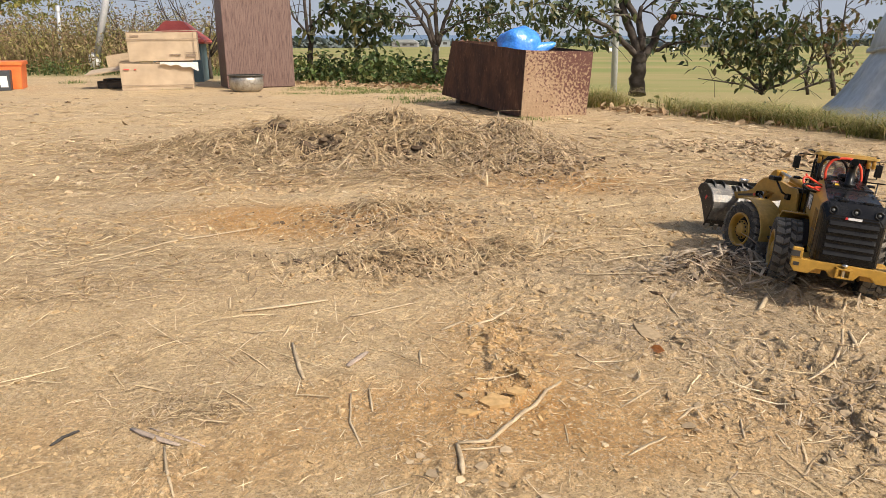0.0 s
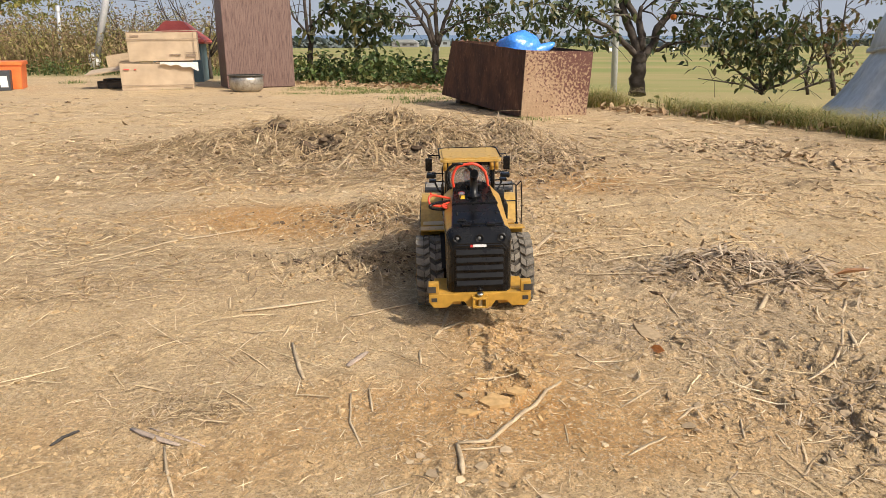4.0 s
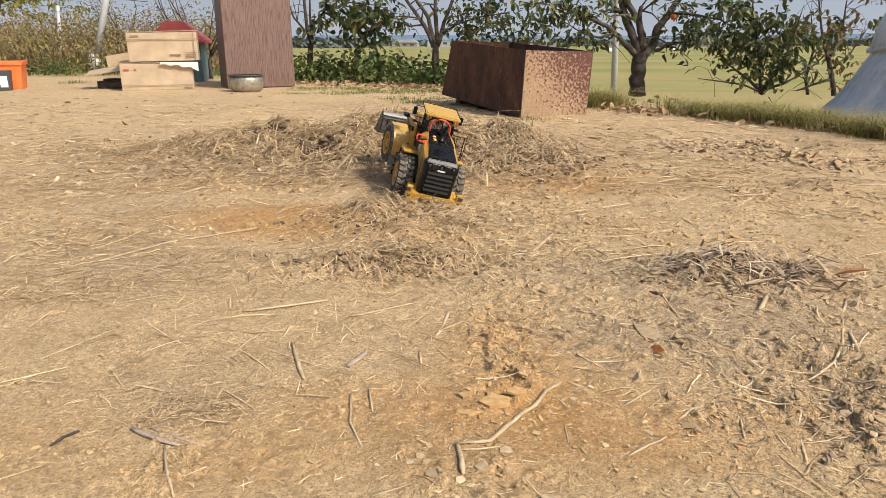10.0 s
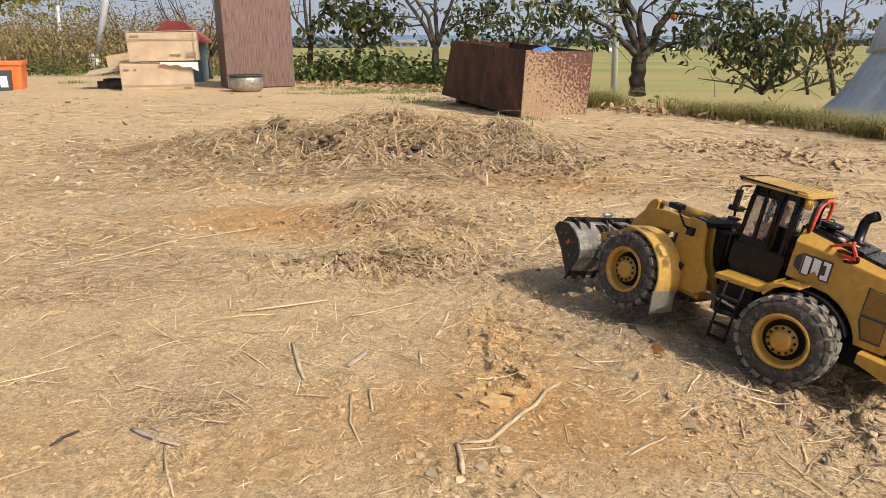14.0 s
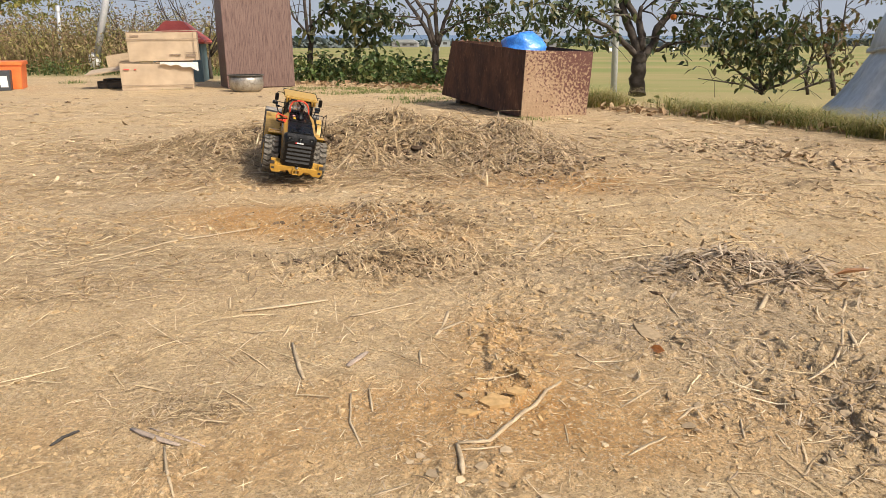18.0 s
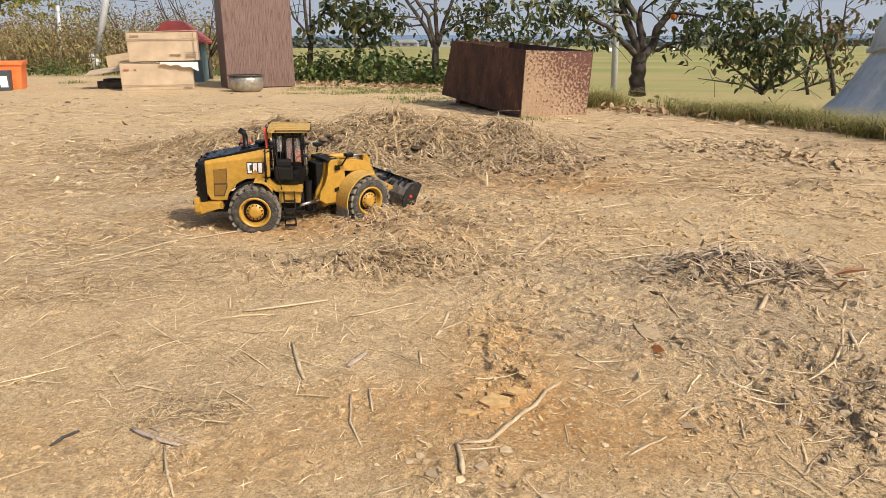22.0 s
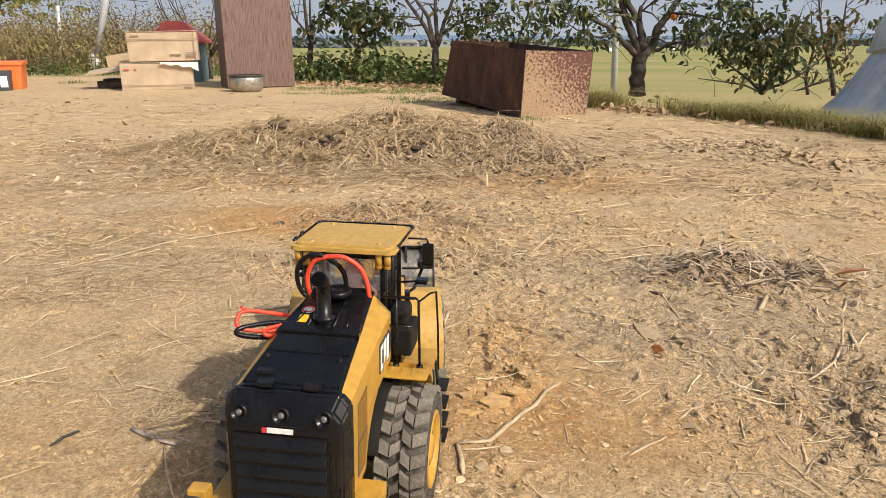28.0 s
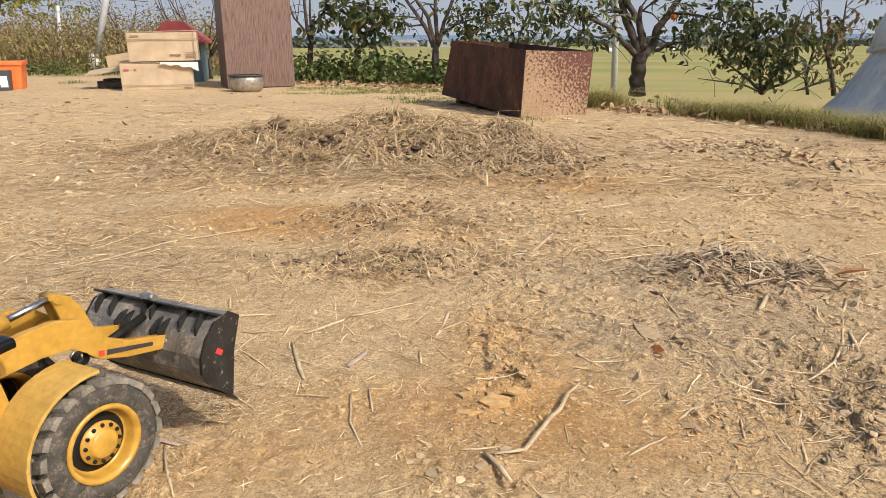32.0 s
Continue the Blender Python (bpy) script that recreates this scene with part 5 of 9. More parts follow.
def straws(rng, cx, cy, length, width, lift, tilt, bend, flat=0.3, rings=4):
    """Bent three-sided stalks that follow the ground; arrays of centres, lengths, widths, lifts and tilts."""
    n = len(cx)
    ang = rng.uniform(0, 2 * np.pi, n)
    s = np.linspace(-0.5, 0.5, rings)
    dx, dy = np.cos(ang), np.sin(ang)
    curve = bend * rng.normal(0, 1, n) * length
    along = s[None, :] * length[:, None]
    side = (s[None, :] ** 2 - 0.08) * curve[:, None] * 2
    px = cx[:, None] + along * dx[:, None] - side * dy[:, None]
    py = cy[:, None] + along * dy[:, None] + side * dx[:, None]
    pz = ground_height(px, py)
    line = pz.mean(1)[:, None] + 0.8 * (pz[:, -1] - pz[:, 0])[:, None] * s[None, :]
    pz = 0.5 * line + 0.5 * pz + 0.2 * np.maximum(0, pz - line).max(1)[:, None]
    pz = pz + lift[:, None] + along * tilt[:, None] + rng.normal(0, 0.008, n)[:, None] * length[:, None] * (1 - 4 * s[None, :] ** 2)
    taper = np.interp(np.abs(s), [0, 0.5], [1.0, 0.45])[None, :] * width[:, None]
    tw = rng.uniform(0, np.pi, n)
    verts = np.zeros((n, rings, 3, 3))
    for k in range(3):
        a = tw + 2 * np.pi * k / 3
        off, up = np.cos(a)[:, None] * taper * 0.5, np.sin(a)[:, None] * taper * 0.5 * flat
        verts[:, :, k, 0] = px - off * dy[:, None]
        verts[:, :, k, 1] = py + off * dx[:, None]
        verts[:, :, k, 2] = pz + up + taper * flat * 0.4
    base_i = (np.arange(n) * rings * 3)[:, None, None]
    r = np.arange(rings - 1)[None, :, None] * 3
    k = np.arange(3)[None, None, :]
    k2 = (k + 1) % 3
    f = np.stack([base_i + r + k, base_i + r + k2, base_i + r + 3 + k2, base_i + r + 3 + k], -1).reshape(-1, 4)
    return verts.reshape(-1, 3), f


def merged(pieces):
    vs, fs, o = [], [], 0
    for v, f in pieces:
        vs.append(v)
        fs.append(f + o)
        o += len(v)
    return np.concatenate(vs), np.concatenate(fs)


def leaves(rng, at, size, droop=0.5, wide=0.5):
    """Pointed leaves, folded along the midrib, at given points."""
    n = len(at)
    a = rng.uniform(0, 2 * np.pi, n)
    el = rng.normal(-droop, 0.5, n)
    d = np.stack([np.cos(a) * np.cos(el), np.sin(a) * np.cos(el), np.sin(el)], -1)
    up = rng.normal(0, 0.5, (n, 3)) + np.array([0, 0, 1.0])
    s = np.cross(d, up)
    s /= np.linalg.norm(s, axis=1)[:, None] + 1e-9
    nrm = np.cross(s, d)
    L = (size * rng.uniform(0.6, 1.25, n))[:, None]
    w = L * wide * 0.5
    v = np.stack([at, at + d * L * 0.33 + s * w + nrm * w * 0.35, at + d * L * 0.7 + s * w * 0.8 + nrm * w * 0.2 - np.array([0, 0, 0.05]) * L, at + d * L - np.array([0, 0, 0.12]) * L,
                  at + d * L * 0.7 - s * w * 0.8 + nrm * w * 0.2 - np.array([0, 0, 0.05]) * L, at + d * L * 0.33 - s * w + nrm * w * 0.35], 1)
    b = (np.arange(n) * 6)[:, None]
    f = np.concatenate([b + np.array([[0, 1, 2, 3]]), b + np.array([[0, 3, 4, 5]])])
    return v.reshape(-1, 3), f


def blades(rng, bx, by, bz, length, width, lean):
    """Grass blades: tapered and bent strips."""
    n = len(bx)
    a = rng.uniform(0, 2 * np.pi, n)
    ln = np.abs(rng.normal(lean, lean * 0.5, n)) * length
    w = width
    t = np.array([0, 0.45, 0.8, 1.0])
    v = np.zeros((n, 4, 2, 3))
    for i, q in enumerate(t):
        out, hgt = ln * q ** 2, length * (q - 0.22 * q ** 3 * lean * 2)
        for j, sgn in enumerate((-1, 1)):
            ww = w * (1 - q * 0.93) * 0.5 * sgn
            v[:, i, j, 0] = bx + np.cos(a) * out - np.sin(a) * ww
            v[:, i, j, 1] = by + np.sin(a) * out + np.cos(a) * ww
            v[:, i, j, 2] = bz + hgt
    b = (np.arange(n) * 8)[:, None]
    f = np.concatenate([b + np.array([[2 * i, 2 * i + 1, 2 * i + 3, 2 * i + 2]]) for i in range(3)])
    return v.reshape(-1, 3), f


# ---- straw and chaff on the yard ----
rng = np.random.RandomState(4)


def cloud(n, cx, cy, sx, sy):
    return rng.normal(cx, sx, n), rng.normal(cy, sy, n)


def heap(n, cx, cy, sx, sy, l0, l1, w0, w1, lift, tilt, bend=0.08):
    x, y = cloud(n, cx, cy, sx, sy)
    kept = np.ones(n, bool)
    for hx, hy, hr in HOLLOWS:
        kept &= ((x - hx) / hr) ** 2 + ((y - hy) / (0.8 * hr)) ** 2 > rng.uniform(0.5, 1.6, n)
    x, y = x[kept], y[kept]
    n = len(x)
    ln = rng.uniform(l0, l1, n) * rng.uniform(0.5, 1, n)
    return straws(rng, x, y, ln, rng.uniform(w0, w1, n), np.abs(rng.normal(0, lift, n)), rng.normal(0, tilt, n), bend)


def strewn(n, y0, y1, power, seed, at, soft, mean, least, w0, w1, lift=0.0006, tilt=0.012, bend=0.07, flat=0.3):
    """Straw lying flat over the yard in drifts; mean and least length, least and most width."""
    y_ = y0 + (y1 - y0) * rng.uniform(0, 1, n) ** power
    x_ = rng.uniform(-1, 1, n) * (0.25 + 0.62 * y_)
    bare_ = 0.5 * np.exp(-((x_ - 0.12) / 0.2) ** 2 - ((y_ - 0.58) / 0.12) ** 2) + 0.4 * np.exp(-((x_ + 0.33) / 0.2) ** 2 - ((y_ - 1.5) / 0.13) ** 2) + 0.3 * np.exp(-((x_ - 0.45) / 0.25) ** 2 - ((y_ - 1.9) / 0.2) ** 2)
    k_ = fbm(x_, y_, 0.28, 3, seed) - bare_ + rng.uniform(-soft, soft, n) > at
    x_, y_ = x_[k_], y_[k_]
    m_ = len(x_)
    far_ = np.clip(y_ / 1.8, 0.8, 1.5)
    return straws(rng, x_, y_, rng.gamma(1.8, mean / 1.8, m_) * far_ + least, rng.uniform(w0, w1, m_) * far_, np.abs(rng.normal(0, lift, m_)), rng.normal(0, tilt, m_), bend, flat)


strewn_pieces = [strewn(4200, 0.42, 4.8, 1.7, 21, -0.05, 0.25, 0.011, 0.004, 0.001, 0.0026, flat=0.6), strewn(2400, 0.44, 2.2, 1.2, 24, 0.08, 0.14, 0.022, 0.008, 0.0014, 0.0034, 0.0012, 0.03, flat=0.6),
          strewn(560, 0.5, 2.6, 1.2, 26, -0.05, 0.35, 0.05, 0.03, 0.002, 0.0046, 0.0022, 0.02, 0.07, 0.6), strewn(4200, 1.2, 4.4, 1.1, 25, 0.0, 0.22, 0.04, 0.012, 0.002, 0.0052, 0.004, 0.05, 0.07, 0.6)]
v, f = merged(strewn_pieces)
stuff("strewn_straw", mesh_from("strewn_straw", v, f, STRAW_PALE), "pale dry straw strewn thinly over the yard", "straw")
# small mats of straw: count, centre, spread, lengths, widths, lift, tilt
STRAW_MATS = [(190, -0.27, 0.66, 0.022, 0.016, 0.012, 0.05, 0.001, 0.0026, 0.003, 0.1), (60, -0.26, 0.79, 0.05, 0.02, 0.012, 0.06, 0.0008, 0.002, 0.003, 0.1), (150, -0.65, 1.07, 0.09, 0.035, 0.012, 0.08, 0.0012, 0.003, 0.003, 0.1),
        (110, -0.5, 1.08, 0.07, 0.03, 0.012, 0.08, 0.0012, 0.003, 0.003, 0.1), (90, -0.65, 1.0, 0.06, 0.02, 0.012, 0.08, 0.0012, 0.003, 0.003, 0.1), (60, -0.42, 0.85, 0.07, 0.02, 0.012, 0.05, 0.001, 0.0024, 0.003, 0.1),
        (120, -0.48, 1.21, 0.1, 0.03, 0.012, 0.08, 0.0012, 0.003, 0.003, 0.1), (120, -0.7, 1.34, 0.1, 0.04, 0.012, 0.12, 0.0016, 0.004, 0.003, 0.1), (160, -1.19, 1.89, 0.14, 0.06, 0.012, 0.1, 0.002, 0.005, 0.003, 0.1),
        (120, -0.99, 1.81, 0.12, 0.06, 0.012, 0.09, 0.002, 0.005, 0.003, 0.1), (330, -1.14, 2.51, 0.16, 0.09, 0.012, 0.09, 0.0024, 0.006, 0.003, 0.1), (260, -1.43, 2.58, 0.2, 0.1, 0.012, 0.1, 0.0024, 0.006, 0.003, 0.1),
        (160, -0.08, 1.51, 0.14, 0.06, 0.012, 0.07, 0.0016, 0.004, 0.003, 0.1), (110, 0.35, 1.46, 0.1, 0.05, 0.012, 0.06, 0.0016, 0.004, 0.003, 0.1), (120, 0.55, 1.89, 0.12, 0.06, 0.012, 0.07, 0.002, 0.005, 0.003, 0.1),
        (120, 0.83, 1.89, 0.13, 0.06, 0.012, 0.07, 0.002, 0.005, 0.003, 0.1), (120, 0.86, 1.56, 0.1, 0.05, 0.012, 0.06, 0.0016, 0.004, 0.003, 0.1)]
pieces = []
for spec in [(3000, -0.78, 2.45, 0.22, 0.19, 0.012, 0.08, 0.002, 0.007, 0.010, 0.22), (5200, -0.15, 2.45, 0.28, 0.21, 0.012, 0.09, 0.002, 0.008, 0.013, 0.25),
             (2400, 0.25, 2.42, 0.14, 0.16, 0.012, 0.08, 0.002, 0.008, 0.013, 0.25), (1900, -0.48, 2.42, 0.2, 0.2, 0.012, 0.08, 0.002, 0.006, 0.009, 0.22),
             (110, -0.3, 2.45, 0.4, 0.2, 0.12, 0.26, 0.004, 0.009, 0.02, 0.14), (2200, -0.25, 2.08, 0.3, 0.16, 0.012, 0.07, 0.0018, 0.006, 0.006, 0.16),
             (600, -0.1, 1.5, 0.13, 0.08, 0.012, 0.06, 0.0014, 0.004, 0.007, 0.2), (650, -0.08, 1.19, 0.12, 0.05, 0.010, 0.05, 0.0012, 0.004, 0.006, 0.25), (260, 0.1, 1.25, 0.14, 0.1, 0.012, 0.06, 0.0012, 0.004, 0.003, 0.15),
             (500, 0.3, 1.6, 0.25, 0.2, 0.01, 0.06, 0.001, 0.0028, 0.001, 0.05),
             (600, 1.0, 2.4, 0.4, 0.25, 0.02, 0.09, 0.0012, 0.004, 0.001, 0.05), (700, -1.2, 2.5, 0.35, 0.4, 0.03, 0.15, 0.0014, 0.004, 0.001, 0.05),
             (170, -0.29, 0.69, 0.045, 0.03, 0.012, 0.05, 0.0006, 0.0016, 0.002, 0.12), (420, -0.62, 1.2, 0.2, 0.13, 0.03, 0.13, 0.0009, 0.0024, 0.001, 0.03), (500, -1.0, 1.75, 0.3, 0.25, 0.02, 0.1, 0.0012, 0.003, 0.001, 0.04)] + STRAW_MATS:
    pieces.append(heap(*spec))
v, f = merged(pieces)
stuff("straw", mesh_from("straw", v, f, STRAW), "dry straw heaped in the yard", "straw")
pieces = [strewn(2800, 0.45, 2.0, 1.2, 22, 0.06, 0.22, 0.012, 0.004, 0.001, 0.003), strewn(5200, 1.4, 4.6, 1.1, 27, 0.02, 0.25, 0.026, 0.01, 0.0016, 0.005, 0.003, 0.06)]
for spec in [(700, -0.85, 1.5, 0.35, 0.25, 0.01, 0.06, 0.001, 0.003, 0.001, 0.03), (520, -0.6, 1.1, 0.18, 0.08, 0.01, 0.045, 0.0008, 0.0024, 0.0008, 0.03), (400, -1.2, 2.2, 0.4, 0.3, 0.015, 0.08, 0.0014, 0.004, 0.001, 0.04),
             (1800, -0.15, 2.4, 0.3, 0.2, 0.01, 0.06, 0.0018, 0.006, 0.013, 0.3), (1400, 0.25, 2.38, 0.15, 0.16, 0.01, 0.06, 0.0018, 0.006, 0.013, 0.3), (900, -0.75, 2.42, 0.26, 0.2, 0.01, 0.06, 0.0018, 0.005, 0.008, 0.25), (1100, -0.3, 2.1, 0.4, 0.14, 0.015, 0.07, 0.0018, 0.005, 0.006, 0.15),
             (450, 0.31, 2.36, 0.12, 0.12, 0.03, 0.1, 0.002, 0.006, 0.016, 0.35), (300, -0.06, 1.42, 0.1, 0.08, 0.01, 0.06, 0.001, 0.003, 0.008, 0.2),
             (420, -0.08, 1.18, 0.13, 0.05, 0.008, 0.04, 0.0012, 0.0035, 0.005, 0.2), (420, 0.32, 0.95, 0.3, 0.2, 0.006, 0.035, 0.0008, 0.0024, 0.001, 0.05), (380, 0.15, 1.25, 0.14, 0.14, 0.01, 0.045, 0.001, 0.003, 0.002, 0.08),
             (600, 1.2, 2.5, 0.5, 0.2, 0.02, 0.08, 0.0016, 0.005, 0.003, 0.1), (240, -0.29, 0.69, 0.06, 0.04, 0.008, 0.04, 0.0006, 0.0014, 0.001, 0.08),
             (350, -1.3, 2.0, 0.4, 0.3, 0.02, 0.08, 0.0014, 0.0035, 0.001, 0.06)] + [(c // 2, mx, my, sx, sy, 0.008, 0.6 * l1, 1.2 * w0, w1, 0.002, 0.1) for c, mx, my, sx, sy, l0, l1, w0, w1, up, tilt in STRAW_MATS]:
    pieces.append(heap(*spec))
v, f = merged(pieces)
stuff("chaff", mesh_from("chaff", v, f, CHAFF), "grey-brown rotted chaff and broken stalks", "chaff")

pieces = [heap(*spec) for spec in [(520, 0.53, 1.11, 0.11, 0.06, 0.010, 0.05, 0.0012, 0.004, 0.008, 0.25, 0.1), (210, 0.54, 1.1, 0.1, 0.055, 0.02, 0.06, 0.004, 0.01, 0.012, 0.25, 0.05),
                                  (800, -0.2, 2.42, 0.34, 0.2, 0.012, 0.07, 0.002, 0.007, 0.014, 0.25, 0.1), (600, 0.25, 2.4, 0.14, 0.15, 0.012, 0.07, 0.002, 0.007, 0.014, 0.25, 0.1), (500, -0.15, 2.05, 0.3, 0.14, 0.012, 0.06, 0.002, 0.006, 0.006, 0.15, 0.1),
                                  (330, 0.28, 0.85, 0.09, 0.045, 0.008, 0.04, 0.0008, 0.0026, 0.002, 0.1, 0.08), (420, 0.5, 0.66, 0.09, 0.07, 0.008, 0.045, 0.0008, 0.003, 0.003, 0.15, 0.08),
                                  (260, 0.43, 0.85, 0.14, 0.1, 0.008, 0.045, 0.0008, 0.0026, 0.001, 0.06, 0.08), (200, -0.1, 1.5, 0.12, 0.08, 0.01, 0.05, 0.0016, 0.004, 0.006, 0.2, 0.1)]]
v, f = merged(pieces)
stuff("rotted_stalks", mesh_from("rotted_stalks", v, f, STALK), "brown rotted stalks matted with earth", "chaff")


def clump(cx, cy, r, count, label):
    """A loose armful of straw of its own, which the bucket pushes along."""
    x_, y_ = rng.normal(0, r, count), rng.normal(0, r * 0.8, count)
    ln_ = rng.uniform(0.015, 0.075, count)
    v_, f_ = straws(rng, x_ + cx, y_ + cy, ln_, rng.uniform(0.001, 0.004, count), np.abs(rng.normal(0, 0.016, count)) * np.exp(-(x_ ** 2 + y_ ** 2) / (2 * r * r)) + 0.002, rng.normal(0, 0.3, count), 0.15)
    v_ = v_ - np.array([cx, cy, 0.0])
    ob = new("straw_clump", mesh_from("straw_clump", v_, f_, STRAW))
    ob.matrix_basis = pose(cx, cy, 0)
    return tagged(ob, label, "straw", "straw pushed about")


clump_a = clump(-0.12, 1.56, 0.06, 330, "matted clump of straw on the earth")
clump_b = clump(-0.07, 1.2, 0.07, 330, "loose clump of straw and chaff")
clump_c = clump(0.12, 1.27, 0.05, 220, "small clump of dusty straw")

# crumbs of earth
cube_v = np.array([(-1, -1, -1), (1, -1, -1), (1, 1, -1), (-1, 1, -1), (-1, -1, 1), (1, -1, 1), (1, 1, 1), (-1, 1, 1)]) * 0.7
cube_f = np.array([(0, 1, 5, 4), (1, 2, 6, 5), (2, 3, 7, 6), (3, 0, 4, 7), (4, 5, 6, 7)])


gold = (1 + 5 ** 0.5) / 2
ico_v = np.array([(-1, gold, 0), (1, gold, 0), (-1, -gold, 0), (1, -gold, 0), (0, -1, gold), (0, 1, gold), (0, -1, -gold), (0, 1, -gold), (gold, 0, -1), (gold, 0, 1), (-gold, 0, -1), (-gold, 0, 1)]) / 1.9
ico_f = np.array([(0, 11, 5), (0, 5, 1), (0, 1, 7), (0, 7, 10), (0, 10, 11), (1, 5, 9), (5, 11, 4), (11, 10, 2), (10, 7, 6), (7, 1, 8), (3, 9, 4), (3, 4, 2), (3, 2, 6), (3, 6, 8), (3, 8, 9), (4, 9, 5), (2, 4, 11), (6, 2, 10), (8, 6, 7), (9, 8, 1)])


def crumbs(x, y, r, mat, name, label, sink=0.1, lumps=False):
    """Broken angular bits of crust, half sunk in the ground; lumps have more faces."""
    n = len(x)
    shape, sides_ = (ico_v, ico_f) if lumps else (cube_v, cube_f)
    k_ = len(shape)
    jit = shape[None] * rng.uniform(0.6 if lumps else 0.35, 1.35, (n, k_, 1)) + rng.normal(0, 0.1, (n, k_, 3))
    jit = jit * (r[:, None, None] * np.stack([rng.uniform(0.7, 1.6, n), rng.uniform(0.6, 1.2, n), rng.uniform(0.35, 0.8, n)], -1)[:, None, :])
    a, e = rng.uniform(0, 2 * np.pi, n)[:, None], rng.normal(0, 0.35, n)[:, None]
    jx, jz = jit[..., 0] * np.cos(e) - jit[..., 2] * np.sin(e), jit[..., 0] * np.sin(e) + jit[..., 2] * np.cos(e)
    jit = np.stack([jx * np.cos(a) - jit[..., 1] * np.sin(a), jx * np.sin(a) + jit[..., 1] * np.cos(a), jz], -1)
    pos = np.stack([x, y, ground_height(x, y, True) + r * sink], -1)
    vv = (jit + pos[:, None, :]).reshape(-1, 3)
    ff = (sides_[None] + (np.arange(n) * k_)[:, None, None]).reshape(-1, sides_.shape[1])
    return stuff(name, mesh_from(name, vv, ff, mat), label, "clods")


def drift(n, y0, y1, power, seed, at, soft):
    """Places for crumbs, thicker in loose zones."""
    y_ = y0 + (y1 - y0) * rng.uniform(0, 1, n) ** power
    x_ = rng.uniform(-1, 1, n) * (0.22 + 0.62 * y_)
    k_ = fbm(x_, y_, 0.14, 4, seed) + 0.7 * crumbly(x_, y_) + rng.uniform(-soft, soft, n) > at
    return x_[k_], y_[k_]


x, y = drift(26000, 0.43, 1.8, 1.3, 91, 0.2, 0.22)
r = np.minimum(rng.gamma(1.2, 0.00065, len(x)) + 0.0005, 0.0036) * np.clip(y / 0.9, 0.9, 1.5)
x2, y2 = cloud(500, 0.075, 0.8, 0.032, 0.085)
crumbs(np.concatenate([x, x2]), np.concatenate([y, y2]), np.concatenate([r, rng.gamma(1.6, 0.0008, 500) + 0.0006]), CLOD, "earth_crumbs", "crumbs of dry sandy earth")
x, y = drift(9000, 1.3, 4.8, 1.2, 92, 0.1, 0.35)
crumbs(x, y, rng.gamma(1.5, 0.0013, len(x)) + 0.0009, CLOD, "pebbles", "small clods and pebbles farther out", 0.0)


def flakes(x, y, size, mat, name, label, tip=0.25, thick=0.1):
    """Ragged bits of dead leaf, husk and crust, lying nearly flat."""
    n = len(x)
    a = rng.uniform(0, 2 * np.pi, n)[:, None]
    k = np.linspace(0, 2 * np.pi, 8)[None, :-1]
    rr = size[:, None] * rng.uniform(0.5, 1.0, (n, 7))
    u, w = rr * np.cos(k), rr * np.sin(k) * rng.uniform(0.4, 0.9, n)[:, None]
    px, py = x[:, None] + u * np.cos(a) - w * np.sin(a), y[:, None] + u * np.sin(a) + w * np.cos(a)
    pz = ground_height(x, y)[:, None] + size[:, None] * (0.08 + tip * rng.normal(0, 1, (n, 7)) * 0.25) + u * rng.normal(0, tip, n)[:, None] + 0.0006
    top = np.stack([px, py, pz], -1)
    mid = top.mean(1, keepdims=True) + np.array([0, 0, 1.0]) * (size * 0.06)[:, None, None]
    low = top - np.array([0, 0, 1.0]) * (size * thick)[:, None, None]
    vv = np.concatenate([top, low, mid], 1).reshape(-1, 3)
    tri = []
    for q in range(7):
        q2 = (q + 1) % 7
        tri += [(14, q, q2), (q, q + 7, q2 + 7), (q, q2 + 7, q2)]
    ff = (np.array(tri)[None] + (np.arange(n) * 15)[:, None, None]).reshape(-1, 3)
    return stuff(name, mesh_from(name, vv, ff, mat), label, "litter")


n = 9000
y = 1.3 + 4.2 * rng.uniform(0, 1, n) ** 1.1
x = rng.uniform(-1, 1, n) * (0.3 + 0.62 * y)
keep = fbm(x * 0.6, y * 1.5, 0.3, 5, 61) + rng.uniform(-0.12, 0.12, n) > 0.14
x, y = x[keep], y[keep]
flakes(x, y, rng.gamma(1.5, 0.0034, len(x)) * np.clip(y / 2.4, 0.6, 1.4) + 0.002, CHAFF, "leaf_litter", "brown flakes of rotted leaf and crust over the yard", 0.16)
x, y = drift(1500, 0.44, 1.9, 1.2, 63, 0.05, 0.3)
flakes(x, y, np.minimum(rng.gamma(1.6, 0.0014, len(x)) + 0.0012, 0.006), HUSK, "husk_flakes", "pale husks and flat chips of straw", 0.12)
# plates of lifted crust
x, y = zip(*[cloud(c, *at) for c, at in ((40, (0.27, 0.85, 0.07, 0.035)), (25, (0.41, 0.76, 0.06, 0.05)), (60, (0.47, 0.65, 0.07, 0.06)), (50, (0.53, 1.1, 0.09, 0.05)), (25, (0.15, 1.0, 0.07, 0.06)), (12, (0.02, 0.555, 0.05, 0.02)))])
x, y = np.concatenate(x), np.concatenate(y)
flakes(x, y, np.minimum(rng.gamma(2.0, 0.0024, len(x)) + 0.002, 0.011), CLOD_PALE, "crust_plates", "lifted plates of dry grey-tan crust", 0.2, 0.25)
x, y = cloud(150, 0.075, 0.8, 0.03, 0.08)
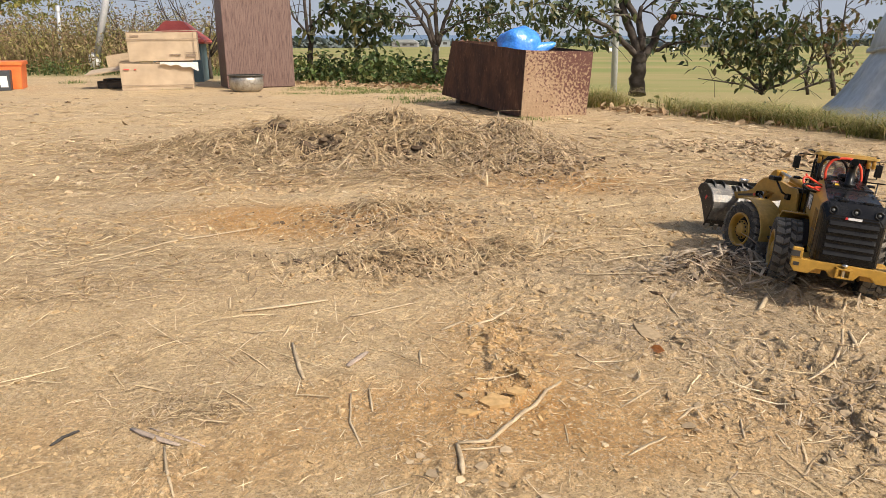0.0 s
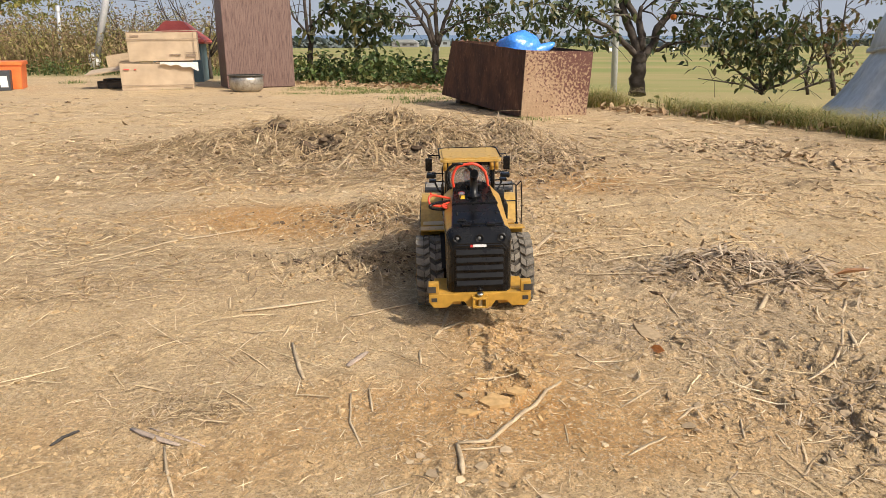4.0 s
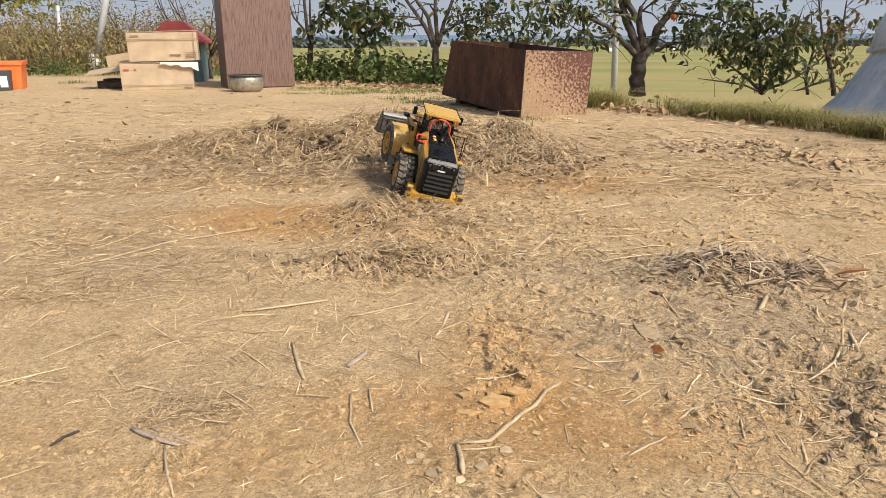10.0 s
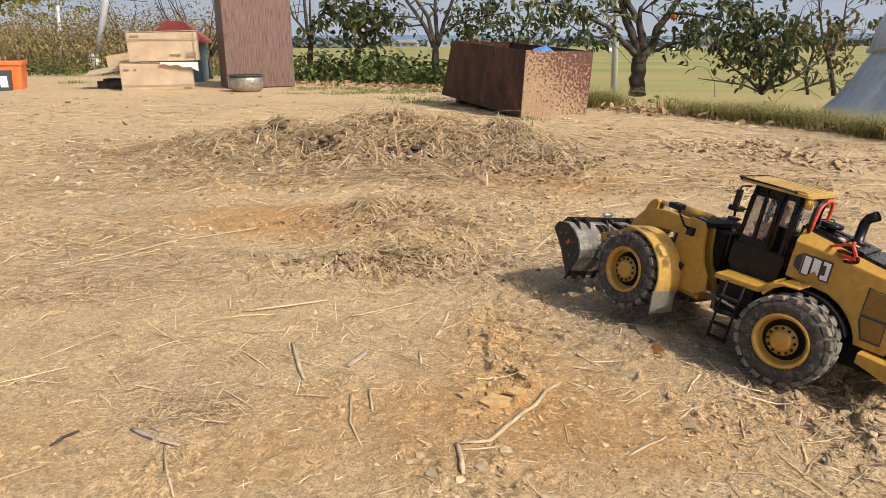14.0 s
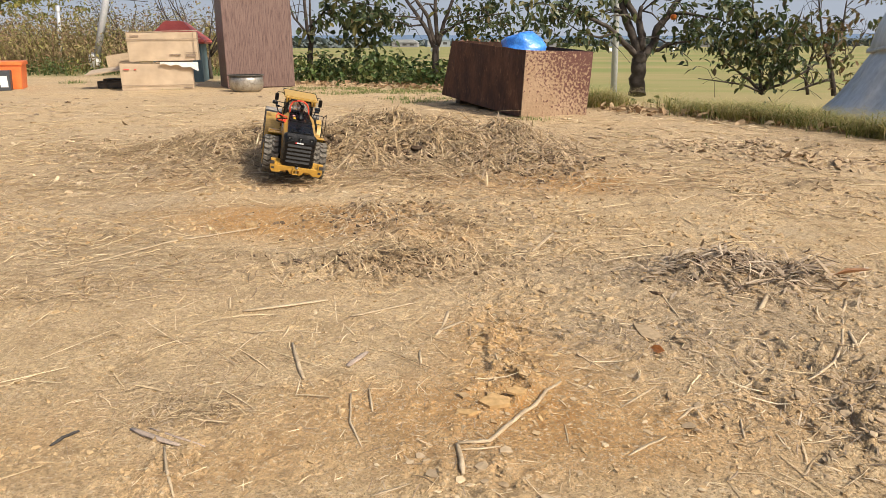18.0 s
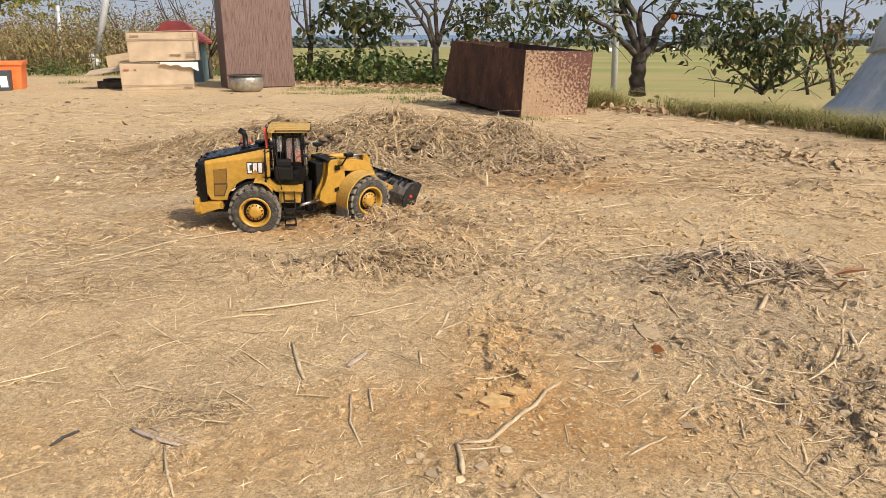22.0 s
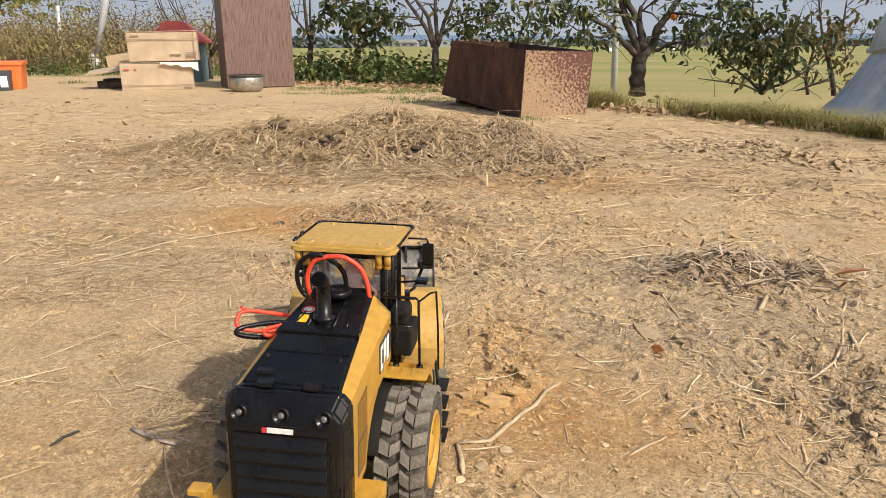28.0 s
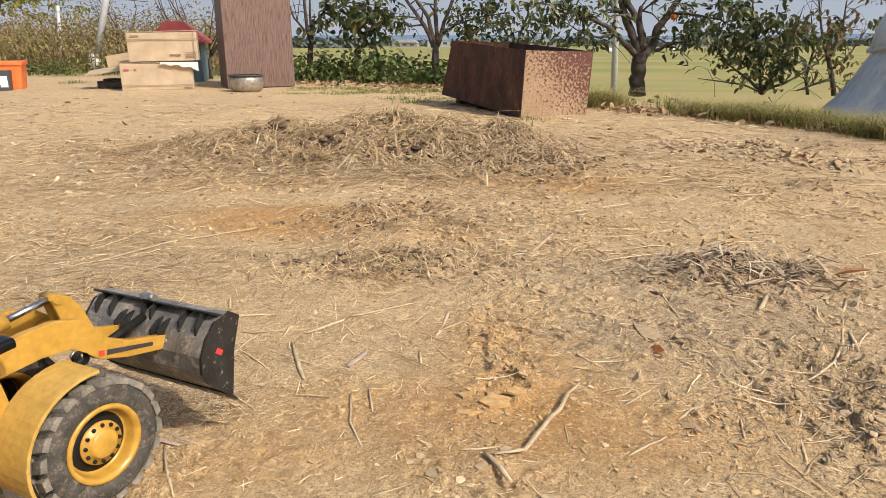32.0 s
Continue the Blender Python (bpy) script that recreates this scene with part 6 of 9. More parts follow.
flakes(x, y, rng.gamma(2, 0.0014, 150) + 0.002, CLOD_ORANGE, "soil_crust", "broken flakes of orange soil crust in the rut", 0.22, 0.3)
for cx, cy, size in ((0.026, 0.662, 0.019), (0.058, 0.679, 0.022), (0.085, 0.7, 0.014), (0.283, 0.87, 0.03)):
    plate = flakes(np.array([cx]), np.array([cy]), np.array([size]), CLOD_PALE if cx > 0.2 else CLOD_ORANGE, "crust_plate", "flat plate of dry earth crust broken loose", 0.06, 0.2)
    del plate["kind"]
    tagged(plate, "flat plate of dry earth crust broken loose", "clod", "plates of crust")
LITTER_SPOTS = [(0.98, 2.73, 0.1, 0.04, 26), (1.065, 2.57, 0.11, 0.05, 60), (1.2, 2.62, 0.09, 0.05, 44), (1.21, 2.38, 0.09, 0.04, 34), (1.35, 2.24, 0.1, 0.04, 34), (1.35, 2.1, 0.1, 0.04, 24), (0.81, 3.15, 0.07, 0.04, 12), (0.66, 2.16, 0.1, 0.05, 30), (1.05, 1.8, 0.1, 0.05, 18), (-1.3, 2.9, 0.2, 0.1, 20), (-1.0, 3.3, 0.25, 0.1, 18),
                (-1.15, 1.99, 0.1, 0.03, 14), (-0.85, 1.93, 0.07, 0.03, 10), (-0.79, 2.06, 0.08, 0.03, 14), (-0.55, 1.95, 0.12, 0.04, 22), (-0.41, 1.81, 0.06, 0.03, 10), (-0.76, 1.45, 0.04, 0.02, 5), (-0.41, 2.16, 0.1, 0.05, 16), (-0.14, 1.78, 0.08, 0.03, 16)]
# clods among the rotted straw; damp ones also carry shade in their colour
for cx, cy, sx, sy, count, size, mat, nm, lab in ((0.53, 1.11, 0.1, 0.06, 420, 0.0032, CLOD_PALE, "heap_clods", "clods of grey earth in the heap of stalks"), (-0.08, 1.18, 0.1, 0.04, 300, 0.0034, CLOD_PALE, "straw_clods", "clods of earth among the matted straw"),
                                                 (0.15, 1.35, 0.13, 0.2, 320, 0.0026, CLOD_PALE, "track_clods", "crumbled clods along the wheel track"), (0.5, 0.66, 0.09, 0.08, 260, 0.0026, CLOD_PALE, "lifted_clods", "lifted clods of grey-brown crust"),
                                                 (-0.1, 1.5, 0.12, 0.08, 300, 0.0036, DAMP_SHADE, "dark_clods", "damp crumbs darkened for the shade under the straw"), (-0.15, 2.42, 0.32, 0.13, 400, 0.007, DAMP_SHADE, "damp_clods", "damp clods dug up in the heaps, shade in their colour"),
                                                 (0.5, 1.11, 0.07, 0.035, 110, 0.004, DAMP_SHADE, "humus_clods", "rotted clods darkened for the shaded gaps between stalks"), (-0.08, 1.175, 0.1, 0.035, 130, 0.0034, DAMP_SHADE, "humus_crumbs", "rotted crumbs darkened for the shaded gaps in the straw"),
                                                 (0.2, 1.7, 0.1, 0.08, 160, 0.0026, CHAFF_DARK, "track_humus", "dark crumbs dropped along the track"), (0.3, 2.25, 0.1, 0.08, 200, 0.008, DAMP_SHADE, "dug_earth", "dark earth dug out at the heap's foot"), (-0.6, 2.3, 0.3, 0.12, 300, 0.007, CHAFF_DARK, "heap_crumbs", "brown crumbs in the straw heap"),
                                                 (1.12, 2.55, 0.16, 0.09, 190, 0.0075, CLOD_PALE, "scuffed_clods", "scuffed clods of tan earth"), (1.2, 2.3, 0.28, 0.1, 110, 0.006, CHAFF_DARK, "brown_clods", "brown crumbs of rotted leaf and earth"),
                                                 (0.9, 1.85, 0.25, 0.15, 130, 0.0042, CHAFF_DARK, "scattered_crumbs", "scattered brown crumbs on the yard"), (-1.3, 2.6, 0.4, 0.25, 200, 0.006, CHAFF_DARK, "far_crumbs", "scattered brown crumbs beyond the heap")):
    x, y = cloud(count, cx, cy, sx, sy)
    crumbs(x, y, np.minimum(rng.gamma(1.8, size / 1.8, count) + size * 0.3, size * 2), mat, nm, lab, 0.0, True)
# Clod colour also paints the shade inside each hollow.
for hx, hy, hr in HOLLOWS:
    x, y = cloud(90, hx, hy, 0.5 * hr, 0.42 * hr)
    crumbs(x, y, rng.gamma(1.8, 0.0036, 90) + 0.002, DAMP_SHADE, "hollow_clods", "damp clods painting the shade in a hollow of the heap", 0.3, True)
x, y = drift(15000, 0.46, 2.4, 1.2, 97, 0.27, 0.1)
crumbs(x, y, np.minimum(rng.gamma(1.5, 0.0011, len(x)) + 0.001, 0.0055) * np.clip(y, 0.8, 1.5), CLOD, "crumb_drifts", "drifts of crumbled earth in clusters over the yard", 0.0, True)
# litter of leaves and crust scraped together farther out
for cx, cy, sx, sy, count in LITTER_SPOTS:
    x, y = cloud(count, cx, cy, sx, sy)
    flakes(x, y, np.minimum(rng.gamma(2.0, 0.007, count) + 0.005, 0.026) * min(1.0, cy / 2.6), CHAFF_DARK, "scraped_litter", "curled brown leaves and crust scraped together", 0.5, 0.12)
    x, y = cloud(count, cx, cy, sx * 1.3, sy * 1.3)
    flakes(x, y, np.minimum(rng.gamma(2.0, 0.005, count) + 0.004, 0.018) * min(1.0, cy / 2.6), HUSK, "scraped_husks", "pale curled husks among scraped litter", 0.4, 0.1)
x, y = drift(1500, 1.5, 4.8, 1.1, 82, 0.2, 0.25)
crumbs(x, y, np.minimum(rng.gamma(1.4, 0.0034, len(x)) + 0.002, 0.012), CLOD_PALE, "yard_clods", "clods and broken crust across the yard", -0.2, True)

# fallen leaves along the hedge
n = 620
x = np.concatenate([rng.uniform(-1.6, 0.3, 540), rng.uniform(0.9, 1.8, 80)])
y = edge_of_yard(x) + rng.normal(-0.25, 0.22, n)
v, f = leaves(rng, np.stack([x, y, ground_height(x, y) + 0.012], -1), np.full(n, 0.05), 0.05, 0.6)
stuff("fallen_leaves", mesh_from("fallen_leaves", v, f, DRYLEAF), "brown fallen leaves under the hedge", "leaves")

# ---- single sticks and stalks that can be told apart ----


LONG = "long pale dry stalk lying on the earth"


def stick(name, points, width, label, mat=STICK, flat=0.5, group="stalks on the yard"):
    """A dry stalk through ground points, its origin at the middle; lies on the ground."""
    pts = [Vector((px, py, float(ground_height(px, py, True)) + width * (0.2 if len(p) < 3 else 0) + (p[2] if len(p) > 2 else 0))) for p in points for px, py in [p[:2]]]
    mid = sum(pts, Vector()) / len(pts)
    line = []
    for i, (a, b) in enumerate(zip(pts, pts[1:])):
        for k in range(3):
            q = a.lerp(b, k / 3)
            line.append(q - mid + Vector((random.uniform(-1, 1), random.uniform(-1, 1), 0)) * width * 0.08)
    line.append(pts[-1] - mid)
    for q in line:
        q.z = 0.6 * q.z + 0.4 * (float(ground_height(q.x + mid.x, q.y + mid.y)) - mid.z) + width * flat * 0.35
    bm = bmesh.new()
    count = len(line)
    tube(bm, line, [width * 0.43 * min(1.0, 0.6 + 1.6 * min(i, count - 1 - i) / (count - 1)) * random.uniform(0.92, 1.08) for i in range(count)], 5)
    for vtx in bm.verts:
        near_i = min(line, key=lambda q: (q - vtx.co).length_squared)
        vtx.co.z = near_i.z + (vtx.co.z - near_i.z) * flat
    me_ob = part(name, bm, mat, None, "", Matrix.Translation(mid))
    return tagged(me_ob, label, "stick", group)



stick_pale = stick("split_cane", [(-0.301, 0.946), (-0.24, 0.973), (-0.182, 1.0)], 0.0105, "split pale cane lying on the earth", STICK, 0.3)
chip_a = stick("cane_chip", [(0.037, 0.898), (0.072, 0.931), (0.11, 0.981)], 0.008, "flat pale chip of cane lying on the earth", STICK, 0.3)
chip_b = stick("dry_stalk", [(0.146, 1.224), (0.22, 1.252), (0.292, 1.283)], 0.006, LONG)
chip_c = stick("dry_stalk", [(0.227, 1.144), (0.29, 1.13), (0.356, 1.119)], 0.005, LONG)
twig = stick("forked_root", [(0.015, 0.6), (0.031, 0.602), (0.047, 0.605), (0.07, 0.638), (0.088, 0.664), (0.103, 0.682), (0.122, 0.712), (0.142, 0.736)], 0.007, "pale bent root lying on loose earth")
twig_end = stick("broken_root", [(0.019, 0.545), (0.018, 0.569), (0.014, 0.599)], 0.0072, "short broken end of the pale root")
stick("thin_twig", [(-0.31, 0.631), (-0.277, 0.614), (-0.241, 0.599)], 0.0035, "thin brown twig beside the splinter", GREYSTICK)
stick("driftwood_splinter", [(-0.328, 0.627), (-0.3, 0.612), (-0.265, 0.596)], 0.0085, "grey weathered wood splinter", GREYSTICK, 0.25)
stick("curved_stalk", [(0.429, 0.745), (0.468, 0.762), (0.505, 0.794), (0.544, 0.846), (0.592, 0.931)], 0.0046, "curved pale dry stalk")
for pts, w in (([(-0.137, 0.929), (-0.090, 0.964), (-0.043, 0.993)], 0.0042), ([(-0.276, 0.794), (-0.267, 0.840), (-0.254, 0.880)], 0.0026), ([(-0.366, 0.887), (-0.341, 0.914), (-0.312, 0.929)], 0.0022), ([(-0.407, 0.942), (-0.383, 0.993)], 0.0026),
               ([(-0.204, 0.840), (-0.180, 0.770), (-0.168, 0.737)], 0.0050), ([(-0.170, 0.703), (-0.173, 0.752)], 0.0022), ([(-0.106, 0.699), (-0.100, 0.644), (-0.082, 0.596)], 0.0024), ([(-0.087, 0.715), (-0.078, 0.667)], 0.0026),
               ([(-0.031, 0.819), (-0.028, 0.778)], 0.0030), ([(-0.225, 0.667), (-0.220, 0.695), (-0.211, 0.712)], 0.0018), ([(-0.279, 0.591), (-0.260, 0.549), (-0.241, 0.516)], 0.0030), ([(-0.280, 0.874), (-0.223, 0.884), (-0.162, 0.878)], 0.0022),
               ([(-0.221, 0.859), (-0.217, 0.914)], 0.0022), ([(0.017, 0.588), (0.037, 0.590), (0.058, 0.596)], 0.0026), ([(0.370, 1.144), (0.355, 1.030), (0.354, 0.935)], 0.0030), ([(0.462, 1.062), (0.552, 1.079)], 0.0080),
               ([(0.201, 0.951), (0.234, 0.944), (0.265, 0.933)], 0.0050), ([(0.170, 1.245), (0.245, 1.413)], 0.0070), ([(0.255, 0.650), (0.276, 0.671), (0.294, 0.681)], 0.0028), ([(0.252, 0.661), (0.285, 0.678)], 0.0022),
               ([(0.184, 0.584), (0.207, 0.601), (0.231, 0.614)], 0.0030), ([(0.342, 0.712), (0.375, 0.743), (0.403, 0.767)], 0.0032), ([(0.360, 0.570), (0.379, 0.555)], 0.0034), ([(-0.065, 0.514), (-0.031, 0.532)], 0.0028),
               ([(0.481, 0.958), (0.520, 1.017)], 0.0080), ([(0.646, 1.176), (0.704, 1.238)], 0.0070), ([(0.593, 0.935), (0.648, 1.017)], 0.0040), ([(0.574, 0.884), (0.548, 0.816)], 0.0050),
               ([(-0.696, 1.763), (-0.642, 1.873)], 0.0070), ([(0.486, 1.570), (0.544, 1.604)], 0.0060), ([(0.585, 1.690), (0.675, 1.770)], 0.0050), ([(-0.334, 2.042), (-0.280, 2.321), (-0.213, 2.730)], 0.0110),
               ([(0.105, 2.242), (0.256, 2.537)], 0.0100), ([(-0.152, 2.158), (-0.094, 2.899)], 0.0090), ([(0.197, 1.283), (0.252, 1.343)], 0.0040), ([(-0.003, 0.887), (0.031, 0.916)], 0.0050),
               ([(-0.479, 0.786), (-0.445, 0.805)], 0.0022), ([(-0.809, 1.227), (-0.792, 1.283)], 0.0030), ([(-0.681, 1.030), (-0.606, 1.035)], 0.0026), ([(-1.031, 1.532), (-0.890, 1.446)], 0.0035),
               ([(-0.681, 1.480), (-0.607, 1.559)], 0.0030), ([(-1.032, 2.061), (-0.897, 1.989)], 0.0035), ([(0.159, 0.762), (0.199, 0.786)], 0.0024), ([(0.201, 0.680), (0.253, 0.726)], 0.0030),
               ([(0.320, 0.762), (0.394, 0.786)], 0.0020), ([(0.325, 0.656), (0.313, 0.616)], 0.0024), ([(0.498, 0.755), (0.529, 0.737)], 0.0030), ([(0.587, 0.855), (0.544, 0.828)], 0.0034),
               ([(-0.716, 1.122), (-0.642, 1.183), (-0.526, 1.245)], 0.0036), ([(-0.639, 1.176), (-0.553, 1.314), (-0.396, 1.413)], 0.0060)):
    stick("dry_stalk", pts, 1.35 * w, LONG)
stick("wood_chip", [(-0.12, 0.77), (-0.11, 0.79), (-0.099, 0.811)], 0.012, "small grey wood chip", GREYSTICK, 0.25)
stick("dark_twig", [(-0.394, 0.594), (-0.389, 0.608), (-0.379, 0.621)], 0.006, "dark charred twig on the earth", material("charred", (0.03, 0.026, 0.022), (0.08, 0.07, 0.06), 0.9, scale=60))
lf_v, lf_f = leaves(np.random.RandomState(2), np.zeros((1, 3)), np.array([0.03]), 0.0, 0.45)
tagged(new("orange_leaf", mesh_from("orange_leaf", lf_v, lf_f, material("orange_leaf", (0.68, 0.23, 0.06), (0.78, 0.33, 0.1), 0.6, scale=60))), "curled orange fallen leaf", "leaf").matrix_basis = pose(0.289, 0.806, float(ground_height(0.289, 0.806)) + 0.006, 0, -6, -35)

lf_v, lf_f = leaves(np.random.RandomState(6), np.zeros((1, 3)), np.array([0.07]), 0.0, 0.4)
tagged(new("brown_leaf", mesh_from("brown_leaf", lf_v, lf_f, material("brown_leaf", (0.36, 0.17, 0.08), (0.5, 0.27, 0.13), 0.65, scale=60))), "dry brown leaf on the stalk heap", "leaf").matrix_basis = pose(0.645, 1.06, float(ground_height(0.645, 1.06)) + 0.014, 0, 4, 5)

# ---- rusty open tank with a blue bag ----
# Darker rust; the left wall's shade is mixed into this colour.
RUST_SHADED = material("rust", (0.035, 0.017, 0.013), (0.13, 0.06, 0.034), 0.85, 0.1, scale=11, bump=0.7, dust=(0.24, 0.12, 0.065, 0.56, 0.12), stretch=(1, 1, 0.5), fine=70)
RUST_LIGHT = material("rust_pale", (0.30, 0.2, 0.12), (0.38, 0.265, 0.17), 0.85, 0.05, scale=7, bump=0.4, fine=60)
r_n, r_l = RUST_LIGHT.node_tree.nodes, RUST_LIGHT.node_tree.links
r_at = r_n.new("ShaderNodeTexCoord")
r_sep = r_n.new("ShaderNodeSeparateXYZ")
r_l.new(r_at.outputs["Object"], r_sep.inputs[0])
r_x, r_z, r_sum, r_cut = (r_n.new("ShaderNodeMath") for _ in range(4))
r_x.operation = r_z.operation = "MULTIPLY"
r_x.inputs[1].default_value, r_z.inputs[1].default_value = 0.34, 0.42
r_l.new(r_sep.outputs["X"], r_x.inputs[0])
r_l.new(r_sep.outputs["Z"], r_z.inputs[0])
r_sum.operation = r_cut.operation = "ADD"
r_l.new(r_x.outputs[0], r_sum.inputs[0])
r_l.new(r_z.outputs[0], r_sum.inputs[1])
r_nz = r_n.new("ShaderNodeTexNoise")
r_nz.inputs["Scale"].default_value, r_nz.inputs["Detail"].default_value, r_nz.inputs["Roughness"].default_value = 62, 5, 0.7
r_l.new(r_at.outputs["Object"], r_nz.inputs["Vector"])
r_l.new(r_nz.outputs["Fac"], r_cut.inputs[0])
r_l.new(r_sum.outputs[0], r_cut.inputs[1])
r_rng = r_n.new("ShaderNodeMapRange")
r_rng.inputs["From Min"].default_value, r_rng.inputs["From Max"].default_value = 0.63, 0.71
r_l.new(r_cut.outputs[0], r_rng.inputs[0])
r_mix = r_n.new("ShaderNodeMix")
r_mix.data_type = "RGBA"
r_bs = r_n["Principled BSDF"]
r_l.new(r_bs.inputs["Base Color"].links[0].from_socket, r_mix.inputs["A"])
r_mix.inputs["B"].default_value = (0.11, 0.045, 0.036, 1)
r_l.new(r_rng.outputs[0], r_mix.inputs["Factor"])
r_l.new(r_mix.outputs["Result"], r_bs.inputs["Base Color"])
tank = thing("rusty_tank", pose(0.422, 3.72, 0.0, 3.2, 1.2, 25), "rusted open-topped steel tank lying on the earth", "steel box")
TW, TL, TH = 0.43, 1.02, 0.352
for nm, dims, mt, lab in (("pale_wall", (0, TW, 0, 0.006, 0, TH), RUST_LIGHT, "scaled pale rusty plate"), ("dark_wall", (0, 0.006, 0.006, TL, 0, TH), RUST_SHADED, "rusted plate, its brown deepened by painted shade"),
                          ("back_wall", (0.006, TW, TL - 0.006, TL, 0, TH), RUST_SHADED, ""), ("side_wall", (TW - 0.006, TW, 0.006, TL - 0.006, 0, TH), RUST_SHADED, ""), ("floor_plate", (0.006, TW - 0.006, 0.006, TL - 0.006, 0.0, 0.006), RUST_SHADED, "")):
    bm = bmesh.new()
    block(bm, *dims)
    bmesh.ops.subdivide_edges(bm, edges=bm.edges[:], cuts=7, use_grid_fill=True)
    for vtx in bm.verts:
        k = noise.noise(vtx.co * 6) * 0.006
        vtx.co.y -= 0.12 * (vtx.co.z / TH) * (vtx.co.y / TL)
        vtx.co += Vector((k if dims[1] - dims[0] < 0.01 else 0, k if dims[3] - dims[2] < 0.01 else 0, k * 0.7 if vtx.co.z > TH - 0.01 else 0))
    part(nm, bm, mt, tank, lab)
bm = bmesh.new()
block(bm, -0.11, 0.11, -0.035, 0.035, -0.004, 0.052, 0.004)
tagged(part("wood_block", bm, material("old_timber", (0.1, 0.07, 0.045), (0.18, 0.13, 0.085), 0.85, scale=14, bump=0.4), None, "", pose(0.2, 4.69, 0.0, 0, 0, 25)), "old timber block propping up the tank", "timber")
BLUE = material("blue_plastic", (0.03, 0.2, 0.75), (0.09, 0.34, 0.9), 0.25, scale=10, bump=0.5, coat=0.3)
bag = thing("blue_bag", pose(0.43, 4.0, 0.2), "crumpled bright blue plastic bag billowing in the tank", "plastic bag")


def bag_lobe(name, seed, sx, sy, sz, tip):
    bm = bmesh.new()
    bmesh.ops.create_icosphere(bm, subdivisions=4, radius=1.0)
    for vtx in bm.verts:
        p = vtx.co.copy()
        k = 1 + 0.22 * noise.noise(p * 1.6 + Vector((seed, 0, 0))) + 0.09 * abs(noise.noise(p * 5 + Vector((0, seed, 0)))) + 0.03 * noise.noise(p * 12)
        vtx.co = Vector((p.x * sx * k + tip * max(0, p.x) ** 3, p.y * sy * k, p.z * sz * k + 0.6 * tip * max(0, p.x) ** 3))
    return part(name, bm, BLUE, bag, "", None, True)


lobe_a = bag_lobe("bag_lobe", 3.0, 0.135, 0.12, 0.1, 0.0)
lobe_b = bag_lobe("bag_corner", 8.0, 0.075, 0.06, 0.05, 0.07)

# ---- tall steel cabinet and pot ----
CAB_RUST = material("brown_steel", (0.17, 0.105, 0.088), (0.205, 0.135, 0.115), 0.45, 0.1, scale=13, bump=0.1, dust=(0.06, 0.028, 0.024, 0.47, 0.16), stretch=(5.0, 5.0, 0.2), fine=40)
locker = thing("steel_locker", pose(-1.885, 6.1, 0.0, 0, 0, 28), "tall brown sheet-steel locker, rust-streaked, standing on the yard", "locker")
bm = bmesh.new()
block(bm, 0.02, 0.58, 0.012, 0.42, 0.0, 1.85, 0.006)
part("body", bm, CAB_RUST, locker)
bm = bmesh.new()
prism(bm, [(0.0, 0.01), (0.6, 0.01), (0.6, 1.86), (0.0, 1.86)], 0.0, 0.0115, 0.003)
part("door", bm, CAB_RUST, locker, "rust-streaked sheet-steel door")
bm = bmesh.new()
block(bm, 0.02, 0.58, 0.03, 0.4, 1.852, 1.87, 0.004)
part("top_plate", bm, CAB_RUST, locker)
POT = material("tin_pot", (0.36, 0.33, 0.28), (0.5, 0.47, 0.42), 0.4, 0.7, scale=16, bump=0.2, dust=(0.12, 0.085, 0.06, 0.48))
pot = thing("tin_pot", pose(-1.63, 5.78, 0.0), "dented soot-stained tin pot on the earth", "pot")
bm = bmesh.new()
lathe(bm, [(0.0, 0.0), (0.105, 0.002), (0.128, 0.022), (0.138, 0.06), (0.137, 0.1), (0.13, 0.125), (0.127, 0.125), (0.132, 0.1), (0.132, 0.06), (0.122, 0.026), (0.1, 0.008), (0.0, 0.006)], 40, "Z")
part("bowl", bm, POT, pot)
bm = bmesh.new()
lathe(bm, [(0.129, 0.124), (0.143, 0.128), (0.146, 0.134), (0.142, 0.138), (0.129, 0.134)], 40, "Z")
part("rim", bm, material("sooty_rim", (0.05, 0.045, 0.04), (0.13, 0.12, 0.1), 0.6, 0.4, scale=30), pot, "sooty rolled rim")
bm = bmesh.new()
lathe(bm, [(0.129, 0.121), (0.0, 0.123)], 40, "Z")
part("water", bm, material("dark_water", (0.03, 0.035, 0.03), (0.05, 0.055, 0.05), 0.08, scale=5), pot)

# ---- cartons, crate, kennel ----
CARD = material("cardboard", (0.44, 0.335, 0.225), (0.465, 0.36, 0.25), 0.85, scale=3, bump=0.05, fine=9)
CARD_IN = material("cardboard_edge", (0.36, 0.26, 0.16), (0.44, 0.33, 0.21), 0.9, scale=12)


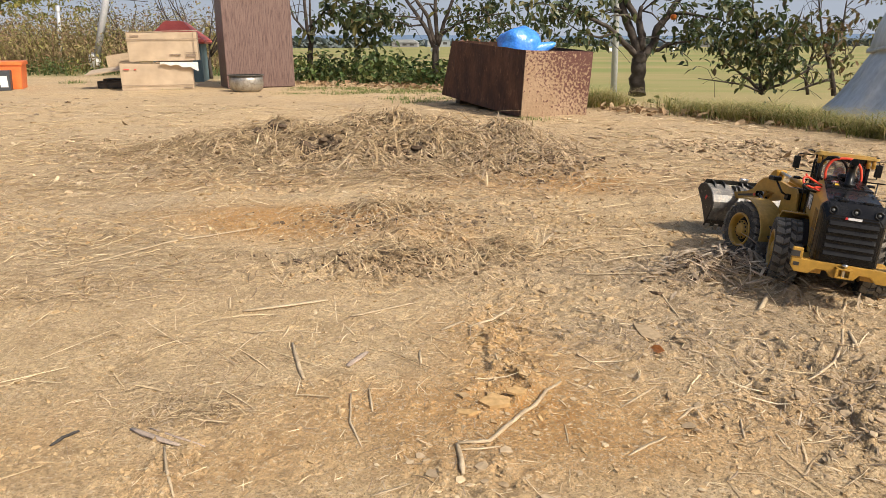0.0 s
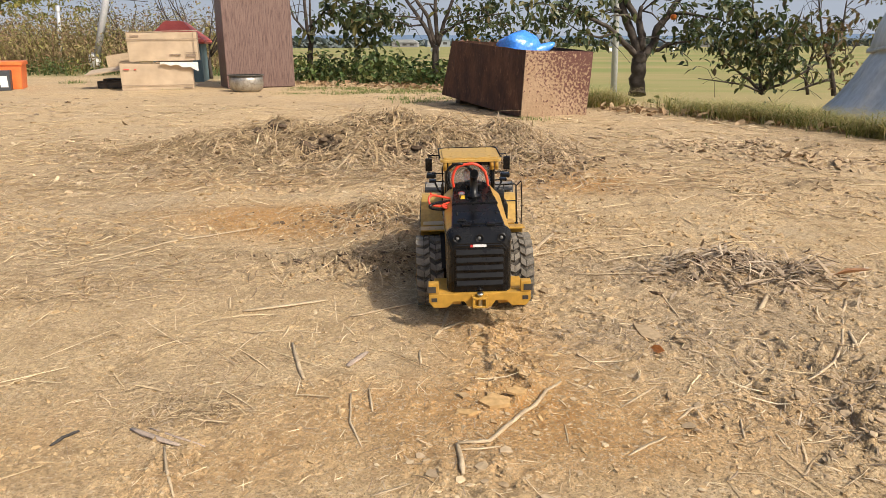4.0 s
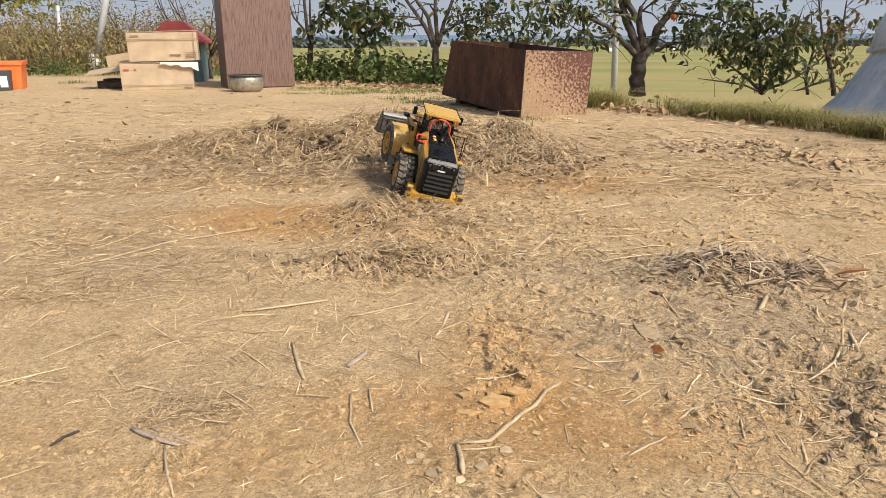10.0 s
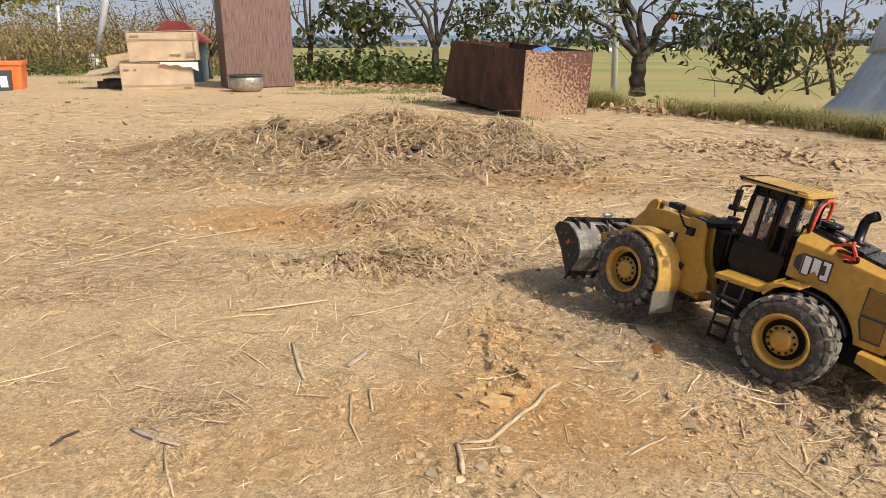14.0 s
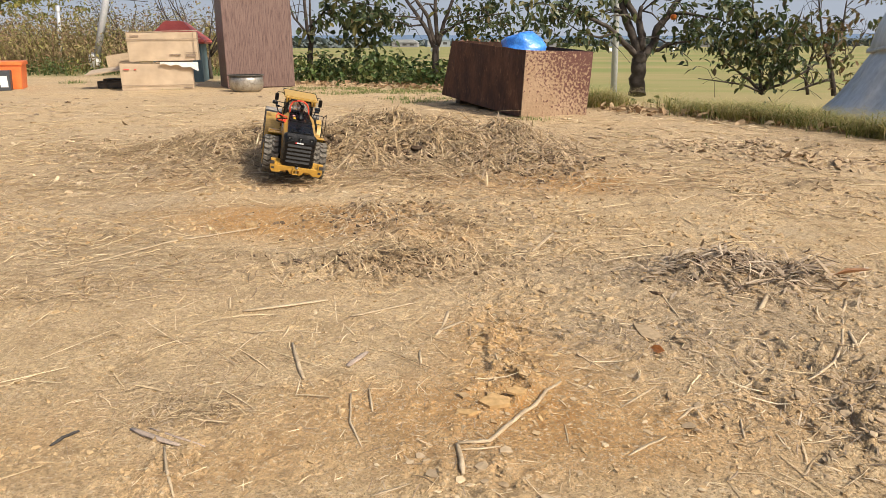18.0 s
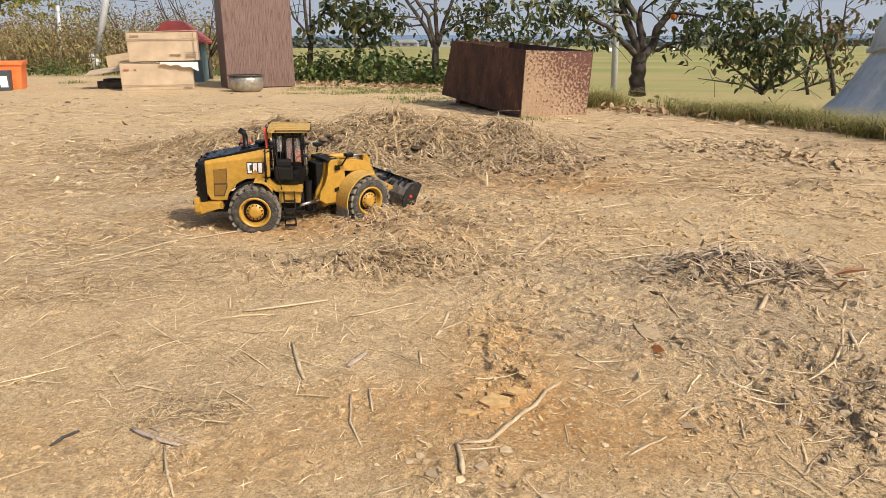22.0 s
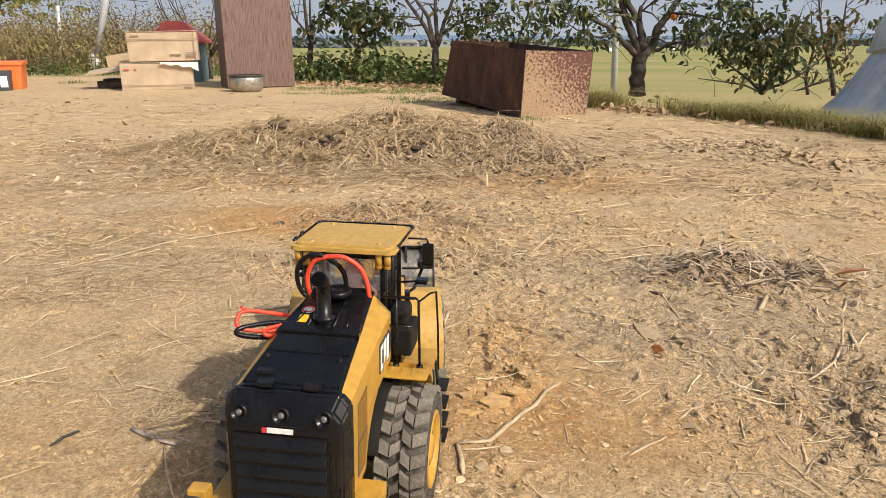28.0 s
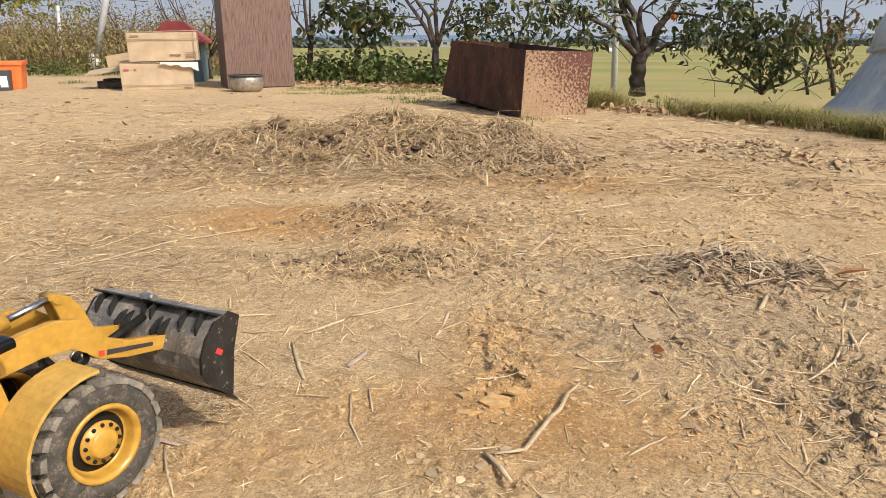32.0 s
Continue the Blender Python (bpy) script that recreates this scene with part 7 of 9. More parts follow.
def carton(m, w, d, h, label, marks):
    c = thing("cardboard_box", m, label, "carton", "stacked cartons")
    bm = bmesh.new()
    block(bm, 0, w, 0, d, 0, h - 0.004, 0.004)
    bmesh.ops.subdivide_edges(bm, edges=[e for e in bm.edges if e.calc_length() > 0.1], cuts=4, use_grid_fill=True)
    for vtx in bm.verts:
        vtx.co.y += 0.006 * noise.noise(vtx.co * 5)
        vtx.co.z += 0.004 * noise.noise(vtx.co * 4 + Vector((3, 0, 0)))
    part("body", bm, CARD, c)
    bm = bmesh.new()
    block(bm, -0.004, w * 0.5 - 0.003, -0.006, d, h - 0.001, h + 0.004, 0.001, Matrix.Rotation(radians(-1.5), 4, "X"))
    part("flap", bm, CARD, c)
    bm = bmesh.new()
    block(bm, w * 0.5 + 0.003, w + 0.005, -0.004, d, h + 0.003, h + 0.008, 0.001, Matrix.Rotation(radians(1), 4, "X"))
    part("flap", bm, CARD, c)
    for x0, x1, z0, z1, mt in marks:
        bm = bmesh.new()
        block(bm, x0, x1, -0.0125, -0.0095, z0, z1)
        part("print_bar", bm, mt, c, "faded carton print shown as a bar")
    return c


FADED = material("faded_ink", (0.2, 0.15, 0.11), (0.3, 0.22, 0.15), 0.8, scale=80)
carton(pose(-2.69, 5.83, 0.0, 0, 0, 18), 0.57, 0.34, 0.225, "worn brown cardboard carton on the ground", [(0.0, 0.6, 0.043, 0.047, FADED), (0.03, 0.075, 0.17, 0.178, RED_PRINT), (0.11, 0.13, 0.17, 0.178, RED_PRINT), (0.49, 0.56, 0.018, 0.026, FADED)])
carton(pose(-2.61, 5.85, 0.236, 0, -1.0, 17), 0.55, 0.34, 0.235, "brown cardboard carton stacked on another", [(0.0, 0.58, 0.174, 0.178, FADED), (0.03, 0.1, 0.2, 0.21, FADED), (0.32, 0.41, 0.045, 0.056, FADED), (0.45, 0.53, 0.03, 0.052, FADED), (0.45, 0.54, 0.06, 0.066, FADED), (0.52, 0.524, 0.0, 0.23, FADED)])
bm = bmesh.new()
sag = [(0.25 + 0.3 * q / 14, 0.212 - 0.05 * (q / 14) ** 2 + 0.008 * math.sin(1.3 * q) + 0.004 * math.sin(3.1 * q)) for q in range(15)]
prism(bm, [(0.25, 0.232)] + sag + [(0.55, 0.23)], -0.028, -0.012, 0.002)
tagged(part("paper_sheet", bm, material("white_paper", (0.68, 0.65, 0.6), (0.78, 0.76, 0.72), 0.7, scale=10), None, "", pose(-2.62, 5.845, 0.002, 0, 0, 18)), "crumpled white paper hanging between the cartons", "paper")
flat = thing("flattened_carton", pose(-3.08, 6.0, 0.11, 6, -9, 14), "opened cardboard carton lying on scrap", "carton")
bm = bmesh.new()
block(bm, 0, 0.42, 0, 0.3, 0, 0.012, 0.003)
part("base", bm, CARD, flat)
bm = bmesh.new()
block(bm, 0, 0.25, -0.006, 0.006, 0, 0.11, 0.003, Matrix.Translation((0.15, 0.28, 0.01)) @ Matrix.Rotation(radians(-28), 4, "X"))
part("flap", bm, CARD_IN, flat)
bm = bmesh.new()
block(bm, -0.006, 0.006, 0, 0.28, 0, 0.1, 0.003, Matrix.Translation((0.41, 0, 0.01)) @ Matrix.Rotation(radians(22), 4, "Y"))
part("flap", bm, CARD, flat)
bm = bmesh.new()
for k in range(16):
    block(bm, 0.02 * k, 0.02 * k + random.uniform(0.06, 0.2), random.uniform(0, 0.2), random.uniform(0.22, 0.32), 0.0, random.uniform(0.03, 0.085), 0.006, Matrix.Rotation(radians(random.uniform(-8, 8)), 4, "Z"))
tagged(part("scrap_heap", bm, material("dark_scrap", (0.02, 0.018, 0.016), (0.07, 0.055, 0.045), 0.7, scale=14), None, "", pose(-3.08, 6.1, 0.0)), "dark scrap under the opened carton", "scrap")
crate = thing("orange_crate", pose(-4.2, 5.85, 0.0, 0, 0, 24), "bright orange plastic crate on the ground", "crate")
bm = bmesh.new()
prism(bm, [(0.02, 0.0), (0.57, 0.0), (0.59, 0.2), (0.0, 0.2)], 0, 0.36, 0.008)
part("body", bm, ORANGE, crate)
bm = bmesh.new()
block(bm, -0.012, 0.602, -0.012, 0.372, 0.2, 0.235, 0.006)
part("lid", bm, ORANGE, crate, "orange lid")
tub = thing("dark_tub", pose(-4.02, 5.72, 0.0, 0, 0, 24), "blue-black plastic tub beside the crate", "tub")
bm = bmesh.new()
prism(bm, [(0.02, 0.0), (0.4, 0.0), (0.41, 0.165), (0.0, 0.165)], 0, 0.13, 0.006)
part("body", bm, material("slate_plastic", (0.03, 0.034, 0.042), (0.06, 0.065, 0.075), 0.5, scale=10), tub)
bm = bmesh.new()
block(bm, 0.33, 0.385, -0.003, 0.0005, 0.03, 0.12)
part("label_patch", bm, WHITE, tub, "pale label")
kennel = thing("dog_kennel", pose(-3.0, 7.2, -0.03, 0, 0, 12), "small kennel with a red plastic roof", "kennel")
bm = bmesh.new()
block(bm, 0.03, 0.51, 0, 0.5, 0, 0.47, 0.01)
part("wall", bm, material("teal_plastic", (0.06, 0.11, 0.13), (0.1, 0.16, 0.18), 0.6, scale=8), kennel)
bm = bmesh.new()
eave = [(-0.03, -0.14, 0.45), (0.57, -0.14, 0.44), (0.57, 0.6, 0.44), (-0.03, 0.6, 0.45)]
knee = [(0.1, -0.02, 0.55), (0.43, -0.02, 0.55), (0.43, 0.5, 0.55), (0.1, 0.5, 0.55)]
ridge_ = [(0.17, 0.06, 0.635), (0.34, 0.06, 0.635), (0.34, 0.36, 0.635), (0.17, 0.36, 0.635)]
under = [(q[0], q[1], q[2] - 0.03) for q in eave]
rings_ = [[bm.verts.new(q) for q in ring] for ring in (under, eave, knee, ridge_)]
for lo_, hi_ in zip(rings_, rings_[1:]):
    for k in range(4):
        bm.faces.new((lo_[k], lo_[(k + 1) % 4], hi_[(k + 1) % 4], hi_[k]))
bm.faces.new(rings_[-1])
bm.faces.new(rings_[0][::-1])
bmesh.ops.bevel(bm, geom=bm.edges[:], offset=0.012, segments=2, affect="EDGES")
part("roof", bm, material("red_roof", (0.40, 0.06, 0.045), (0.5, 0.1, 0.075), 0.55, scale=8), kennel, "faded red plastic roof")

# ---- sheeted stack at the side, with a rope ----
VINYL = material("grey_sheet", (0.46, 0.47, 0.46), (0.64, 0.65, 0.64), 0.35, scale=4, bump=0.35, stretch=(2.5, 2.5, 0.6), fine=20, coat=0.2)
bm = bmesh.new()
prof = [(0.79, 0.0), (0.745, 0.06), (0.69, 0.14), (0.645, 0.22), (0.61, 0.3), (0.585, 0.345), (0.578, 0.362), (0.59, 0.38), (0.585, 0.42), (0.57, 0.5), (0.53, 0.6), (0.44, 0.78), (0.3, 1.05), (0.05, 1.35)]
cone = []
for r, h in prof:
    ring = []
    for k in range(120):
        a = 2 * math.pi * k / 120
        fold = 1 + (0.02 * math.sin(9 * a + 1.5 * h) + 0.03 * abs(math.sin(8.5 * a + 2 * h)) ** 0.5 - 0.02 + 0.012 * math.sin(31 * a + 4 * math.sin(5 * h)) + 0.04 * noise.noise(Vector((math.cos(a) * 4, math.sin(a) * 4, h * 2)))) * (1.0 if h < 0.34 else 0.5)
        ring.append(bm.verts.new((r * fold * math.cos(a), r * fold * math.sin(a), h)))
    cone.append(ring)
for a_, b_ in zip(cone, cone[1:]):
    for k in range(120):
        bm.faces.new((a_[k], a_[(k + 1) % 120], b_[(k + 1) % 120], b_[k])).smooth = True
bm.faces.new(cone[-1])
bm.faces.new(cone[0][::-1])
cover = thing("sheeted_stack", pose(2.87, 3.62, -0.02), "stack wrapped in grey plastic sheet and roped", "tarpaulin")
part("sheet", bm, VINYL, cover)
bm = bmesh.new()
tube(bm, [(0.592 * math.cos(2 * math.pi * k / 40), 0.592 * math.sin(2 * math.pi * k / 40), 0.375 + 0.012 * math.sin(k)) for k in range(41)], 0.011, 8)
part("rope", bm, material("white_rope", (0.5, 0.5, 0.48), (0.62, 0.62, 0.6), 0.8, scale=60, bump=0.5), cover, "pale rope")

# ---- trees ----


def grow(name, base, limbs, clusters, leaf_size, leaf_mat, label, seed, twigs=3, reach=0.35, category="tree"):
    """limbs: lists of (x, y, z, radius) from the base; clusters: (x, y, z, spread, count) of leaves."""
    r = random.Random(seed)
    t = thing(name, pose(*base), label, category)
    trunk_done = False
    for limb in limbs:
        pts, rad = [], []
        for a, b in zip(limb, limb[1:]):
            for k in range(4):
                q = k / 4
                wob = Vector((r.uniform(-1, 1), r.uniform(-1, 1), r.uniform(-0.5, 0.5))) * a[3] * 0.14 * (0 if (k == 0 and a is limb[0]) else 1)
                pts.append(Vector(a[:3]).lerp(Vector(b[:3]), q) + wob)
                rad.append((a[3] * (1 - q) + b[3] * q) * r.uniform(0.92, 1.08))
        pts.append(Vector(limb[-1][:3]))
        rad.append(limb[-1][3])
        bm = bmesh.new()
        tube(bm, pts, rad, 9)
        if not trunk_done:
            part("trunk", bm, BARK, t)
            trunk_done = True
            continue
        for _ in range(twigs):
            i = r.randrange(len(pts) // 3, len(pts))
            d = Vector((r.uniform(-1, 1), r.uniform(-0.7, 0.7), r.uniform(-0.35, 0.9))).normalized() * reach * r.uniform(0.5, 1)
            p = pts[i]
            tube(bm, [p, p + d * 0.4 + Vector((0, 0, 0.03)), p + d * 0.75, p + d + Vector((0, 0, -0.03))], [rad[i] * 0.5, rad[i] * 0.38, rad[i] * 0.24, 0.002], 5)
        part("limb", bm, BARK, t)
    if clusters:
        g = np.random.RandomState(seed)
        at = []
        for x, y, z, s, cnt in clusters:
            # sprays of leaves along short shoots
            shoots = max(2, cnt // 11)
            c = g.normal(0, s, (shoots, 3)) * np.array([1, 1, 0.75]) + np.array([x, y, z])
            d = g.normal(0, 1, (shoots, 3)) * np.array([1, 1, 0.4]) + np.array([0, 0, -0.25])
            d /= np.linalg.norm(d, axis=1)[:, None]
            for k in range(7):
                at.append(c + d * (k * leaf_size * 0.42) + g.normal(0, 0.012, (shoots, 3)))
        at = np.concatenate(at)
        v_, f_ = leaves(g, at, np.full(len(at), leaf_size), 0.55, 0.52)
        ob = new("crown", mesh_from("crown", v_, f_, leaf_mat))
        ob.parent = t
    return t


grow("persimmon_tree", (1.678, 6.0, -0.05), [
    [(-0.00, 0.00, 0.01, 0.075), (-0.01, 0.00, 0.14, 0.062), (-0.00, 0.00, 0.27, 0.060), (-0.00, 0.00, 0.35, 0.058)],
    [(-0.01, 0.00, 0.34, 0.040), (-0.06, 0.02, 0.48, 0.036), (-0.11, 0.05, 0.59, 0.034), (-0.17, 0.05, 0.74, 0.030), (-0.21, 0.10, 0.96, 0.020)],
    [(-0.03, 0.00, 0.33, 0.030), (-0.13, -0.05, 0.41, 0.024), (-0.26, -0.10, 0.52, 0.020), (-0.33, -0.12, 0.57, 0.018), (-0.53, -0.20, 0.65, 0.013), (-0.77, -0.25, 0.72, 0.006), (-0.94, -0.30, 0.74, 0.003)],
    [(0.01, 0.00, 0.37, 0.036), (0.00, 0.00, 0.50, 0.033), (-0.04, 0.02, 0.63, 0.030), (-0.13, 0.02, 0.75, 0.026), (-0.17, 0.00, 0.87, 0.020)],
    [(-0.03, 0.00, 0.62, 0.020), (-0.03, 0.00, 0.70, 0.018), (-0.02, 0.00, 0.73, 0.016)],
    [(0.03, 0.00, 0.33, 0.042), (0.10, 0.00, 0.42, 0.036), (0.13, 0.00, 0.56, 0.033), (0.23, 0.02, 0.68, 0.028), (0.31, 0.05, 0.81, 0.022), (0.36, 0.10, 1.01, 0.012)],
    [(0.08, 0.00, 0.37, 0.020), (0.14, -0.05, 0.38, 0.017), (0.21, -0.05, 0.43, 0.015), (0.37, -0.10, 0.45, 0.007), (0.51, -0.10, 0.51, 0.003)],
    [(0.22, 0.00, 0.67, 0.016), (0.33, -0.10, 0.67, 0.013), (0.59, -0.15, 0.62, 0.006), (0.69, -0.20, 0.55, 0.003)],
    [(-0.24, -0.10, 0.52, 0.012), (-0.39, -0.15, 0.48, 0.010), (-0.54, -0.20, 0.51, 0.007), (-0.69, -0.20, 0.60, 0.003)]],
    [(-0.69, -0.20, 0.64, 0.12, 150), (-0.54, -0.20, 0.51, 0.12, 170), (-0.76, -0.20, 0.72, 0.12, 150), (-0.93, -0.30, 0.57, 0.12, 170), (-1.02, -0.30, 0.68, 0.12, 130), (-0.63, -0.20, 0.75, 0.10, 110), (-0.40, -0.10, 0.73, 0.10, 80), (-0.56, -0.30, 0.40, 0.06, 60), (0.33, -0.10, 0.42, 0.10, 100), (0.40, 0.00, 0.73, 0.12, 120), (0.09, 0.00, 0.74, 0.10, 60), (0.44, -0.10, 0.51, 0.10, 110), (0.51, -0.10, 0.64, 0.12, 170)],
    0.066, LEAF, "persimmon tree with a dark forked trunk and thinning leaves", 5)
old_tree = [ob for ob in scene.objects if ob.name == "persimmon_tree"][0]
bm = bmesh.new()
lathe(bm, [(0.0, -0.026), (0.016, -0.023), (0.027, -0.008), (0.028, 0.006), (0.02, 0.018), (0.006, 0.021), (0.0, 0.02)], 18, "Z")
part("persimmon", bm, material("ripe_fruit", (0.6, 0.14, 0.02), (0.7, 0.2, 0.03), 0.35, scale=20), old_tree, "ripe orange fruit", pose(0.245, -0.03, 0.645))
grow("persimmon_tree", (-0.071, 6.75, -0.05), [
    [(-0.00, 0.00, 0.02, 0.040), (0.00, 0.00, 0.21, 0.032), (0.00, 0.00, 0.41, 0.033)],
    [(-0.02, 0.00, 0.40, 0.024), (-0.06, 0.00, 0.52, 0.022), (-0.13, 0.00, 0.63, 0.019), (-0.28, 0.05, 0.83, 0.013), (-0.38, 0.10, 0.98, 0.008)],
    [(-0.01, 0.00, 0.43, 0.022), (-0.07, 0.00, 0.67, 0.020), (-0.18, 0.00, 0.82, 0.015), (-0.24, 0.00, 0.97, 0.010)],
    [(0.02, 0.00, 0.42, 0.022), (0.00, 0.00, 0.67, 0.020), (0.00, 0.00, 0.82, 0.016), (0.02, 0.00, 1.02, 0.010)],
    [(0.02, 0.00, 0.41, 0.022), (0.08, 0.00, 0.62, 0.020), (0.16, 0.00, 0.82, 0.015), (0.20, 0.00, 1.02, 0.010)],
    [(0.05, 0.00, 0.51, 0.014), (0.21, -0.10, 0.61, 0.010), (0.42, -0.10, 0.67, 0.008), (0.68, -0.10, 0.71, 0.004)],
    [(-0.12, 0.00, 0.60, 0.009), (-0.24, 0.00, 0.59, 0.007), (-0.32, 0.00, 0.62, 0.006), (-0.43, 0.00, 0.64, 0.003)],
    [(-0.15, 0.00, 0.66, 0.009), (-0.30, 0.00, 0.68, 0.006), (-0.40, 0.00, 0.67, 0.003)]],
    [(0.31, -0.10, 0.74, 0.13, 200), (0.42, -0.10, 0.59, 0.12, 150), (0.57, -0.10, 0.74, 0.14, 260), (0.71, -0.10, 0.59, 0.12, 190), (0.63, -0.10, 0.47, 0.08, 90), (0.23, -0.10, 0.52, 0.08, 50), (0.90, -0.10, 0.44, 0.07, 70), (0.16, 0.00, 0.80, 0.10, 60), (-0.38, 0.00, 0.60, 0.05, 20)],
    0.064, LEAF, "young persimmon tree with bare forks and few leaves", 9)
grow("persimmon_tree", (-1.413, 7.4, -0.05), [
    [(-0.00, 0.00, 0.06, 0.035), (0.02, 0.00, 0.30, 0.030), (0.04, 0.00, 0.50, 0.028)],
    [(0.03, 0.00, 0.46, 0.020), (0.00, 0.00, 0.58, 0.019), (-0.01, 0.00, 0.86, 0.014), (-0.01, 0.00, 1.02, 0.010)],
    [(0.01, 0.00, 0.52, 0.014), (-0.13, 0.00, 0.69, 0.011), (-0.17, 0.00, 0.83, 0.006)],
    [(0.04, 0.00, 0.53, 0.014), (0.04, 0.00, 0.70, 0.012), (0.05, 0.00, 0.97, 0.008)],
    [(0.04, 0.00, 0.58, 0.012), (0.21, -0.10, 0.75, 0.010), (0.47, -0.10, 0.83, 0.008), (0.76, -0.10, 0.80, 0.005), (0.93, -0.10, 0.72, 0.003)]],
    [(0.30, -0.10, 0.75, 0.12, 130), (0.47, -0.10, 0.69, 0.15, 260), (0.64, -0.10, 0.66, 0.15, 280), (0.81, -0.10, 0.69, 0.12, 180), (0.58, -0.10, 0.53, 0.07, 60), (0.42, -0.10, 0.83, 0.12, 130), (0.70, -0.10, 0.83, 0.12, 130), (-0.07, 0.00, 0.75, 0.08, 30), (0.87, -0.10, 0.58, 0.05, 50), (0.10, 0.00, 0.53, 0.08, 40)],
    0.085, LEAF, "slim tree with drooping green and yellowing leaves", 12)
grow("leafy_bush", (2.489, 5.6, -0.1), [
    [(0.07, 0.00, 0.09, 0.020), (0.08, 0.00, 0.13, 0.018)],
    [(0.07, 0.00, 0.11, 0.014), (-0.04, 0.00, 0.21, 0.011), (-0.21, 0.00, 0.32, 0.007), (-0.31, 0.00, 0.45, 0.003)],
    [(0.07, 0.00, 0.12, 0.014), (0.04, 0.00, 0.30, 0.012), (-0.02, 0.00, 0.56, 0.008), (-0.09, 0.00, 0.81, 0.004)],
    [(0.08, 0.00, 0.12, 0.014), (0.18, 0.00, 0.26, 0.011), (0.26, 0.00, 0.47, 0.008), (0.31, 0.00, 0.72, 0.004)],
    [(0.07, 0.00, 0.11, 0.010), (-0.10, -0.05, 0.17, 0.008), (-0.32, -0.10, 0.20, 0.005), (-0.48, -0.10, 0.22, 0.002)],
    [(0.09, 0.00, 0.13, 0.012), (0.24, 0.00, 0.17, 0.010), (0.43, 0.00, 0.28, 0.007), (0.56, 0.00, 0.41, 0.003)]],
    [(-0.25, 0.00, 0.64, 0.12, 220), (-0.14, 0.00, 0.51, 0.12, 250), (-0.02, 0.00, 0.60, 0.14, 300), (0.13, 0.00, 0.45, 0.13, 260), (0.01, 0.00, 0.34, 0.12, 220), (0.14, 0.00, 0.26, 0.09, 120), (0.25, 0.00, 0.56, 0.13, 220), (-0.21, 0.00, 0.72, 0.14, 180), (0.24, 0.00, 0.34, 0.09, 120), (-0.24, 0.00, 0.36, 0.05, 50), (-0.09, 0.00, 0.75, 0.14, 200)],
    0.064, LEAF, "broad-leaved bush hanging over the grass verge", 15, 5, 0.25, "bush")
grow("browning_bush", (3.295, 5.9, -0.1), [
    [(0.03, 0.00, 0.06, 0.022), (0.01, 0.00, 0.15, 0.020), (-0.07, 0.00, 0.38, 0.018)],
    [(-0.06, 0.00, 0.33, 0.014), (-0.15, 0.00, 0.56, 0.010), (-0.22, 0.00, 0.82, 0.005)],
    [(-0.06, 0.00, 0.36, 0.013), (0.01, 0.00, 0.61, 0.009), (0.01, 0.00, 0.82, 0.005)],
    [(-0.01, 0.00, 0.20, 0.012), (-0.16, 0.00, 0.15, 0.010), (-0.29, 0.00, 0.10, 0.006)],
    [(-0.03, 0.00, 0.27, 0.011), (0.11, 0.00, 0.40, 0.007), (0.22, 0.00, 0.61, 0.003)],
    [(-0.14, 0.10, 0.06, 0.014), (-0.18, 0.10, 0.19, 0.012), (-0.15, 0.10, 0.42, 0.009), (-0.22, 0.10, 0.74, 0.004)]],
    [(-0.23, 0.00, 0.61, 0.12, 110), (-0.08, 0.00, 0.56, 0.13, 140), (0.04, 0.00, 0.69, 0.14, 150), (-0.18, 0.00, 0.76, 0.12, 120), (0.15, 0.00, 0.56, 0.10, 70), (0.05, 0.00, 0.33, 0.08, 70), (0.04, 0.00, 0.15, 0.06, 50), (0.17, 0.00, 0.74, 0.12, 100)],
    0.06, LEAF_DRY, "bush with browning leaves and bare twigs", 18, 9, 0.3, "bush")
bare = [[(0, 0, 0, 0.02), (0, 0, 0.2, 0.017)]]
rb = random.Random(31)
for k in range(13):
    a, e = rb.uniform(-1, 1), rb.uniform(0.75, 1.25)
    bare.append([(0.02 * a, 0, 0.1 + 0.02 * k, 0.011), (a * 0.25, rb.uniform(-0.1, 0.1), 0.4 * e, 0.008), (a * 0.5, rb.uniform(-0.2, 0.2), 0.8 * e, 0.005), (a * 0.62, 0, 1.25 * e, 0.002)])
grow("bare_shrub", (-2.62, 7.9, 0.0), bare, [], 0.05, LEAF, "leafless brown shrub behind the kennel", 20, 4, 0.3, "shrub")
grow("bare_shrub", (-4.6, 10.5, 0.1), bare[:8], [], 0.05, LEAF, "leafless grey shrub among the weeds", 22, 4, 0.4, "shrub")

# ---- hedge, verge and weeds ----
g = np.random.RandomState(40)


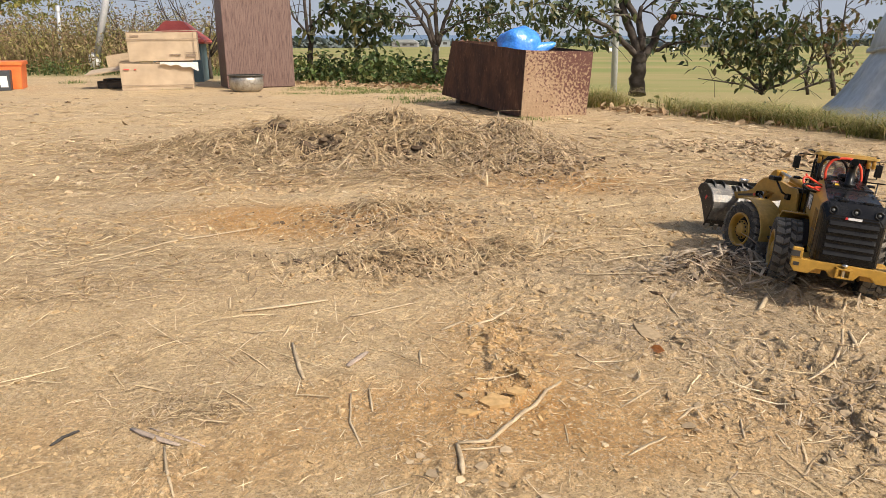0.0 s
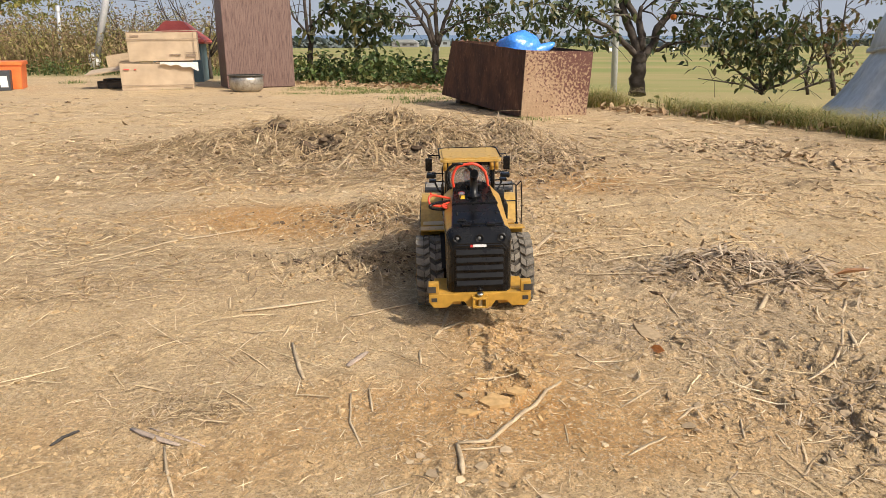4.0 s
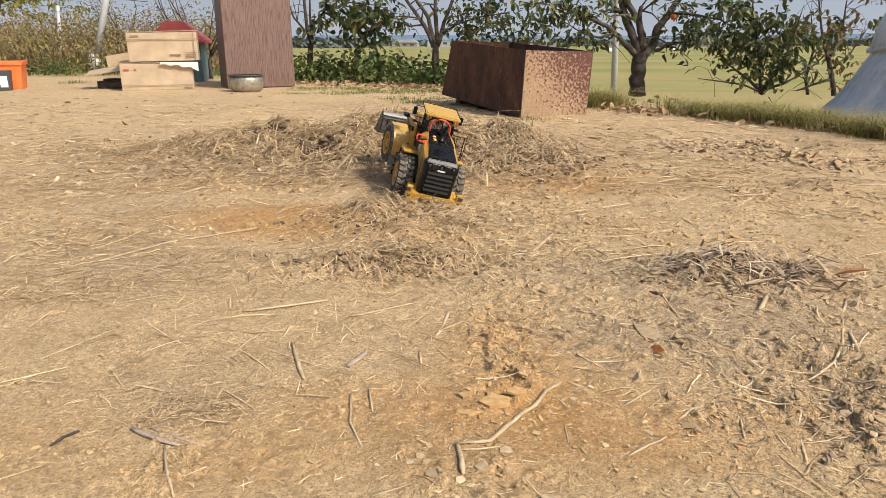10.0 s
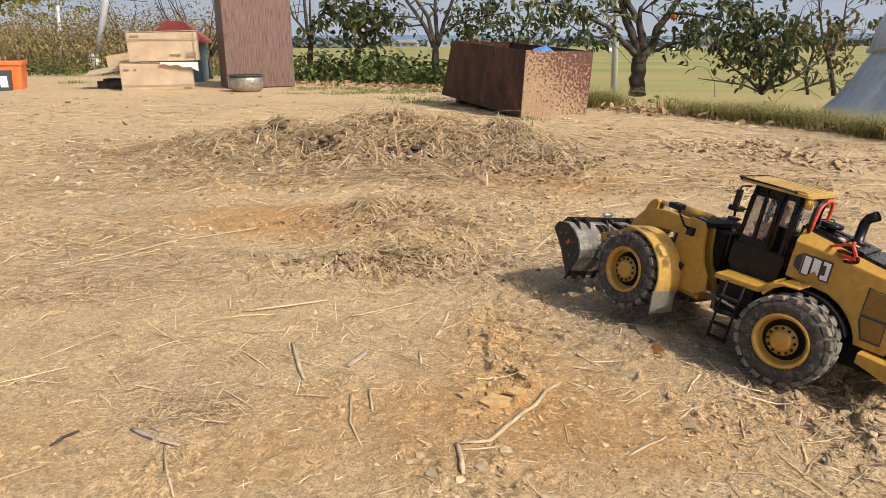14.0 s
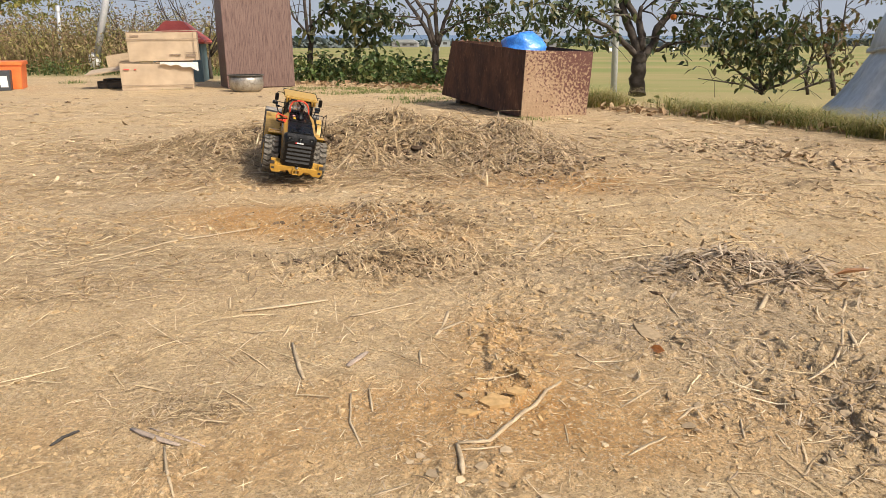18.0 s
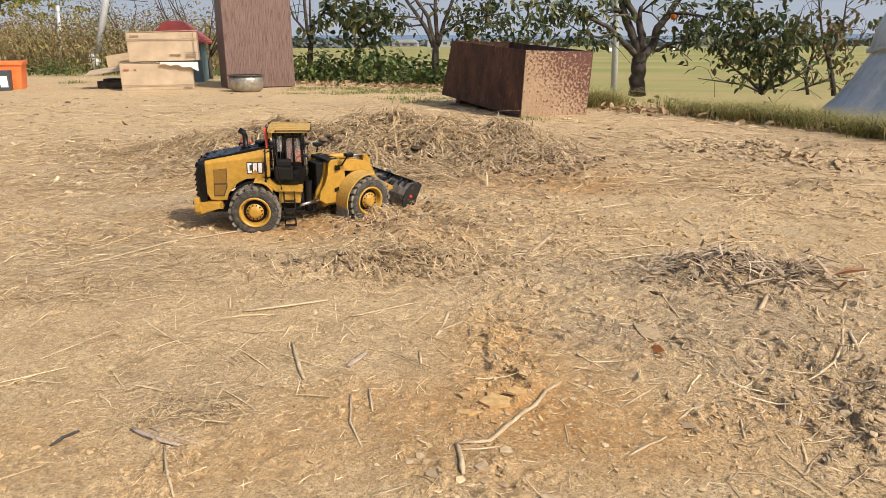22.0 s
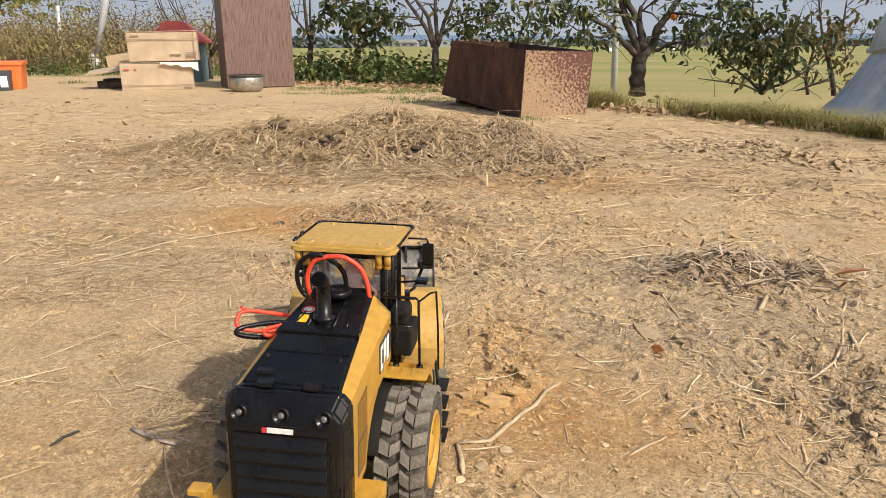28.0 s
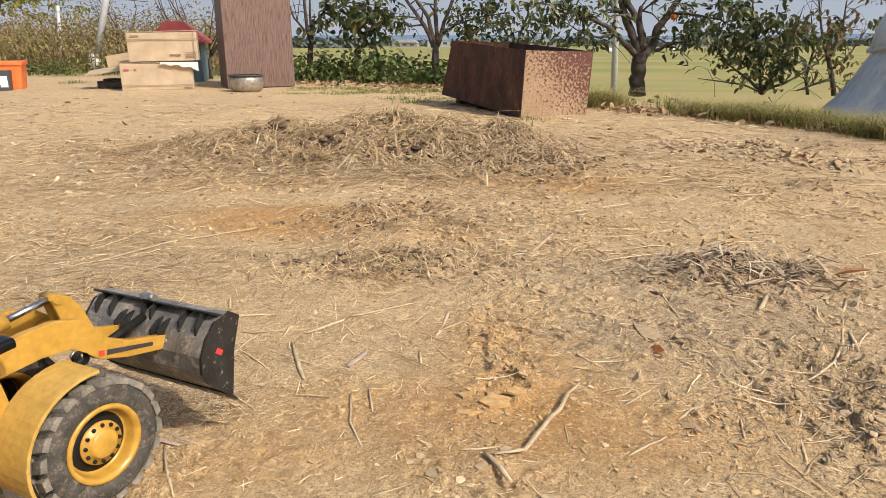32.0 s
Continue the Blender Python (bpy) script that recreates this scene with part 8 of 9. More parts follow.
def leafy_bank(name, x0, x1, off, height, count, size, mat, label, category, depth=0.35):
    """Upright leafy shoots along the edge of the yard."""
    sx = g.uniform(x0, x1, count)
    sy = edge_of_yard(sx) + off + g.normal(0, depth, count)
    sh = height * g.uniform(0.45, 1.1, count) * (0.75 + 0.35 * fbm(sx, sy, 0.5, 2, 33))
    z0 = ground_height(sx, sy, False)
    lean = g.normal(0, 0.25, (count, 2))
    at, stems = [], []
    for k in range(9):
        q = (k + 0.6) / 9
        at.append(np.stack([sx + lean[:, 0] * sh * q + g.normal(0, 0.03, count), sy + lean[:, 1] * sh * q, z0 + sh * q], -1))
    at = np.concatenate(at)
    v1, f1 = leaves(g, at, np.full(len(at), size), 0.25, 0.7)
    v2, f2 = blades(g, sx, sy, z0, sh, np.full(count, 0.008), 0.25)
    v_, f_ = merged([(v1, f1), (v2, f2)])
    return stuff(name, mesh_from(name, v_, f_, mat), label, category)


leafy_bank("hedge_plants", -1.6, 0.5, 0.3, 0.36, 300, 0.056, HEDGE, "low leafy green hedge plants along the yard", "hedge", 0.25)
leafy_bank("low_weeds", 1.5, 1.95, 2.2, 0.2, 40, 0.05, HEDGE, "low green weeds behind the grass verge", "weeds", 0.2)


def tufts(centres, per, length, width, spread, lean, mat, name, label):
    bx, by, ln = [], [], []
    for cx, cy, k in centres:
        c = int(per * k)
        bx.append(g.normal(cx, spread, c))
        by.append(g.normal(cy, spread * 0.7, c))
        ln.append(length * g.uniform(0.45, 1.1, c) * k ** 0.3 * g.uniform(0.65, 1.2))
    bx, by, ln = np.concatenate(bx), np.concatenate(by), np.concatenate(ln)
    v_, f_ = blades(g, bx, by, ground_height(bx, by, False) - 0.005, ln, np.full(len(bx), width), lean)
    return stuff(name, mesh_from(name, v_, f_, mat), label, "grass")


tufts([(0.93, 4.32, 1.3), (1.0, 4.4, 1.7), (1.07, 4.45, 1.2), (1.16, 4.56, 0.35), (1.26, 4.5, 0.12), (1.37, 4.1, 0.7), (1.43, 3.92, 1.0), (1.48, 3.8, 0.8), (1.54, 3.68, 1.4), (1.6, 3.6, 1.5), (1.66, 3.54, 1.5), (1.71, 3.42, 1.6), (1.76, 3.32, 1.4), (1.8, 3.22, 1.0),
       (1.84, 3.08, 0.9), (1.88, 2.96, 1.4), (1.93, 2.88, 1.4), (1.98, 2.8, 1.2), (1.5, 4.05, 0.7), (1.62, 3.85, 0.8), (1.72, 3.66, 0.8), (1.9, 3.2, 0.8)], 250, 0.19, 0.0046, 0.055, 1.2, GRASS, "verge_grass", "yellowing grass tufts on the verge")
n = 200
x = g.uniform(0.95, 1.95, n)
y = np.interp(x, [0.9, 1.4, 2.0], [4.25, 3.95, 2.85]) + g.normal(-0.05, 0.1, n)
v, f = leaves(g, np.stack([x, y, ground_height(x, y) + 0.012], -1), np.full(n, 0.06), 0.05, 0.4)
stuff("verge_leaves", mesh_from("verge_leaves", v, f, DRYLEAF), "dry curled leaves along the verge", "leaves")
tufts([(gx_, gy_, 0.3) for gx_, gy_ in zip(g.uniform(-1.3, 0.2, 60), g.uniform(5.4, 6.4, 60))] + [(0.43, 3.66, 0.35), (0.47, 3.64, 0.3), (-2.35, 5.95, 0.4), (-0.2, 4.7, 0.4), (-0.1, 4.85, 0.5), (-0.3, 4.95, 0.5), (0.0, 5.0, 0.4), (0.75, 3.0, 0.1), (0.95, 2.7, 0.06)]
      + [(-3.3, 7.2, 0.6), (-3.7, 7.0, 0.6), (-3.0, 6.7, 0.5), (-2.7, 6.6, 0.5), (-2.1, 6.9, 0.5)], 220, 0.06, 0.004, 0.07, 0.7, LAWN, "short_grass", "short green grass patches at the yard's edge")


def weed_bank(name, x0, x1, y0, y1, height, count, mat, label):
    sx, sy = g.uniform(x0, x1, count), g.uniform(y0, y1, count)
    z0 = ground_height(sx, sy, False)
    sh = height * g.uniform(0.35, 1.1, count) * (0.85 + 0.5 * fbm(sx, sy, 1.2, 3, 44))
    stem = blades(g, sx, sy, z0, sh, np.full(count, 0.014), 0.35)
    at = []
    for k in range(10):
        q = (k + 1) / 10.5
        at.append(np.stack([sx + g.normal(0, 0.09, count), sy + g.normal(0, 0.09, count), z0 + sh * q], -1))
    at = np.concatenate(at)
    lf = leaves(g, at, np.full(len(at), 0.045), 0.1, 0.5)
    v_, f_ = merged([stem, lf])
    return stuff(name, mesh_from(name, v_, f_, mat), label, "weeds")


weed_bank("tall_weeds", -9.5, -2.9, 8.8, 11.5, 0.78, 4200, WEEDS, "tall autumn weeds, brown and yellow-green, on the bank")
weed_bank("green_weeds", -8.5, -2.6, 8.5, 9.0, 0.22, 240, HEDGE, "low green weeds before the bank")
grow("bank_tree", (-8.2, 12.5, 0.2), [[(0, 0, 0, 0.08), (0, 0, 0.5, 0.07)], [(0, 0, 0.45, 0.05), (0.3, 0, 0.8, 0.04), (1.0, 0, 1.0, 0.025), (2.2, -0.2, 0.95, 0.012), (3.2, -0.3, 0.85, 0.005)],
     [(0, 0, 0.45, 0.05), (-0.4, 0, 1.0, 0.03), (-0.8, 0, 1.6, 0.012)], [(0.5, 0, 0.85, 0.02), (1.0, 0, 1.5, 0.01)]],
     [(0.2, 0, 0.75, 0.28, 600), (0.8, 0, 0.9, 0.28, 600), (1.4, 0, 0.95, 0.25, 450), (-0.4, 0, 0.9, 0.4, 500), (1.9, 0, 0.8, 0.16, 160), (1.0, 0, 1.3, 0.4, 500)], 0.075, LEAF_GREEN, "yellow-green leafy tree on the bank", 27, 5, 0.6)

# ---- poles and wires ----
CONCRETE = material("concrete", (0.36, 0.36, 0.35), (0.45, 0.45, 0.44), 0.9, scale=8, bump=0.3)


def pole(name, foot, head, r0, r1, label, mat=CONCRETE, wrap=False):
    t = thing(name, pose(*foot), label, "post")
    bm = bmesh.new()
    d = Vector(head) - Vector(foot)
    tube(bm, [Vector((0, 0, 0)), d * 0.5, d], [r0, (r0 + r1) / 2, r1], 14)
    part("shaft", bm, mat, t)
    bm = bmesh.new()
    lathe(bm, [(r1 * 1.3, -0.05), (r1 * 1.3, 0.02), (0, 0.04)], 14, "Z", Matrix.Translation(d))
    part("cap", bm, mat, t)
    if wrap:
        bm = bmesh.new()
        bmesh.ops.create_icosphere(bm, subdivisions=3, radius=r0 * 1.5)
        for vtx in bm.verts:
            vtx.co = vtx.co * (1.15 + 0.45 * noise.noise(vtx.co * 9)) + Vector((0, 0, 0.07))
            vtx.co.z = vtx.co.z * 1.5
        part("plastic_wrap", bm, WHITE, t, "white plastic wrapped round the foot")
    return t


GALVANISED = material("galvanised_pipe", (0.42, 0.43, 0.45), (0.54, 0.55, 0.57), 0.5, 0.2, scale=8, bump=0.1)
pole("fence_post", (-4.47, 9.0, 0.06), (-4.02, 9.0, 1.5), 0.042, 0.04, "leaning galvanised pipe post with plastic at its foot", GALVANISED, True)
pole("fence_post", (-5.53, 10.2, 0.05), (-5.47, 10.2, 0.86), 0.026, 0.024, "thin grey pipe post among the weeds", GALVANISED)
near_pole = pole("utility_pole", (6.42, 26.0, -2.4), (6.12, 26.0, 6.5), 0.125, 0.085, "concrete utility pole in the field")

for k in range(2):
    bm = bmesh.new()
    tube(bm, [(-36 + 6 * j, 0, 5.2 + 0.45 * k - 0.5 * math.sin(math.pi * (j % 6) / 6)) for j in range(13)], 0.018, 5)
    part("cable", bm, INK, near_pole, "thin dark overhead cable")

# ---- distance: bales, houses, woods and hills ----
BALE = material("white_wrap", (0.75, 0.75, 0.73), (0.82, 0.82, 0.8), 0.5, scale=2)
bale = thing("silage_bale", pose(60, 215, -2.4), "white-wrapped round silage bale in the field", "bale", "bales in the field")
bm = bmesh.new()
lathe(bm, [(0.0, -0.6), (0.55, -0.6), (0.65, -0.5), (0.65, 0.5), (0.55, 0.6), (0.0, 0.6)], 24, "Y", Matrix.Translation((0, 0, 0.65)))
part("wrap", bm, BALE, bale)
for bx, by in ((62.5, 218), (66, 220), (70, 216), (86, 222), (56, 260), (-3, 215), (-2, 230), (50, 212), (92, 214), (68, 240)):
    copy_thing(bale, pose(bx, by, -2.4, 0, 0, 20 * bx))


def house(x, y, w, d, h, wall, roofc, label):
    t = thing("farmhouse", pose(x, y, -2.4, 0, 0, random.uniform(-15, 15)), label, "house", "houses across the fields")
    bm = bmesh.new()
    block(bm, 0, w, 0, d, 0, h)
    part("wall", bm, wall, t)
    bm = bmesh.new()
    prism(bm, [(-0.5, h), (w + 0.5, h), (w * 0.82, h + 2.0), (w * 0.18, h + 2.0)], -0.5, d + 0.5)
    part("roof", bm, roofc, t)
    for k in range(3):
        bm = bmesh.new()
        block(bm, w * (0.14 + 0.28 * k), w * (0.3 + 0.28 * k), -0.06, 0.02, h * 0.35, h * 0.75)
        part("window", bm, SOOT, t)
    return t


# Wall greys dimmed towards blue: distance haze put into the paint.
HAZED_WALLS = [material("pale_wall", (0.25, 0.27, 0.29), (0.3, 0.32, 0.34), 0.8, scale=0.5), material("hazed_cream_wall", (0.22, 0.22, 0.23), (0.27, 0.27, 0.28), 0.8, scale=0.5), material("grey_wall", (0.18, 0.21, 0.25), (0.23, 0.26, 0.3), 0.8, scale=0.5)]
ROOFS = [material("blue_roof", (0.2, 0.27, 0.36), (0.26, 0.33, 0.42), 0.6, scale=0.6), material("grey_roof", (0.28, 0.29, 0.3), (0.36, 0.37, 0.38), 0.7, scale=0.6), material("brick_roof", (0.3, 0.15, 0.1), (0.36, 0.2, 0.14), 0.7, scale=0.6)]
random.seed(5)
for k in range(20):
    xx = -230 + 24 * k + random.uniform(-4, 4)
    if 70 < xx < 110:
        continue
    house(xx, random.uniform(470, 560), random.uniform(9, 20), random.uniform(7, 10), random.uniform(2.8, 4.5), random.choice(HAZED_WALLS), random.choice(ROOFS), "low distant farm building across the fields")
wx = np.concatenate([g.uniform(-420, 420, 5200), g.uniform(-200, -40, 1500)])
wy = np.concatenate([g.uniform(570, 640, 5200), g.uniform(385, 430, 1500)])
wh = 3 + 7 * np.clip(fbm(wx, wy * 0.2, 45, 3, 51) + 0.3, 0.0, 1)
wz = -2.4 + wh * g.uniform(0, 1, len(wx)) ** 0.7
wv, wf = leaves(g, np.stack([wx, wy, wz], -1), np.full(len(wx), 4.2), 0.1, 0.8)
stuff("far_woods", mesh_from("far_woods", wv, wf, HAZED_FOREST), "distant line of woods, haze in their blue-grey", "woods")


def ridge(name, y, x0, x1, base_h, amp, seed, mat, label):
    xs_ = np.linspace(x0, x1, 240)
    top = base_h + amp * fbm(xs_, np.full_like(xs_, seed * 13.7), (x1 - x0) / 6, 5, seed)
    rows = []
    for q in range(6):
        rows.append(np.stack([xs_, np.full_like(xs_, y + 40 * q) + 12 * fbm(xs_, np.full_like(xs_, q * 3.0), 60, 3, seed + 3), -6 + (np.maximum(top, 0) + 6) * (q / 5) ** 0.8], -1))
    vv = np.concatenate(rows)
    m_ = len(xs_)
    i_ = (np.arange(5)[:, None] * m_ + np.arange(m_ - 1)[None]).ravel()
    return tagged(new(name, mesh_from(name, vv, np.stack([i_, i_ + 1, i_ + m_ + 1, i_ + m_], -1), mat, True)), label, "hills", kind="structure")


# Both ridges carry the haze in their base colour.
ridge("backdrop_hill", 1900, -2600, 2600, 20, 20, 3, material("haze_blue_hill", (0.13, 0.19, 0.28), (0.16, 0.22, 0.31), 1.0, scale=0.02, spec=0.0), "blue hills, haze put into their colour")
ridge("backdrop_ridge", 1300, -1500, 500, 3, 10, 8, material("haze_green_hill", (0.12, 0.17, 0.18), (0.16, 0.21, 0.2), 1.0, scale=0.03, spec=0.0), "wooded hills greyed blue, haze in the colour")

# pale autumn sky far behind everything
SKY = bpy.data.materials.new("pale_sky")
SKY.use_nodes = True
k_n, k_l = SKY.node_tree.nodes, SKY.node_tree.links
k_n.remove(k_n["Principled BSDF"])
k_e = k_n.new("ShaderNodeEmission")
k_t = k_n.new("ShaderNodeTexCoord")
k_s = k_n.new("ShaderNodeSeparateXYZ")
k_r = k_n.new("ShaderNodeMapRange")
k_r.inputs["From Min"].default_value, k_r.inputs["From Max"].default_value = 0, 900
k_c = k_n.new("ShaderNodeMix")
k_c.data_type = "RGBA"
k_c.inputs["A"].default_value, k_c.inputs["B"].default_value = (0.46, 0.5, 0.57, 1), (0.32, 0.4, 0.54, 1)
k_l.new(k_t.outputs["Object"], k_s.inputs[0])
k_l.new(k_s.outputs["Z"], k_r.inputs[0])
k_l.new(k_r.outputs[0], k_c.inputs["Factor"])
k_l.new(k_c.outputs["Result"], k_e.inputs[0])
k_l.new(k_e.outputs[0], k_n["Material Output"].inputs[0])
sky_x = np.linspace(-1, 1, 25)
sky_v = np.array([(4200 * math.sin(1.1 * q), 4200 * math.cos(1.1 * q), z) for z in (-80, 1500) for q in sky_x])
sky_i = np.arange(24)
tagged(new("backdrop", mesh_from("backdrop", sky_v, np.stack([sky_i, sky_i + 1, sky_i + 26, sky_i + 25], -1), SKY)), "pale hazy autumn sky", "sky", kind="structure")


# ---- what moves ----


def smooth_rows(rows, times):
    """Monotone cubic interpolation of the rows at the given times."""
    a = np.array(rows)
    t, v = a[:, 0], a[:, 1:]
    h = np.diff(t)[:, None]
    d = np.diff(v, axis=0) / h
    m = np.zeros_like(v)
    same = d[1:] * d[:-1] > 0
    w1, w2 = 2 * h[1:] + h[:-1], h[1:] + 2 * h[:-1]
    with np.errstate(divide="ignore", invalid="ignore"):
        m[1:-1] = np.where(same, (w1 + w2) / (w1 / d[:-1] + w2 / d[1:]), 0)
    m[0], m[-1] = d[0], d[-1]
    i = np.clip(np.searchsorted(t, times, "right") - 1, 0, len(t) - 2)
    hh = h[i]
    s = ((times - t[i]) / h[i, 0])[:, None]
    return ((2 * s ** 3 - 3 * s ** 2 + 1) * v[i] + (s ** 3 - 2 * s ** 2 + s) * hh * m[i] + (-2 * s ** 3 + 3 * s ** 2) * v[i + 1] + (s ** 3 - s ** 2) * hh * m[i + 1])


def motions():
    # seconds, x, y, z, heading, pitch, roll, steering, boom, bucket
    rows = [
        (0, 0.6272, 1.0587, -0.0009, 69.3, 5.4, 4.3, 30.0, -9.0, -60.0), (0.4, 0.5144, 0.9206, -0.0144, 20.9, -0.4, 2.7, -10.0, -9.0, -58.0),
        (0.6, 0.4011, 0.9013, -0.0069, 15.3, -0.6, 8.9, -18.0, -9.0, -57.0), (0.8, 0.2971, 0.8709, -0.0052, 13.0, 3.8, -0.7, -12.0, -9.0, -56.0),
        (1, 0.2276, 0.8405, 0.0014, 25.5, 4.6, -1.0, -24.0, -9.0, -55.0), (1.2, 0.1449, 0.7668, -0.0005, 48.2, 2.1, -2.5, -30.9, -11.8, -51.0),
        (1.5, 0.0622, 0.6546, -0.0004, 72.6, 1.5, -3.8, -41.0, -16.0, -45.0), (2, 0.0767, 0.4227, 0.0001, 111.2, 1.4, -1.8, -18.0, -24.0, -10.0),
        (2.5, 0.0825, 0.4124, -0.0005, 110.2, 1.6, -1.6, -10.0, -22.0, -10.0), (3, 0.0490, 0.5593, 0.0072, 93.4, 2.8, -2.9, -5.0, -20.0, -10.0),
        (3.5, 0.0811, 0.7985, 0.0000, 74.6, -1.3, -4.1, -5.0, -22.0, -5.0), (4.3, 0.0327, 1.0573, 0.0000, 104.0, -3.0, 0.0, -4.0, -22.0, 0.0),
        (5, 0.2180, 0.9374, 0.0000, 116.0, -1.0, 0.0, -10.0, -10.0, -25.0), (5.6, 0.4690, 0.7207, -0.0044, 131.1, -2.2, 3.8, -8.0, -6.0, -55.0),
        (6, 0.5883, 0.6247, -0.0000, 135.0, 0.0, -0.0, 5.0, -13.0, -26.0), (6.4, 0.6268, 0.5941, 0.0000, 135.0, 0.0, 0.0, 3.0, -14.3, -27.3),
        (6.6, 0.5450, 0.6758, 0.0000, 135.0, -2.0, 1.0, 0.0, -15.0, -28.0), (6.8, 0.4604, 0.7513, -0.0071, 133.6, -4.9, 3.4, -6.6, -21.5, -42.0),
        (7, 0.3973, 0.8658, -0.0157, 136.4, -2.1, -0.7, -6.4, -28.0, -55.0), (7.2, 0.3226, 0.9423, -0.0079, 137.0, -5.2, 3.5, -10.0, -27.6, -48.0),
        (7.4, 0.2602, 1.0073, -0.0055, 128.6, -4.4, -2.5, -4.1, -27.2, -41.0), (8, 0.1365, 1.0964, -0.0022, 117.6, -4.2, 3.6, -6.7, -26.0, -20.0),
        (9, 0.0067, 1.3835, -0.0030, 106.4, -5.2, 11.6, -4.0, -25.0, -10.0), (10, -0.0560, 1.7661, -0.0061, 96.9, -13.6, 15.0, 8.0, -23.0, 3.3),
        (10.5, -0.0529, 1.8473, 0.0069, 87.6, -10.1, 21.6, 8.0, -22.0, 10.0), (11, -0.0382, 1.7440, 0.0000, 96.0, -6.0, 12.0, 9.0, -20.0, 12.5),
        (11.5, 0.0178, 1.4759, -0.0083, 106.4, -0.3, 3.5, 10.0, -13.0, 15.0), (12, 0.1251, 1.2192, -0.0022, 118.1, 2.0, 0.7, -8.5, -13.0, 0.0),
        (12.5, 0.3025, 0.9835, -0.0073, 134.2, 2.1, 3.2, -14.0, -15.0, -15.0), (12.8, 0.4512, 0.8584, -0.0031, 142.3, -0.6, 0.3, -8.0, -17.4, -21.6),
        (13, 0.5243, 0.7716, 0.0002, 137.3, -2.9, 0.6, -4.4, -19.0, -26.0), (13.5, 0.6358, 0.6852, -0.0000, 135.0, 0.0, -0.0, 4.0, -18.0, -36.0),
        (14, 0.4469, 0.7845, -0.0071, 132.0, -7.0, 7.1, -12.0, -22.0, -62.0), (14.5, 0.3086, 0.9748, -0.0139, 140.9, -1.8, 3.6, -17.7, -24.0, -55.0),
        (16.5, -0.1664, 1.4455, 0.0007, 123.8, -6.7, 6.9, -11.4, -25.0, -25.0), (17, -0.2731, 1.5934, 0.0085, 118.5, -7.5, 9.0, -8.8, -24.0, -15.0),
        (18, -0.4473, 1.9718, 0.0193, 104.2, -9.8, 11.5, -2.0, -23.5, -2.5), (18.5, -0.4438, 1.9464, 0.0151, 97.2, -1.2, 11.0, -2.0, -24.0, 0.0),
        (19, -0.4884, 1.7553, 0.0009, 54.6, -2.8, 6.9, 31.8, -21.0, 0.0), (19.5, -0.7109, 1.5860, 0.0104, 7.6, 0.7, -1.9, 25.4, -16.0, -15.0),
        (20, -0.9742, 1.6358, 0.0088, -36.7, -0.4, -4.4, 33.4, -19.0, -35.0), (20.5, -1.0279, 1.6887, 0.0080, -45.7, -1.3, -0.4, 24.2, -20.0, -35.0),
        (21, -0.9005, 1.6023, 0.0060, -29.2, -1.9, 2.9, 38.8, -20.0, -50.0), (21.5, -0.6671, 1.4868, 0.0076, -9.9, -0.8, -1.1, 37.6, -20.0, -55.0),
        (22, -0.4116, 1.4792, -0.0004, 8.9, 1.1, 4.4, 32.8, -26.0, -45.0), (22.5, -0.1708, 1.5577, -0.0107, 26.3, 0.1, 4.5, 30.8, -27.0, -30.0),
        (23, 0.0571, 1.7061, -0.0145, 37.5, 1.5, 6.0, 25.0, -26.5, -20.0), (24, 0.3067, 1.9335, -0.0234, 73.7, -1.6, 6.5, 32.0, -23.0, -27.5),
        (24.5, 0.3430, 1.9784, -0.0240, 77.9, 1.3, 4.3, 34.0, -16.0, -45.0), (25, 0.3229, 1.8672, -0.0241, 78.6, -0.8, -1.5, 25.0, -13.0, -40.0),
        (25.5, 0.2215, 1.5733, -0.0122, 60.9, 3.5, -1.1, -12.0, -10.0, -30.0), (27.5, -0.1065, 0.8160, 0.0025, 99.2, -0.0, 1.6, 10.0, -10.0, -40.0),
        (28, -0.0953, 0.5191, 0.0033, 82.1, 1.1, 0.9, 13.0, -10.5, -41.0), (28.5, -0.1521, 0.2605, 0.0091, 70.6, 2.7, 0.8, 5.0, -11.0, -42.0),
        (29, -0.0946, 0.4104, 0.0114, 75.5, 3.5, 0.5, 12.0, -15.0, -51.0), (29.5, -0.0506, 0.7153, 0.0051, 95.3, 0.3, 0.9, 5.0, -16.0, -60.0),
        (30, -0.1044, 0.9886, 0.0060, 95.0, -1.2, -2.6, -37.2, -18.0, -75.0), (30.5, -0.1055, 1.1040, 0.0056, 59.4, 2.6, 0.2, -2.5, -14.0, -60.0),
        (31, -0.2357, 0.8517, 0.0094, 64.7, 2.3, -2.6, 1.2, -10.0, -45.0), (31.5, -0.3683, 0.6300, 0.0006, 71.7, -0.3, -0.7, -11.0, -14.0, -43.5),
        (32, -0.4399, 0.3277, 0.0048, 66.0, -4.8, -2.1, -3.9, -17.0, -42.0),
    ]
    times = np.round(np.arange(0, 32.05, 0.1), 1)
    path = smooth_rows(rows, times)
    keys = {w: [] for w in (loader, front, boom, bucket, W_RL, W_RR, W_FL, W_FR)}
    spin = [0.0, 0.0, 0.0, 0.0]
    before = None
    for t, (x, y, z, yaw, pitch, roll, steer, lift, tip) in zip(times, path):
        body = Matrix.Translation((x, y, z)) @ Euler((radians(roll), radians(pitch), radians(yaw))).to_matrix().to_4x4()
        keys[loader].append((t, body))
        hinge = Matrix.Translation((HITCH, 0, 0)) @ Matrix.Rotation(radians(steer), 4, "Z")
        keys[front].append((t, hinge))
